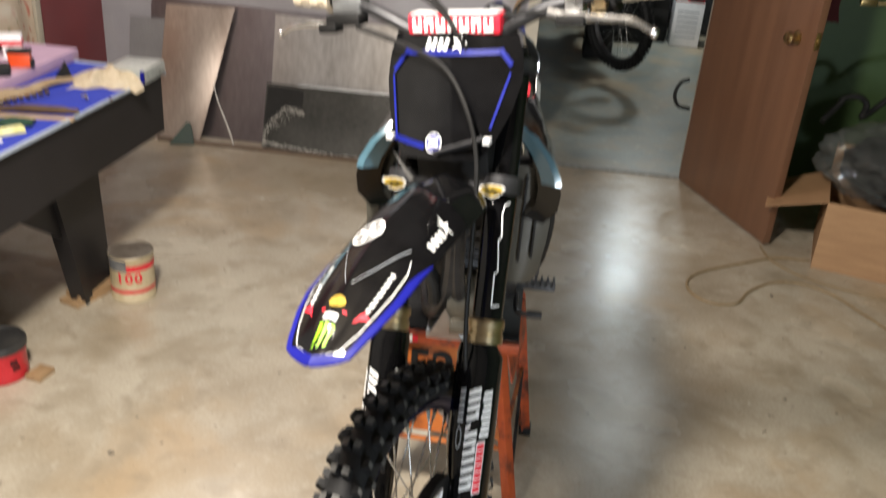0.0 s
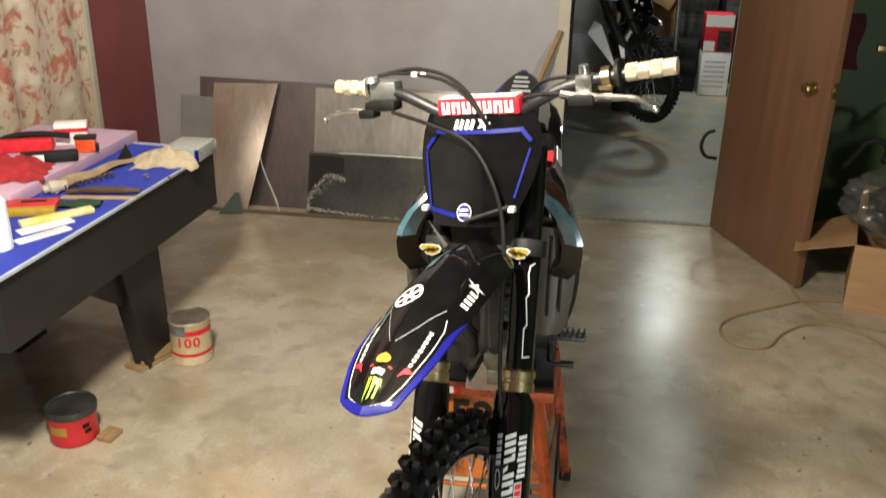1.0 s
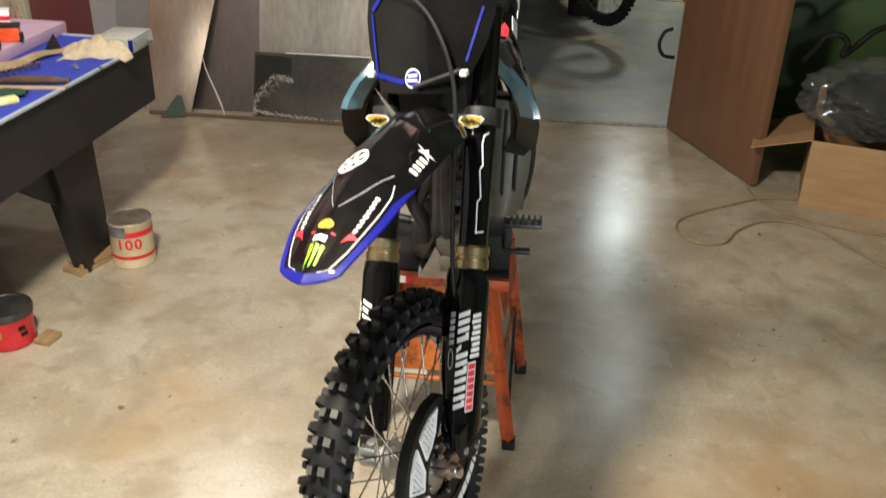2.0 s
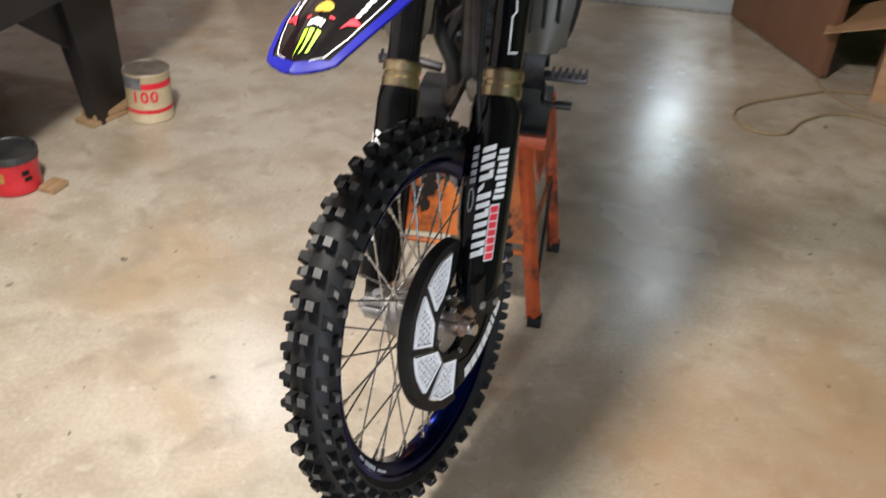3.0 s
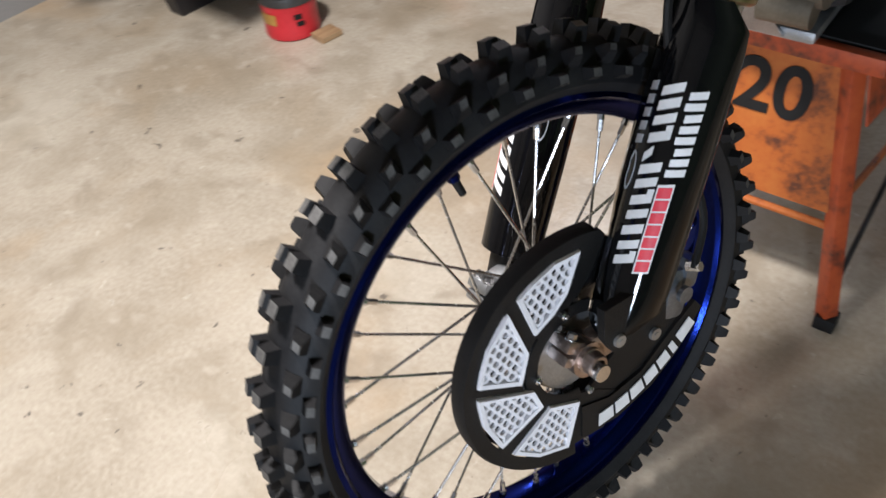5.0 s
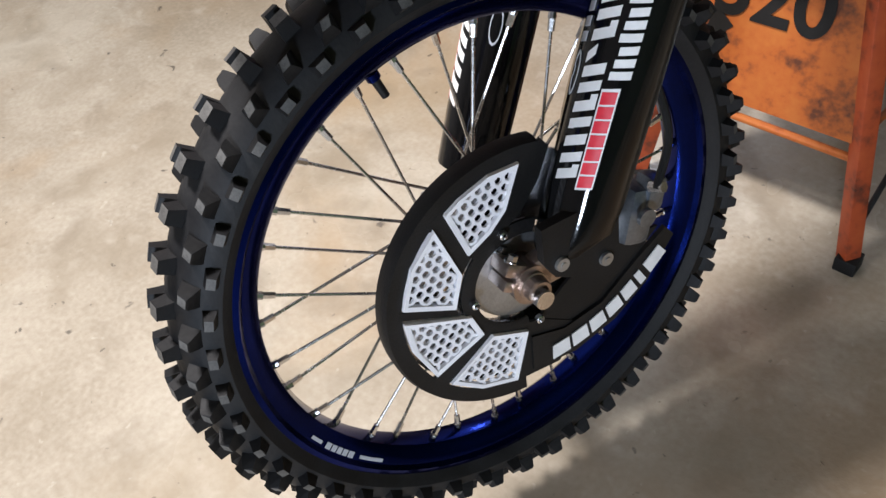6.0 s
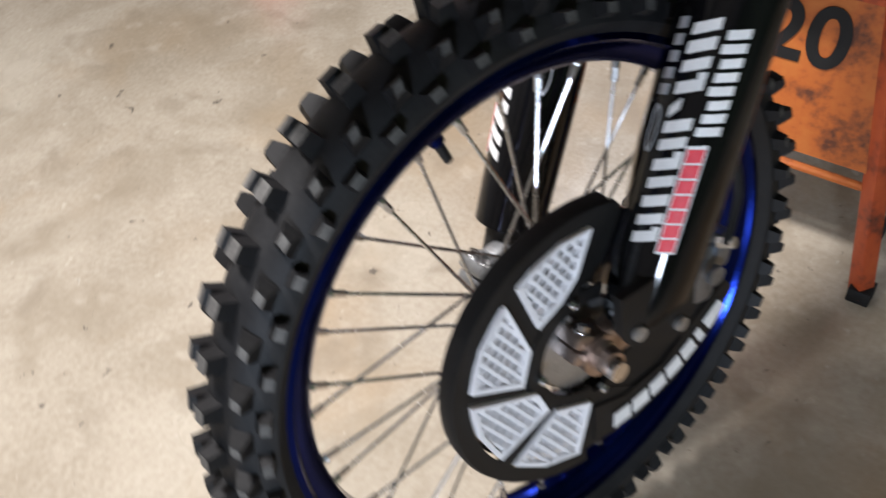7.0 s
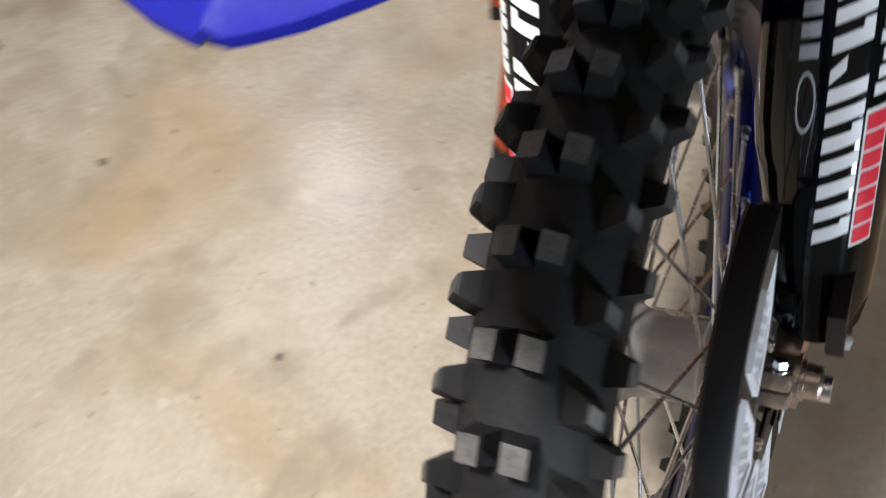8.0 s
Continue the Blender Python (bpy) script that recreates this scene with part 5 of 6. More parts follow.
def writing(text, size, material, parent, m, deep=0.0006, label=""):
    """Letters of the built-in font as a mesh part."""
    curve = bpy.data.curves.new("writing", "FONT")
    curve.body, curve.size, curve.extrude, curve.align_x, curve.align_y = text, size, deep, "CENTER", "CENTER"
    curve.offset = size * 0.022
    ob = bpy.data.objects.new("writing", curve)
    scene.collection.objects.link(ob)
    me = bpy.data.meshes.new_from_object(ob.evaluated_get(bpy.context.evaluated_depsgraph_get()))
    bpy.data.objects.remove(ob)
    me.materials.clear()
    me.materials.append(material)
    return part("writing", me, None, parent, label, m)


upright = Matrix.Rotation(radians(90) - math.atan(0.14), 4, "X")
writing("520", 0.125, matt_black, front, Matrix.Translation(lean(-0.180, 0.405, 0.014)) @ upright, label="black stencilled figures")
rng = random.Random(7)
for k in range(9):
    bm = B()
    x, z, r = -0.305 + 0.05 * rng.random(), 0.29 + 0.13 * rng.random(), 0.006 + 0.012 * rng.random()
    bm.faces.new([bm.verts.new(lean(x + r * (0.6 + 0.8 * rng.random()) * math.cos(a), z + 1.3 * r * (0.6 + 0.8 * rng.random()) * math.sin(a), 0.0135)) for a in [j * 0.628 for j in range(10)]])
    part("black_smear", bm, matt_black, front, "black paint smear", Matrix())

# ---- door fittings ----
brass = surface("old_brass", (0.30, 0.20, 0.085), (0.46, 0.33, 0.15), 20, 0.3, 1.0, 0.05)
for s in (-1, 1):
    bm = B()
    prof = [(0.018, 0.031), (0.022, 0.031), (0.024, 0.014), (0.045, 0.012), (0.052, 0.024), (0.062, 0.027), (0.072, 0.022), (0.076, 0.0)]
    lathe(bm, prof, 24)
    m = Matrix.Translation((0.715, 0, 0.935)) @ Matrix.Rotation(radians(-90 * s), 4, "Z")
    bmesh.ops.transform(bm, matrix=m, verts=bm.verts)
    part("door_knob", bm, brass, door, "old brass round door knob")
bm = B(); box(bm, 0.829, 0.8335, -0.012, 0.012, 0.91, 0.98, bevel=0.001); box(bm, 0.833, 0.845, -0.006, 0.006, 0.935, 0.955, bevel=0.002)
part("latch", bm, brass, door, "brass latch plate")
bm = B(); box(bm, 1.52, 1.60, 4.815, 4.84, 1.015, 1.05, bevel=0.006); rod(bm, (1.60, 4.81, 1.03), (1.66, 4.80, 1.035), 0.010, sides=12)
single("wall_latch", bm, brass, "small brass latch on the green wall", "latch")
bm = B()
grid(bm, [[(1.33 + 0.035 * j + 0.01 * math.sin(i), 4.825 - 0.008 * math.sin(2.2 * j + i), 1.20 - 0.04 * i) for j in range(4)] for i in range(8)], 0.004)
single("hanging_rag", bm, surface("dark_red_cloth", (0.05, 0.007, 0.008), (0.085, 0.012, 0.013), 20, 0.9, 0, 0.3), "dark red rag hanging on the green wall", "rag")
bm = B(); box(bm, 0.90, XR, YB - 0.02, YB - 0.002, 1.41, 1.50, bevel=0.004)
single("trim_rail", bm, door_mat, "brown wooden rail on the green wall", "rail", kind="structure")

# ---- curtain over the side window ----
def flowered(name):
    m = surface(name, (0.50, 0.40, 0.30), (0.64, 0.54, 0.43), 5, 0.85, 0, 0.25, 260)
    nodes, links = m.node_tree.nodes, m.node_tree.links
    shader = nodes["Principled BSDF"]
    base = shader.inputs["Base Color"].links[0].from_socket
    place = next(n for n in nodes if n.type == "TEX_COORD")
    for size, low, high, colour, seed in ((10.0, 0.52, 0.62, (0.45, 0.12, 0.08), 0.0), (19.0, 0.57, 0.66, (0.36, 0.09, 0.06), 3.0), (15.0, 0.63, 0.70, (0.20, 0.20, 0.10), 7.0), (5.0, 0.58, 0.72, (0.68, 0.62, 0.54), 11.0)):
        shift = nodes.new("ShaderNodeMapping")
        shift.inputs["Location"].default_value = (seed, seed, seed)
        links.new(place.outputs["Object"], shift.inputs["Vector"])
        spots = nodes.new("ShaderNodeTexNoise")
        spots.inputs["Scale"].default_value, spots.inputs["Detail"].default_value, spots.inputs["Distortion"].default_value = size, 4.0, 0.6
        links.new(shift.outputs["Vector"], spots.inputs["Vector"])
        cut = nodes.new("ShaderNodeMapRange")
        cut.inputs["From Min"].default_value, cut.inputs["From Max"].default_value, cut.inputs["To Max"].default_value = low, high, 0.85
        links.new(spots.outputs["Fac"], cut.inputs["Value"])
        mix = nodes.new("ShaderNodeMix")
        mix.data_type = "RGBA"
        mix.inputs["B"].default_value = (*colour, 1)
        links.new(cut.outputs["Result"], mix.inputs["Factor"])
        links.new(base, mix.inputs["A"])
        base = mix.outputs["Result"]
    links.new(base, shader.inputs["Base Color"])
    return m


bm = B()
grid(bm, [[(-2.425 + 0.009 * math.sin(26 * y + 0.7 * math.sin(9 * y)) + 0.008 * math.sin(4 * z + 11 * y), y, z) for y in [2.2 + 1.925 * j / 110 for j in range(111)]] for z in [0.40 + 1.75 * i / 24 for i in range(25)]], 0.004)
single("curtain", bm, flowered("flowered_cloth"), "cream curtain with a faded red flower print", "curtain")
bm = B(); box(bm, XL, -2.415, 4.13, 4.175, 0.30, 2.2, bevel=0.006)
single("window_trim", bm, white_trim_mat, "pale painted window side trim", "trim", kind="structure")
bm = B(); rod(bm, (-2.415, 2.1, 2.16), (-2.415, 4.17, 2.16), 0.012, sides=12)
single("curtain_rod", bm, dull_alloy, "metal curtain rod above the curtain", "curtain rod")

# ---- table ----
TB = Matrix.Translation((-1.432, 3.303, 0)) @ Matrix.Rotation(radians(-3.2), 4, "Z")
table = thing("game_table", TB, "black game table with a blue cloth top", "table")
bm = B(); box(bm, -0.862, -0.007, -1.341, -0.005, 0.7385, 0.745)
part("cloth_top", bm, felt_mat, table, "blue cloth playing surface", smooth=False)
bm = B()
box(bm, -0.87, 0.004, -0.004, 0.006, 0.735, 0.752, bevel=0.003); box(bm, -0.87, 0.004, -1.352, -1.342, 0.735, 0.752, bevel=0.003)
box(bm, -0.006, 0.005, -1.342, -0.004, 0.741, 0.752, bevel=0.003); box(bm, -0.876, -0.864, -1.342, -0.004, 0.741, 0.752, bevel=0.003)
part("edge_strip", bm, surface("pale_edge", (0.42, 0.50, 0.62), (0.55, 0.62, 0.72), 20, 0.35, 0.3, 0.03), table, "pale metal edge strip")
for b in ((-0.855, -0.012, -0.030, -0.008, 0.515, 0.738), (-0.855, -0.012, -1.336, -1.314, 0.515, 0.738), (-0.034, -0.012, -1.314, -0.030, 0.515, 0.738), (-0.855, -0.833, -1.314, -0.030, 0.515, 0.738)):
    bm = B(); box(bm, *b)
    part("apron_board", bm, table_black, table, "", smooth=False)
bm = B(); box(bm, -0.832, -0.035, -1.313, -0.031, 0.517, 0.535)
part("bottom_board", bm, table_black, table, "", smooth=False)
for x, y in ((-0.72, -0.50), (-0.15, -0.50), (-0.74, -1.10), (-0.52, -1.10)):
    bm = B()
    slab(bm, [(x, y - 0.15, 0.515), (x, y + 0.125, 0.515), (x, y + 0.145, 0.0), (x, y - 0.03, 0.0)], (1, 0, 0), 0.06)
    slab(bm, [(x, y - 0.40, 0.515), (x, y - 0.14, 0.515), (x, y - 0.10, 0.30)], (1, 0, 0), 0.02, 0.02)
    part("leg", bm, table_black, table, "black tapered leg")
TT = 0.745


def on_table(name, bm, material, label, category, x, y, turn=0.0, z=TT):
    return single(name, bm, material, label, category, Matrix.Translation((x, y, z)) @ Matrix.Rotation(radians(turn), 4, "Z"))


bm = B(); box(bm, -0.46, 0.0, -0.86, 0.0, 0.001, 0.045, bevel=0.004)
foam_mat = surface("lavender_foam", (0.50, 0.33, 0.47), (0.58, 0.40, 0.54), 8, 0.75, 0, 0.12)
on_table("foam_board", bm, foam_mat, "lavender foam board lying on the blue table", "foam board", -1.80, 3.36, -1)
# work glove
bm = B()
rng = random.Random(3)
rows = []
for i in range(25):
    r = []
    for j in range(29):
        a, b = i / 24, j / 28
        h = 0.066 * math.sin(3.14 * a) ** 0.7 * math.sin(3.14 * b) ** 0.6 * (0.72 + 0.55 * abs(noise.noise((a * 4, b * 5, 1))) - 0.12 * abs(noise.noise((a * 9, b * 10, 6))))
        r.append((-0.12 + 0.24 * b + 0.02 * math.sin(5 * a), -0.070 + 0.14 * a + 0.03 * math.sin(3 * b) + 0.012 * math.sin(17 * b), 0.002 + max(h, 0)))
    rows.append(r)
grid(bm, rows, 0.006)
on_table("work_glove", bm, surface("cream_cloth", (0.44, 0.36, 0.25), (0.58, 0.50, 0.37), 24, 0.9, 0, 0.35), "crumpled cream work glove on the table", "glove", -1.545, 3.06, 12)
# parts tray
bm = B(); box(bm, -0.075, 0.075, -0.09, 0.09, 0.0, 0.045, bevel=0.006)
tray = thing("parts_case", Matrix.Translation((-1.50, 3.21, TT)), "clear grey plastic parts case with small tools", "case")
part("case_body", bm, surface("grey_case", (0.30, 0.33, 0.33), (0.42, 0.45, 0.44), 40, 0.3, 0, 0.1), tray)
bm = B(); box(bm, -0.072, 0.072, -0.087, 0.087, 0.045, 0.051, bevel=0.002)
part("case_lid", bm, surface("clear_lid", (0.40, 0.42, 0.40), (0.52, 0.53, 0.50), 60, 0.15, 0, 0.05), tray, "glossy lid")
bm = B(); box(bm, 0.060, 0.074, -0.1, -0.088, 0.005, 0.05, bevel=0.003)
part("catch", bm, blue_plastic, tray, "blue catch")
# leather strap with pale lining
bm = B()
rows = []
for i in range(25):
    t = i / 24
    c = Vector((-1.775 + 0.13 * t - 0.01 * math.sin(5 * t), 2.66 + 0.60 * t, 0.0))
    w = 0.060 * (1 - 0.6 * t)
    rows.append([(c.x + w * (q - 0.5), c.y + 0.3 * w * (0.5 - q), TT + 0.006 + 0.030 * (1 - t) * math.sin(3.14 * q) + 0.010 * math.sin(9 * t) ** 2) for q in (0, 0.2, 0.4, 0.6, 0.8, 1)])
grid(bm, rows, 0.005)
single("leather_strap", bm, surface("tan_leather", (0.26, 0.17, 0.09), (0.42, 0.32, 0.20), 14, 0.6, 0, 0.2), "tan leather strap with a pale end", "strap")
bm = B(); tube(bm, [(-1.79, 2.645, TT + 0.018), (-1.765, 2.665, TT + 0.024), (-1.74, 2.70, TT + 0.022)], [0.014, 0.024, 0.020], 12, 4)
single("pale_roll", bm, white_trim_mat, "pale cloth roll at the strap's end", "cloth roll")
bm = B()
for k in range(9):
    t = k / 8
    box(bm, -0.008, 0.008, -0.006, 0.006, 0, 0.014, Matrix.Translation((-1.735 + 0.085 * t, 2.685 + 0.17 * t, TT + 0.014)) @ Matrix.Rotation(0.6 * k, 4, "Z"), 0.002)
tagged(single("sparkle_chain", bm, gold_metal, "small bright metal links beside the strap", "chain"), kind="stuff")
# wooden sticks
bm = B(); tube(bm, [(-0.125, -0.012, 0.014), (-0.05, 0.0, 0.016), (0.06, 0.004, 0.015), (0.125, 0.004, 0.013)], [0.010, 0.014, 0.013, 0.009], 10, 4)
on_table("wooden_handle", bm, surface("dark_wood", (0.05, 0.028, 0.014), (0.10, 0.055, 0.026), 10, 0.5, 0, 0.1), "dark brown wooden tool handle", "handle", -1.59, 2.69, 11)
bm = B(); box(bm, -0.13, 0.13, -0.012, 0.012, 0.001, 0.008, bevel=0.002)
on_table("paint_stick", bm, surface("pale_wood", (0.36, 0.25, 0.14), (0.46, 0.34, 0.21), 12, 0.7, 0, 0.1, 80, 0.1, 0, 1, (1, 12, 1)), "pale wooden stir stick", "stick", -1.585, 2.645, 9)
bm = B()
grid(bm, [[(-0.07 + 0.14 * j / 8, -0.03 + 0.06 * i / 5, 0.008 + 0.006 * math.sin(2 * i + j)) for j in range(9)] for i in range(6)], 0.006)
on_table("green_cloth", bm, surface("green_cloth", (0.010, 0.035, 0.022), (0.018, 0.055, 0.035), 30, 0.9, 0, 0.3), "dark green folded cloth", "cloth", -1.61, 2.56, 15)
bm = B(); box(bm, -0.085, 0.085, -0.045, 0.045, 0.0, 0.028, bevel=0.010)
pack = thing("red_pouch", Matrix.Translation((-1.745, 2.50, TT)) @ Matrix.Rotation(radians(20), 4, "Z"), "red and yellow plastic pouch with a black mark", "pouch")
part("pouch_body", bm, surface("red_vinyl", (0.48, 0.015, 0.02), (0.60, 0.03, 0.035), 20, 0.4, 0, 0.1), pack)
bm = B(); box(bm, -0.087, 0.087, -0.072, -0.035, 0.0, 0.026, bevel=0.009)
part("yellow_edge", bm, yellow_print, pack, "yellow edge")
bm = B(); box(bm, -0.03, 0.05, -0.005, 0.012, 0.0282, 0.0295)
part("black_bar", bm, matt_black, pack)
for k, (x, y, turn, mat_, w, d, name, lab) in enumerate(((-1.615, 2.435, 50, surface("yellow_wrapper_film", (0.62, 0.58, 0.10), (0.82, 0.80, 0.45), 22, 0.4, 0, 0.05), 0.115, 0.018, "yellow_marker", "yellow and white marker pen"), (-1.61, 2.36, 55, white_plastic, 0.085, 0.024, "white_wrapper", "white paper wrapper with printed bars"), (-1.575, 2.29, 60, white_plastic, 0.085, 0.020, "sticker_strip", "white sticker strip with grey bars"))):
    bm = B(); box(bm, -w, w, -d, d, 0.001, 0.007 if k else 0.018, bevel=0.002)
    on_table(name, bm, mat_, lab, "packaging", x, y, turn)
bm = B()
for k in range(8):
    box(bm, -0.05 + 0.013 * k, -0.042 + 0.013 * k, -0.007, 0.007, 0.0, 0.0008)
single("printed_bars", bm, grey_print, "grey printed bars on the sticker strip", "print", Matrix.Translation((-1.575, 2.29, TT + 0.0075)) @ Matrix.Rotation(radians(60), 4, "Z"), kind="stuff")
bm = B(); lathe(bm, [(0.0, 0.0), (0.0, 0.032), (0.004, 0.035), (0.15, 0.035), (0.175, 0.016), (0.20, 0.014), (0.20, 0.0)], 28, axis="Z")
on_table("white_bottle", bm, white_plastic, "white plastic spray bottle with a blue cap", "bottle", -1.635, 2.17)
bm = B()
grid(bm, [[(-0.13 + 0.26 * j / 24 + 0.01 * math.sin(i), -0.10 + 0.20 * i / 20 + 0.012 * math.sin(0.9 * j), 0.004 + 0.085 * max(0, math.sin(3.14 * i / 20) * math.sin(3.14 * j / 24)) ** 0.6 * (0.55 + 0.8 * abs(noise.noise((i * 0.20, j * 0.18, 4))) - 0.10 * abs(noise.noise((i * 0.6, j * 0.6, 9))))) for j in range(25)] for i in range(21)], 0.005)
on_table("red_cloth", bm, surface("red_cloth", (0.28, 0.012, 0.02), (0.42, 0.025, 0.035), 18, 0.9, 0, 0.3), "crumpled red shop cloth", "cloth", -1.955, 2.70, 20, TT + 0.046)
FZT = TT + 0.046
bm = B(); box(bm, -0.038, 0.038, -0.022, 0.022, 0, 0.062, bevel=0.012)
tape = thing("tape_measure", Matrix.Translation((-1.84, 3.03, FZT)) @ Matrix.Rotation(radians(20), 4, "Z"), "orange and black tape measure on the foam board", "tape measure")
part("case_body", bm, surface("orange_red_plastic", (0.62, 0.06, 0.015), (0.74, 0.10, 0.02), 20, 0.4, 0, 0.05), tape)
bm = B(); box(bm, -0.040, 0.040, -0.024, 0.024, 0.050, 0.064, bevel=0.006); box(bm, 0.030, 0.044, -0.018, 0.018, 0, 0.03, bevel=0.004)
part("bumper", bm, matt_black, tape, "black rubber bumper")
bm = B(); box(bm, -0.10, 0.10, -0.026, 0.026, 0.0, 0.040, bevel=0.010)
tool = thing("power_tool", Matrix.Translation((-1.90, 2.875, FZT)) @ Matrix.Rotation(radians(28), 4, "Z"), "black and white hand tool on the foam board", "tool")
part("tool_body", bm, matt_black, tool)
bm = B(); box(bm, -0.105, -0.015, -0.0275, 0.0275, 0.006, 0.034, bevel=0.003)
part("label_sleeve", bm, white_plastic, tool, "white label")
bm = B(); box(bm, -0.12, 0.09, -0.035, 0.035, 0.0, 0.05, bevel=0.014)
tool2 = thing("red_tool", Matrix.Translation((-2.06, 3.00, FZT)) @ Matrix.Rotation(radians(24), 4, "Z"), "red and black power tool on the foam board", "tool")
part("tool_body", bm, red_print, tool2)
bm = B(); tube(bm, [(-0.13, 0, 0.03), (-0.05, 0.0, 0.058), (0.05, 0, 0.062), (0.15, 0, 0.05)], 0.012, 10, 4)
part("handle", bm, matt_black, tool2, "black handle")
bm = B(); box(bm, -0.06, 0.06, -0.03, 0.03, 0, 0.085, bevel=0.002)
carton_s = thing("small_carton", Matrix.Translation((-1.955, 3.13, FZT)) @ Matrix.Rotation(radians(25), 4, "Z"), "small white carton with a red stripe", "carton")
part("carton_body", bm, white_plastic, carton_s)
bm = B(); box(bm, -0.0612, 0.0612, -0.0312, 0.0312, 0.05, 0.066)
part("red_stripe", bm, red_print, carton_s)
bm = B(); slab(bm, [(-0.035, 0, 0.0), (0.035, 0, 0.0), (0.005, 0.01, 0.065)], (0, -1, 0), 0.004)
on_table("net_bag", bm, matt_black, "small black net pouch leaning on the foam board", "pouch", -1.715, 3.085, 10, TT)
bm = B()
for k in range(7):
    box(bm, -0.006, 0.006, -0.005, 0.005, 0, 0.008, Matrix.Translation((-1.55 + 0.02 * rng.random() * k, 2.875 + 0.05 * rng.random(), TT + 0.001)) @ Matrix.Rotation(k, 4, "Z"), 0.002)
single("loose_bits", bm, steel, "loose bright screws and bits", "screws", kind="stuff")

# ---- on the floor ----
rust_paint = surface("stained_cream_tin", (0.48, 0.38, 0.22), (0.66, 0.57, 0.40), 9, 0.5, 0.1, 0.1, 120)
can = thing("paint_can", (-1.432, 2.905, 0), "old cream tin can with red bands", "can")
bm = B(); lathe(bm, [(0.0, 0.0), (0.0, 0.078), (0.003, 0.0805), (0.006, 0.079), (0.172, 0.079), (0.176, 0.0815), (0.180, 0.0805)], 40, axis="Z")
part("can_body", bm, rust_paint, can)
bm = B(); lathe(bm, [(0.180, 0.0815), (0.183, 0.079), (0.178, 0.073), (0.179, 0.0)], 40, axis="Z")
part("lid", bm, surface("rusty_lid", (0.16, 0.13, 0.10), (0.30, 0.27, 0.23), 14, 0.5, 0.6, 0.15), can, "dull rusty lid")
for z0, z1, a0, a1 in ((0.128, 0.150, -140, 60), (0.038, 0.052, -180, 180)):
    bm = B(); lathe(bm, [(z0, 0.0797), (z1, 0.0797)], 40, axis="Z", start=radians(a0), sweep=radians(a1 - a0))
    part("red_band", bm, red_print, can, "faded red band")
facing = math.atan2(0 - 2.905, 0 + 1.432)
bm = B(); lathe(bm, [(0.128, 0.0799), (0.172, 0.0799)], 12, axis="Z", start=facing - radians(75), sweep=radians(60))
part("dark_patch", bm, surface("worn_blue", (0.10, 0.11, 0.13), (0.22, 0.22, 0.22), 30, 0.6, 0.2, 0.1), can, "worn dark patch")
for k, ch in enumerate("100"):
    a = facing - radians(34) + radians(24) * k
    m = Matrix.Translation((-1.432 + 0.0792 * math.cos(a), 2.905 + 0.0792 * math.sin(a), 0.098)) @ Matrix.Rotation(a + radians(90), 4, "Z") @ Matrix.Rotation(radians(90), 4, "X")
    writing(ch, 0.056, red_print, can, m, 0.0008, "red printed figure")
tub = thing("coffee_tub", (-1.598, 2.315, 0), "red plastic tub with a black lid", "tub")
tub_red = surface("red_tub_plastic", (0.42, 0.012, 0.02), (0.54, 0.025, 0.035), 14, 0.35, 0, 0.06)
bm = B(); lathe(bm, [(0.0, 0.0), (0.0, 0.072), (0.004, 0.078), (0.012, 0.080), (0.030, 0.078), (0.080, 0.078), (0.098, 0.081), (0.112, 0.081)], 44, axis="Z")
part("tub_body", bm, tub_red, tub)
bm = B(); lathe(bm, [(0.106, 0.0835), (0.124, 0.0845), (0.130, 0.082), (0.131, 0.074), (0.127, 0.071), (0.127, 0.0)], 44, axis="Z")
part("lid", bm, surface("dusty_black_lid", (0.015, 0.015, 0.016), (0.045, 0.043, 0.040), 10, 0.5, 0, 0.1), tub, "dusty black lid")
bm = B()
for k in range(2):
    a = math.atan2(-2.315, 1.598) + radians(32 - 4 * k)
    box(bm, -0.012, 0.012, -0.004, 0.004, 0.045 + 0.02 * k, 0.058 + 0.022 * k, Matrix.Translation((0.077 * math.cos(a), 0.077 * math.sin(a), 0)) @ Matrix.Rotation(a + radians(90), 4, "Z"), 0.003)
part("hand_grip", bm, matt_black, tub, "dark moulded hand grip")
bm = B(); lathe(bm, [(0.050, 0.0803), (0.082, 0.0803)], 10, axis="Z", start=math.atan2(-2.315, 1.598) - radians(62), sweep=radians(44))
part("label_bar", bm, surface("dark_gold_print", (0.30, 0.16, 0.03), (0.40, 0.22, 0.05), 30, 0.5, 0, 0.03), tub, "faded gold label")
pine = surface("rough_pine", (0.26, 0.16, 0.08), (0.38, 0.25, 0.13), 7, 0.75, 0, 0.2, 60, 0.1, 0, 1, (10, 1, 10))
for k, (x, y, turn, w, l, h, z) in enumerate(((-1.575, 2.86, 30, 0.045, 0.11, 0.018, 0.0), (-1.565, 2.875, 24, 0.040, 0.10, 0.018, 0.019), (-1.48, 2.33, 40, 0.028, 0.035, 0.018, 0.0))):
    bm = B(); box(bm, -w, w, -l, l, 0.001, h, bevel=0.002)
    single("wood_offcut", bm, pine, "rough pine offcut lying on the floor", "wood offcut", Matrix.Translation((x, y, z)) @ Matrix.Rotation(radians(turn - 50), 4, "Z"), "offcuts on the floor")
cord_mat = surface("tan_cord", (0.20, 0.14, 0.07), (0.28, 0.20, 0.11), 30, 0.6, 0, 0.05)
bm = B()
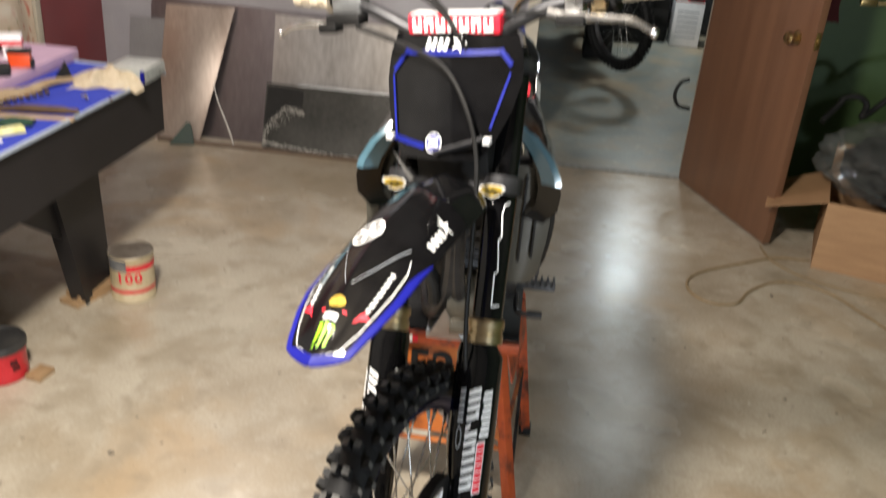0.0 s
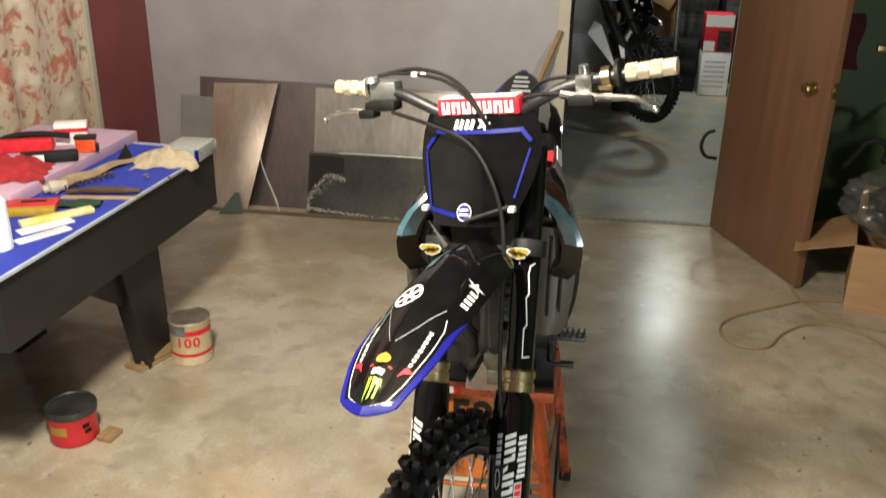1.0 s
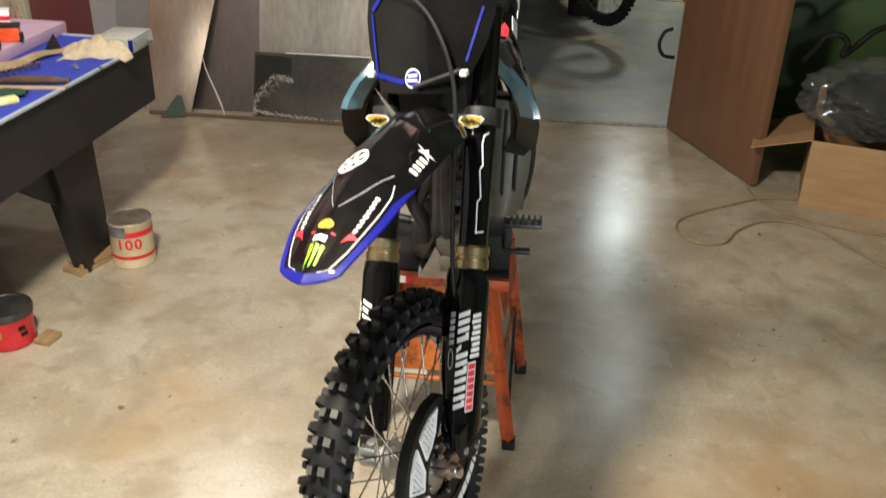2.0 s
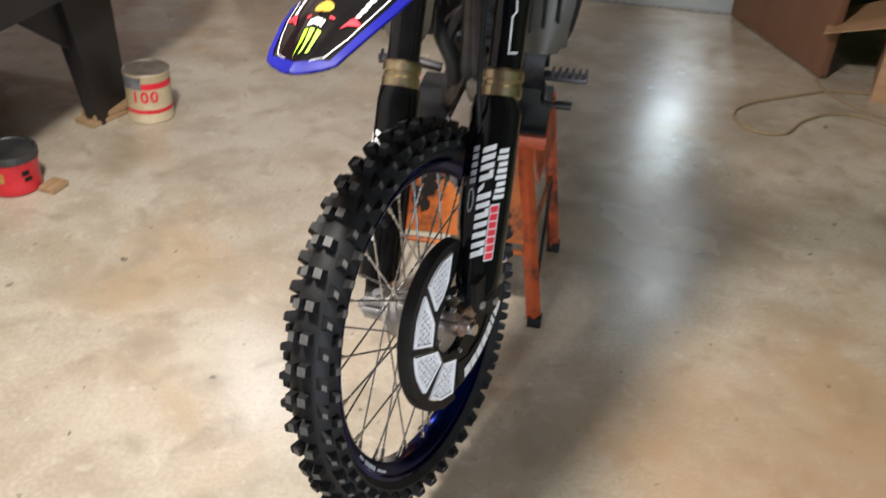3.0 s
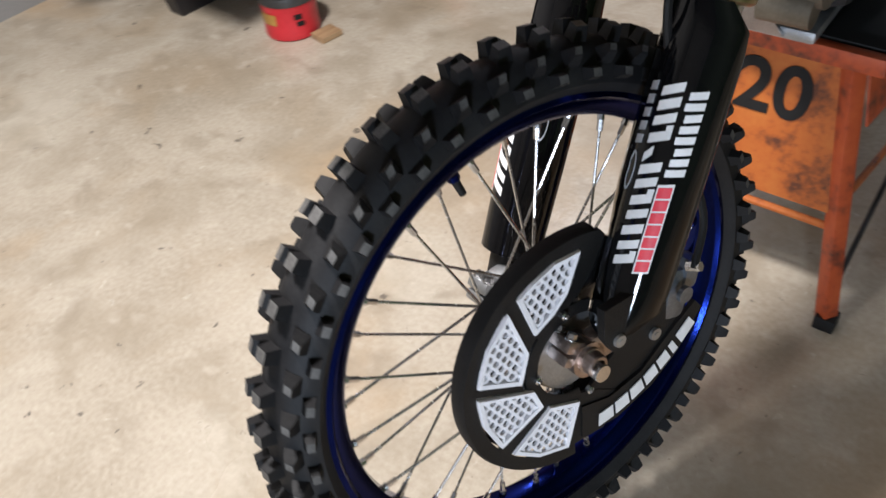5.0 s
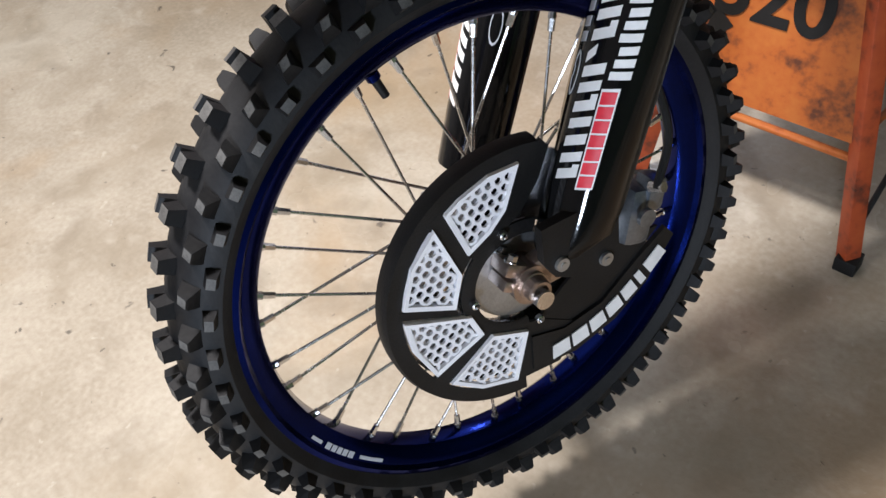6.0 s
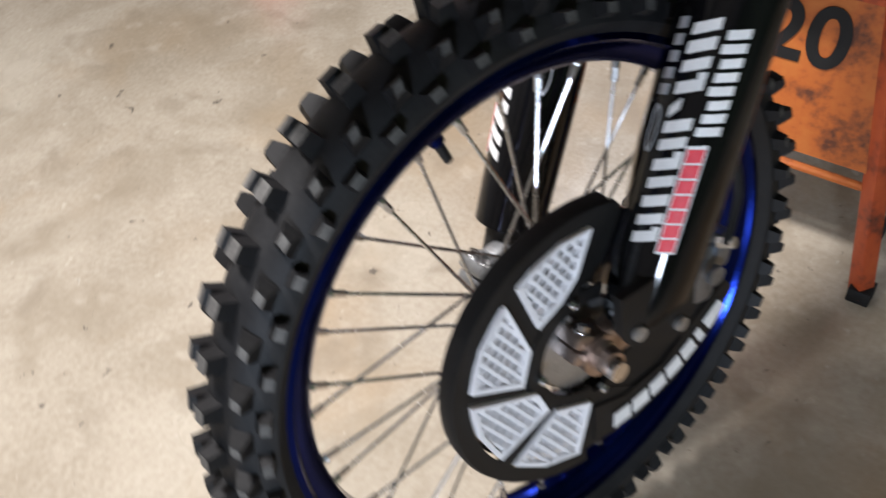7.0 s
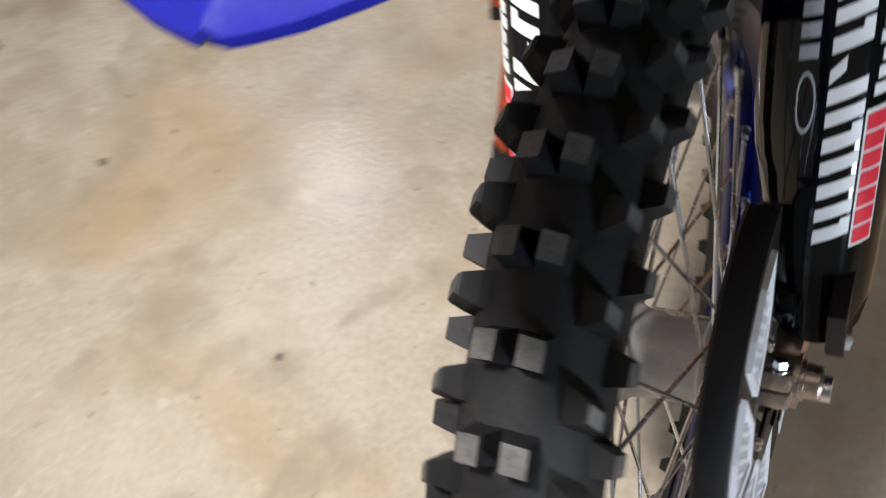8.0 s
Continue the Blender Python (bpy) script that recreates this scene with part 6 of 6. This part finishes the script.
tube(bm, [(1.30, 3.92, 0.006), (1.14, 3.90, 0.006), (0.96, 3.79, 0.006), (0.80, 3.68, 0.006), (0.715, 3.58, 0.006), (0.705, 3.47, 0.006), (0.77, 3.385, 0.006), (0.88, 3.40, 0.006), (0.96, 3.53, 0.006), (1.08, 3.64, 0.006), (1.20, 3.66, 0.006), (1.32, 3.58, 0.006), (1.40, 3.44, 0.006), (1.52, 3.25, 0.006), (1.75, 3.10, 0.006)], 0.0055, 8, 6)
tube(bm, [(1.10, 4.02, 0.006), (1.12, 3.88, 0.006), (1.20, 3.76, 0.006), (1.36, 3.66, 0.006), (1.60, 3.58, 0.006)], 0.0045, 8, 6)
single("extension_cord", bm, cord_mat, "tan extension cord looped on the floor", "cord")
# cardboard box with a plastic bag
card = surface("brown_cardboard", (0.30, 0.17, 0.085), (0.38, 0.225, 0.115), 5, 0.75, 0, 0.08, 90, 0.05, 0, 1, (1, 1, 6))
CB = Matrix.Translation((1.665, 4.00, 0)) @ Matrix.Rotation(radians(-16), 4, "Z")
carton = thing("cardboard_box", CB, "open brown cardboard box beside the door", "box")
for b in ((-0.32, 0.32, -0.24, -0.235, 0, 0.315), (-0.32, 0.32, 0.235, 0.24, 0, 0.315), (-0.32, -0.315, -0.2345, 0.2345, 0, 0.315), (0.315, 0.32, -0.2345, 0.2345, 0, 0.315)):
    bm = B(); box(bm, *b)
    part("box_side", bm, card, carton, "", smooth=False)
bm = B(); box(bm, -0.3145, 0.3145, -0.2345, 0.2345, 0.0, 0.006)
part("box_bottom", bm, card, carton, "", smooth=False)
bm = B(); slab(bm, [(-0.32, -0.235, 0.312), (-0.32, 0.235, 0.312), (-0.57, 0.16, 0.225), (-0.57, -0.20, 0.225)], (0.3, 0, 1), 0.005)
part("flap", bm, card, carton, "folded-out flap", smooth=False)
bm = B(); slab(bm, [(-0.318, 0.242, 0.312), (0.318, 0.242, 0.312), (0.31, 0.42, 0.40), (-0.31, 0.42, 0.40)], (0, -0.4, 1), 0.005)
part("flap", bm, card, carton, "folded-out flap", smooth=False)
bag_mat = bpy.data.materials.new("clear_film")
bag_mat.use_nodes = True
sh = bag_mat.node_tree.nodes["Principled BSDF"]
sh.inputs["Base Color"].default_value, sh.inputs["Roughness"].default_value, sh.inputs["Alpha"].default_value = (0.12, 0.125, 0.12, 1), 0.06, 0.30
bm = B()
bmesh.ops.create_icosphere(bm, subdivisions=5, radius=1.0)
for v in bm.verts:
    k = 1 + 0.28 * noise.noise(v.co * 2.1) + 0.16 * abs(noise.noise(v.co * 5.0)) + 0.09 * abs(noise.noise(v.co * 11.0 + Vector((3, 1, 0))))
    v.co = Vector((v.co.x * 0.30 * k, v.co.y * 0.22 * k, max(v.co.z, -0.75) * 0.17 * k))
single("plastic_bag", bm, bag_mat, "crumpled clear plastic bag on the cardboard box", "bag", Matrix.Translation((1.60, 4.02, 0.47)))
bm = B()
bmesh.ops.create_icosphere(bm, subdivisions=3, radius=1.0)
for v in bm.verts:
    k = 1 + 0.3 * noise.noise(v.co * 1.7)
    v.co = Vector((v.co.x * 0.25 * k, v.co.y * 0.18 * k, max(v.co.z, -0.9) * 0.14 * k))
single("dark_bundle", bm, matt_black, "dark rubber parts inside the clear bag", "parts", Matrix.Translation((1.64, 4.04, 0.45)))
bm = B(); tube(bm, [(1.26, 4.12, 0.60), (1.33, 4.18, 0.66), (1.36, 4.2, 0.695), (1.42, 4.2, 0.705), (1.46, 4.2, 0.67), (1.44, 4.17, 0.62), (1.50, 4.2, 0.66), (1.58, 4.22, 0.73), (1.70, 4.25, 0.76)], 0.014, 10, 5)
single("black_hose", bm, matt_black, "black rubber hose over the plastic bag", "hose")

# ---- sheets leaning on the back wall ----
def sheet(name, low_left, low_right, top_left, top_right, material, label, warp=0.0):
    """A thin sheet between four corners, slightly bowed."""
    a, b, c, d = (Vector(p) for p in (low_left, low_right, top_left, top_right))
    bm = B()
    rows = []
    for i in range(9):
        q = i / 8
        rows.append([a.lerp(b, p / 10).lerp(c.lerp(d, p / 10), q) + Vector((0, warp * math.sin(math.pi * q) * math.sin(math.pi * p / 10), 0)) for p in range(11)])
    grid(bm, rows, 0.003)
    return single(name, bm, material, label, "metal sheet", group="sheets leaning on the wall")


def brushed(m, amount):
    """Fine brushing that draws highlights out upright."""
    nodes, links = m.node_tree.nodes, m.node_tree.links
    way = nodes.new("ShaderNodeCombineXYZ")
    way.inputs["Z"].default_value = 1.0
    shader = nodes["Principled BSDF"]
    links.new(way.outputs["Vector"], shader.inputs["Tangent"])
    shader.inputs["Anisotropic"].default_value = amount
    return m


dark_sheet = brushed(surface("dark_sheet_metal", (0.24, 0.215, 0.235), (0.36, 0.33, 0.35), 2, 0.36, 0.9, 0.02, 24, 0.08, 0, 1, (1.6, 1.6, 0.35)), 0.85)
beige_sheet = brushed(surface("beige_sheet_metal", (0.42, 0.39, 0.37), (0.70, 0.67, 0.65), 2, 0.37, 0.9, 0.02, 24, 0.08, 0, 1, (1.6, 1.6, 0.35)), 0.9)
brown_sheet = brushed(surface("brown_sheet_metal", (0.46, 0.37, 0.32), (0.66, 0.57, 0.51), 2, 0.36, 0.9, 0.03, 20, 0.08, 0, 1, (3, 3, 0.6)), 0.85)
grey_sheet = surface("grey_sheet_metal", (0.24, 0.24, 0.25), (0.34, 0.34, 0.35), 3, 0.4, 0.4, 0.06)
charcoal_sheet = surface("charcoal_sheet", (0.045, 0.045, 0.042), (0.085, 0.083, 0.078), 3, 0.25, 0.3, 0.04, 40, 0.08)
sheet("long_sheet", (-2.155, 4.680, 0), (-0.55, 4.680, 0), (-2.155, 4.833, 0.72), (-0.55, 4.833, 0.70), dark_sheet, "long dark reflective metal sheet leaning on the wall", 0.005)
sheet("beige_sheet", (-1.455, 4.645, 0), (-0.50, 4.640, 0), (-1.455, 4.815, 0.69), (-0.50, 4.812, 0.69), beige_sheet, "beige reflective metal sheet leaning on a darker one", 0.006)
sheet("grey_sheet", (-2.26, 4.630, 0), (-2.00, 4.625, 0), (-2.26, 4.780, 0.615), (-2.00, 4.775, 0.615), grey_sheet, "small grey metal sheet leaning on the wall")
sheet("brown_sheet", (-2.075, 4.565, 0), (-1.835, 4.610, 0), (-2.035, 4.745, 0.705), (-1.675, 4.800, 0.705), brown_sheet, "brown reflective metal sheet leaning on others", -0.010)
low = sheet("low_sheet", (-1.47, 4.575, 0), (-0.60, 4.575, 0), (-1.47, 4.690, 0.345), (-0.60, 4.690, 0.345), charcoal_sheet, "low dark metal sheet with crusty pale stains", 0.01)


def on_low(x, z, lift):
    return (x, 4.575 + 0.3333 * z + 0.01 * math.sin(math.pi * z / 0.345) * math.sin(math.pi * (x + 1.47) / 0.87) - 0.0035 - lift, z)


bm = B()
grid(bm, [[on_low(x, z0 + (z1 - z0) * q, 0.0006) for q in (0, 0.33, 0.66, 1)] for x, z0, z1 in ((-1.462, 0.10, 0.328), (-1.43, 0.165, 0.330), (-1.38, 0.205, 0.332), (-1.33, 0.232, 0.330), (-1.29, 0.228, 0.328), (-1.262, 0.24, 0.322))], 0.0008)
part("bare_patch", bm, matt_black, low, "black bare patch")
rng = random.Random(31)
bm = B()
for path, count, wide, big in ((((-1.462, 0.02), (-1.458, 0.09), (-1.42, 0.165), (-1.355, 0.226), (-1.30, 0.222), (-1.255, 0.203)), 420, 0.015, 0.0034), (((-1.462, 0.045), (-1.37, 0.034), (-1.22, 0.022), (-1.05, 0.012), (-0.93, 0.010)), 420, 0.009, 0.0042), (((-1.46, 0.10), (-1.40, 0.13), (-1.36, 0.18), (-1.31, 0.20)), 160, 0.026, 0.0020)):
    for i in range(count):
        u = rng.random() * (len(path) - 1)
        k = min(int(u), len(path) - 2)
        x = path[k][0] + (path[k + 1][0] - path[k][0]) * (u - k) + rng.gauss(0, wide * 0.5)
        z = max(path[k][1] + (path[k + 1][1] - path[k][1]) * (u - k) + rng.gauss(0, wide * 0.5), 0.004)
        x = max(x, -1.466)
        size, turn = big * rng.uniform(0.5, 1.6), rng.random() * 6.28
        spots = [bm.verts.new(on_low(x + size * math.cos(turn + 1.57 * n) * rng.uniform(0.5, 1.2), max(z + size * math.sin(turn + 1.57 * n) * rng.uniform(0.4, 0.9), 0.002), 0.0016 + 0.0012 * rng.random())) for n in range(4)]
        bm.faces.new(spots)
tagged(part("residue_crust", bm, surface("dried_residue", (0.20, 0.195, 0.18), (0.40, 0.385, 0.36), 40, 0.8, 0, 0.2, 160), low, "ragged crust of pale dried residue"), kind="stuff")
bm = B(); tube(bm, [(-1.30, 4.688, 0.347), (-1.0, 4.690, 0.347), (-0.602, 4.688, 0.347)], 0.006, 8, 4)
part("rolled_edge", bm, dull_alloy, low, "pale rolled top edge")
bm = B(); tube(bm, [(-1.752, 4.640, 0.325), (-1.718, 4.600, 0.245), (-1.672, 4.575, 0.15), (-1.640, 4.562, 0.075), (-1.622, 4.558, 0.012)], [0.0030, 0.0045, 0.0060, 0.0065, 0.0050], 6, 6)
single("bright_strip", bm, surface("pale_metal_edge", (0.60, 0.58, 0.56), (0.75, 0.73, 0.70), 20, 0.5, 0.3, 0.03), "bright curled metal edge strip", "metal strip")
bm = B(); slab(bm, [(-1.965, 4.50, 0.002), (-1.835, 4.53, 0.002), (-1.858, 4.575, 0.05), (-1.872, 4.585, 0.105), (-1.892, 4.58, 0.110)], (0.3, -1, 0.4), 0.01)
single("green_wedge", bm, surface("green_scrap", (0.010, 0.025, 0.018), (0.016, 0.038, 0.026), 10, 0.6, 0, 0.1), "dark green wedge-shaped scrap", "scrap")
bm = B(); box(bm, -2.05, -0.60, 4.545, 4.56, 0, 0.02, bevel=0.003)
single("floor_batten", bm, surface("dark_batten", (0.10, 0.07, 0.05), (0.16, 0.11, 0.08), 8, 0.7, 0, 0.1), "thin wooden batten under the leaning sheets", "batten")
bm = B()
a, b = Vector((-0.26, 4.60, 0.62)), Vector((-0.088, 4.815, 1.06))
m = Matrix.Translation((a + b) / 2) @ (b - a).to_track_quat("Z", "X").to_matrix().to_4x4()
box(bm, -0.010, 0.010, -0.012, 0.012, -0.62, (b - a).length / 2, m, 0.002)
single("leaning_stick", bm, pine, "thin wooden stick leaning by the door frame", "stick")

# ---- the next room ----
BB = Matrix.Translation((0.535, 6.75, 0.465)) @ Matrix.Rotation(radians(38), 4, "Z") @ Matrix.Rotation(radians(-5), 4, "Y")
other = thing("parked_dirt_bike", (0.1, 7.1, 0.2), "dark dirt bike with a white number plate on a stand", "motorcycle")


def other_part(name, bm, material, label="", parent=None):
    return part(name, bm, material, parent or other, label, BB)


def knobbly(name, label, at):
    """A tyre for the parked bike with its tread in one piece."""
    made = part(name, tyre.data, None, other, label, at)
    verts, faces = [], []
    for i in range(46):
        for psi, lag in ((12, 0), (-12, 0), (47, 0.07), (-47, 0.07), (70, 0), (-70, 0)):
            x, r = arc(radians(psi))
            out = Vector((math.sin(radians(psi)), math.cos(radians(psi))))
            wide = Vector((out.y, -out.x)) * 0.007
            first = len(verts)
            for up in (-0.004, 0.017):
                for a, b in ((-1, -1), (1, -1), (1, 1), (-1, 1)):
                    px, pr, t = x + out.x * up + wide.x * b, r + out.y * up + wide.y * b, 2 * math.pi * i / 46 + lag + a * 0.026
                    verts.append((px, pr * math.cos(t), pr * math.sin(t)))
            faces += [tuple(first + n for n in f) for f in ((4, 5, 6, 7), (0, 1, 5, 4), (1, 2, 6, 5), (2, 3, 7, 6), (3, 0, 4, 7))]
    mesh = bpy.data.meshes.new("tread")
    mesh.from_pydata(verts, [], faces)
    mesh.materials.append(rubber)
    tagged(part("tread", mesh, None, made, "black tread blocks", at), kind="stuff")


knobbly("front_tyre", "black knobbly front tyre", BB)
bm = B(); lathe(bm, [(-0.027, 0.279), (-0.02, 0.262), (0, 0.25), (0.02, 0.262), (0.027, 0.279)], 48); lathe(bm, [(-0.05, 0.0), (-0.05, 0.035), (0.05, 0.035), (0.05, 0.0)], 20)
orim = other_part("front_rim", bm, dark_metal, "dark alloy rim")
bm = B()
for i in range(24):
    a, h = radians(15 * i), radians(15 * i + (60 if i % 2 else -60))
    rod(bm, (0.025 if i % 4 < 2 else -0.025, 0.034 * math.cos(h), 0.034 * math.sin(h)), (0, 0.25 * math.cos(a), 0.25 * math.sin(a)), 0.0018, sides=5)
tagged(other_part("spokes", bm, steel, "thin steel spokes", orim), kind="stuff")
ID = Matrix.Identity(4)


def lump(at, size, seed, rough=0.25):
    """An uneven rounded body."""
    bm = B()
    bmesh.ops.create_icosphere(bm, subdivisions=3, radius=1.0)
    for v in bm.verts:
        k = 1 + rough * noise.noise(v.co * 1.6 + Vector((seed, 0, 0))) + 0.4 * rough * noise.noise(v.co * 5 + Vector((0, seed, 0)))
        v.co = Vector((at[0] + v.co.x * size[0] * k, at[1] + v.co.y * size[1] * k, at[2] + v.co.z * size[2] * k))
    return bm


for s in (1, -1):
    ax = Vector((0.075, 0.060, 0)) * s
    bm = B(); tube(bm, [Vector((0.53, 6.75, 0.50)) + ax, Vector((0.33, 6.78, 0.84)) + ax, Vector((0.17, 6.82, 1.16)) + ax], [0.040, 0.034, 0.028], 14, 4)
    part("fork_leg", bm, matt_black, other, "black fork leg", ID)
bm = B(); slab(bm, [(0.114, 6.72, 0.868), (0.169, 6.70, 0.842), (0.300, 6.52, 0.545), (0.262, 6.54, 0.585), (0.072, 6.67, 0.784)], (0, -1, 0.6), 0.006)
part("fork_shield", bm, white_plastic, other, "white angular shield", ID)
bm = B(); slab(bm, [(0.30, 6.62, 0.72), (0.345, 6.62, 0.69), (0.355, 6.62, 0.62), (0.325, 6.62, 0.63)], (0, -1, 0.1), 0.006)
part("fork_shield", bm, white_plastic, other, "small white shield", ID)
bm = B()
grid(bm, [[(x0 + (x1 - x0) * j / 8 + 0.0, 6.66 - 0.05 * math.sin(math.pi * j / 8), z - 0.015 * j / 8) for j in range(9)] for x0, x1, z in ((0.095, 0.26, 1.045), (0.055, 0.305, 1.10), (0.035, 0.285, 1.18), (0.015, 0.25, 1.29), (0.03, 0.22, 1.36))], 0.006)
oplate = part("number_plate", bm, white_plastic, other, "white number plate with dark bars", ID)
for x in (0.085, 0.168):
    for k in range(3):
        z = 1.150 + 0.046 * k
        bm = B(); slab(bm, [(x - 0.018 * k * 0.3, 6.596, z), (x + 0.066 - 0.018 * k * 0.3, 6.596, z - 0.006), (x + 0.062 - 0.018 * k * 0.3, 6.597, z + 0.024), (x - 0.004 - 0.018 * k * 0.3, 6.597, z + 0.030)], (0, -1, 0), 0.006)
        part("plate_bar", bm, matt_black, oplate, "bold dark bar", ID)
part("fuel_tank", lump((0.40, 7.20, 0.99), (0.15, 0.30, 0.13), 1.0), black_plastic, other, "gloss black tank and shrouds", ID)
bm = B()
grid(bm, [[(0.075 * c * w, -0.44 * math.sin(radians(a)) + 0.02, 0.46 * math.cos(radians(a)) - 0.03 * c * c) for c in (-1, -0.5, 0, 0.5, 1)] for a, w in ((20, 0.5), (12, 0.8), (4, 1.0), (-8, 1.0), (-20, 0.95), (-34, 0.8), (-48, 0.6))], 0.005)
other_part("front_mudguard", bm, black_plastic, "gloss black mudguard")
for s in (-1, 1):
    bm = B()
    grid(bm, [[(0.37 + s * (0.06 + 0.11 * math.sin(math.pi * min(q * 1.1, 1)) + 0.03 * q), 6.93 + 0.42 * p + 0.05 * q, 1.10 - 0.40 * q + 0.06 * p) for q in (0, 0.2, 0.4, 0.6, 0.8, 1)] for p in (0, 0.35, 0.7, 1)], 0.006)
    part("shroud", bm, black_plastic, other, "gloss black radiator shroud", ID)
part("engine", lump((0.46, 7.50, 0.66), (0.17, 0.30, 0.24), 2.0, 0.5), dark_metal, other, "dark engine and frame", ID)
part("radiator", lump((0.42, 7.06, 0.80), (0.10, 0.08, 0.14), 6.0, 0.3), matt_black, other, "black radiator and hoses", ID)
part("seat", lump((0.48, 7.85, 0.99), (0.12, 0.50, 0.09), 3.0), matt_black, other, "black seat", ID)
bm = B(); tube(bm, [(-0.10, 6.72, 1.30), (0.02, 6.80, 1.27), (0.18, 6.88, 1.24), (0.34, 6.98, 1.28), (0.47, 7.06, 1.31)], 0.013, 10, 4)
part("handlebar", bm, dark_metal, other, "", ID)
for k, (x, z) in enumerate(((0.37, 1.03), (0.41, 1.00), (0.45, 0.99), (0.40, 0.94), (0.60, 0.85))):
    bm = B(); bmesh.ops.create_icosphere(bm, subdivisions=2, radius=0.016, matrix=Matrix.Translation((x, 6.83 if k < 4 else 6.80, z)))
    part("bright_bolt", bm, steel, other, "bright bolt head", ID)
bm = B(); tube(bm, [(0.42, 6.86, 0.82), (0.36, 6.84, 0.72), (0.36, 6.88, 0.58), (0.44, 6.95, 0.46), (0.62, 7.1, 0.42)], 0.022, 10, 4)
part("exhaust_pipe", bm, dull_alloy, other, "dull exhaust pipe", ID)
bm = B(); box(bm, 0.34, 0.58, 7.60, 7.90, 0.001, 0.44, bevel=0.02)
part("centre_block", bm, matt_black, other, "black lift block under the engine", ID)
knobbly("rear_tyre", "black knobbly rear tyre", Matrix.Translation((0.50, 8.22, 0.44)) @ Matrix.Rotation(radians(4), 4, "Z") @ Matrix.Diagonal((1.3, 0.95, 0.95, 1)))
rb = thing("red_white_box", (1.27, 8.55, 0), "tall white and red printed product box", "box")
bm = B(); box(bm, -0.12, 0.14, -0.10, 0.12, 0.001, 0.40, bevel=0.003)
part("lower_box", bm, white_plastic, rb, "white lower box with grey bars")
bm = B(); box(bm, -0.12, 0.13, -0.10, 0.12, 0.402, 0.74, bevel=0.003)
upper = part("upper_box", bm, red_print, rb, "red upper box")
bm = B(); box(bm, -0.12, 0.13, -0.103, -0.1005, 0.63, 0.735)
part("white_panel", bm, white_plastic, upper)
bm = B(); box(bm, -0.12, -0.02, -0.103, -0.1005, 0.41, 0.50)
part("white_panel", bm, white_plastic, upper)
bm = B(); box(bm, 0.0, 0.12, -0.105, -0.1005, 0.41, 0.60)
part("dark_panel", bm, dark_metal, upper)
bm = B()
for k in range(6):
    box(bm, -0.09, 0.10, -0.1025, -0.1005, 0.08 + 0.045 * k, 0.095 + 0.045 * k)
part("print_bar", bm, grey_print, rb)
for x, y, w, d, h, mm, lab, turn in ((0.62, 9.3, 0.30, 0.25, 1.25, card, "stacked brown cardboard boxes", 10), (0.10, 9.5, 0.34, 0.25, 1.35, grey_sheet, "grey storage cabinet in the next room", 0), (1.05, 9.6, 0.32, 0.3, 0.95, dark_metal, "dark metal drawer cabinet", 0), (1.75, 9.4, 0.35, 0.35, 1.2, dark_metal, "dark storage cabinet in the next room", 0), (0.70, 8.55, 0.22, 0.18, 0.40, matt_black, "black tool bag on the floor", 15), (0.98, 8.75, 0.17, 0.16, 0.46, matt_black, "dark crate with small parts", -10), (-0.45, 9.0, 0.4, 0.4, 1.3, dark_metal, "dark shelf stacked with parts", 0)):
    bm = B(); box(bm, -w, w, -d, d, 0.001, h, bevel=0.012)
    for k in range(3):
        box(bm, -w * 0.96, w * 0.96, -d - 0.004, -d + 0.001, h * (0.04 + 0.32 * k), h * (0.30 + 0.32 * k), bevel=0.002)
    single("stored_box" if mm is card else "storage_cabinet" if h > 0.5 else "tool_bag", bm, mm, lab, "storage", Matrix.Translation((x, y, 0)) @ Matrix.Rotation(radians(turn), 4, "Z"))
bm = B(); box(bm, -0.14, 0.14, -0.12, 0.12, 0, 0.26, bevel=0.004)
single("stored_box", bm, card, "tilted brown cardboard box on the cabinet", "box", Matrix.Translation((0.72, 8.95, 0.78)) @ Matrix.Rotation(radians(28), 4, "Y"))
bm = B(); slab(bm, [(0.02, 0.05, 0), (0.40, 0.1, 0.02), (0.44, 0.1, 0.42), (0.05, 0.06, 0.45)], (0, -1, 0), 0.01)
single("leaning_board", bm, pale_blue, "pale blue panel leaning behind the dirt bike", "panel", Matrix.Translation((-0.05, 9.16, 1.351)))
bm = B(); rod(bm, (0.905, 8.45, 0.0), (0.865, 8.45, 2.0), 0.020, sides=14)
single("steel_pole", bm, dull_alloy, "upright dull steel pole", "pole")
bm = B(); tube(bm, [(0.80, 4.99, 0.52), (0.755, 4.975, 0.50), (0.735, 4.97, 0.435), (0.765, 4.975, 0.375), (0.83, 4.99, 0.36)], 0.010, 10, 5)
single("cable_loop", bm, matt_black, "loop of black cable beside the door post", "cable")
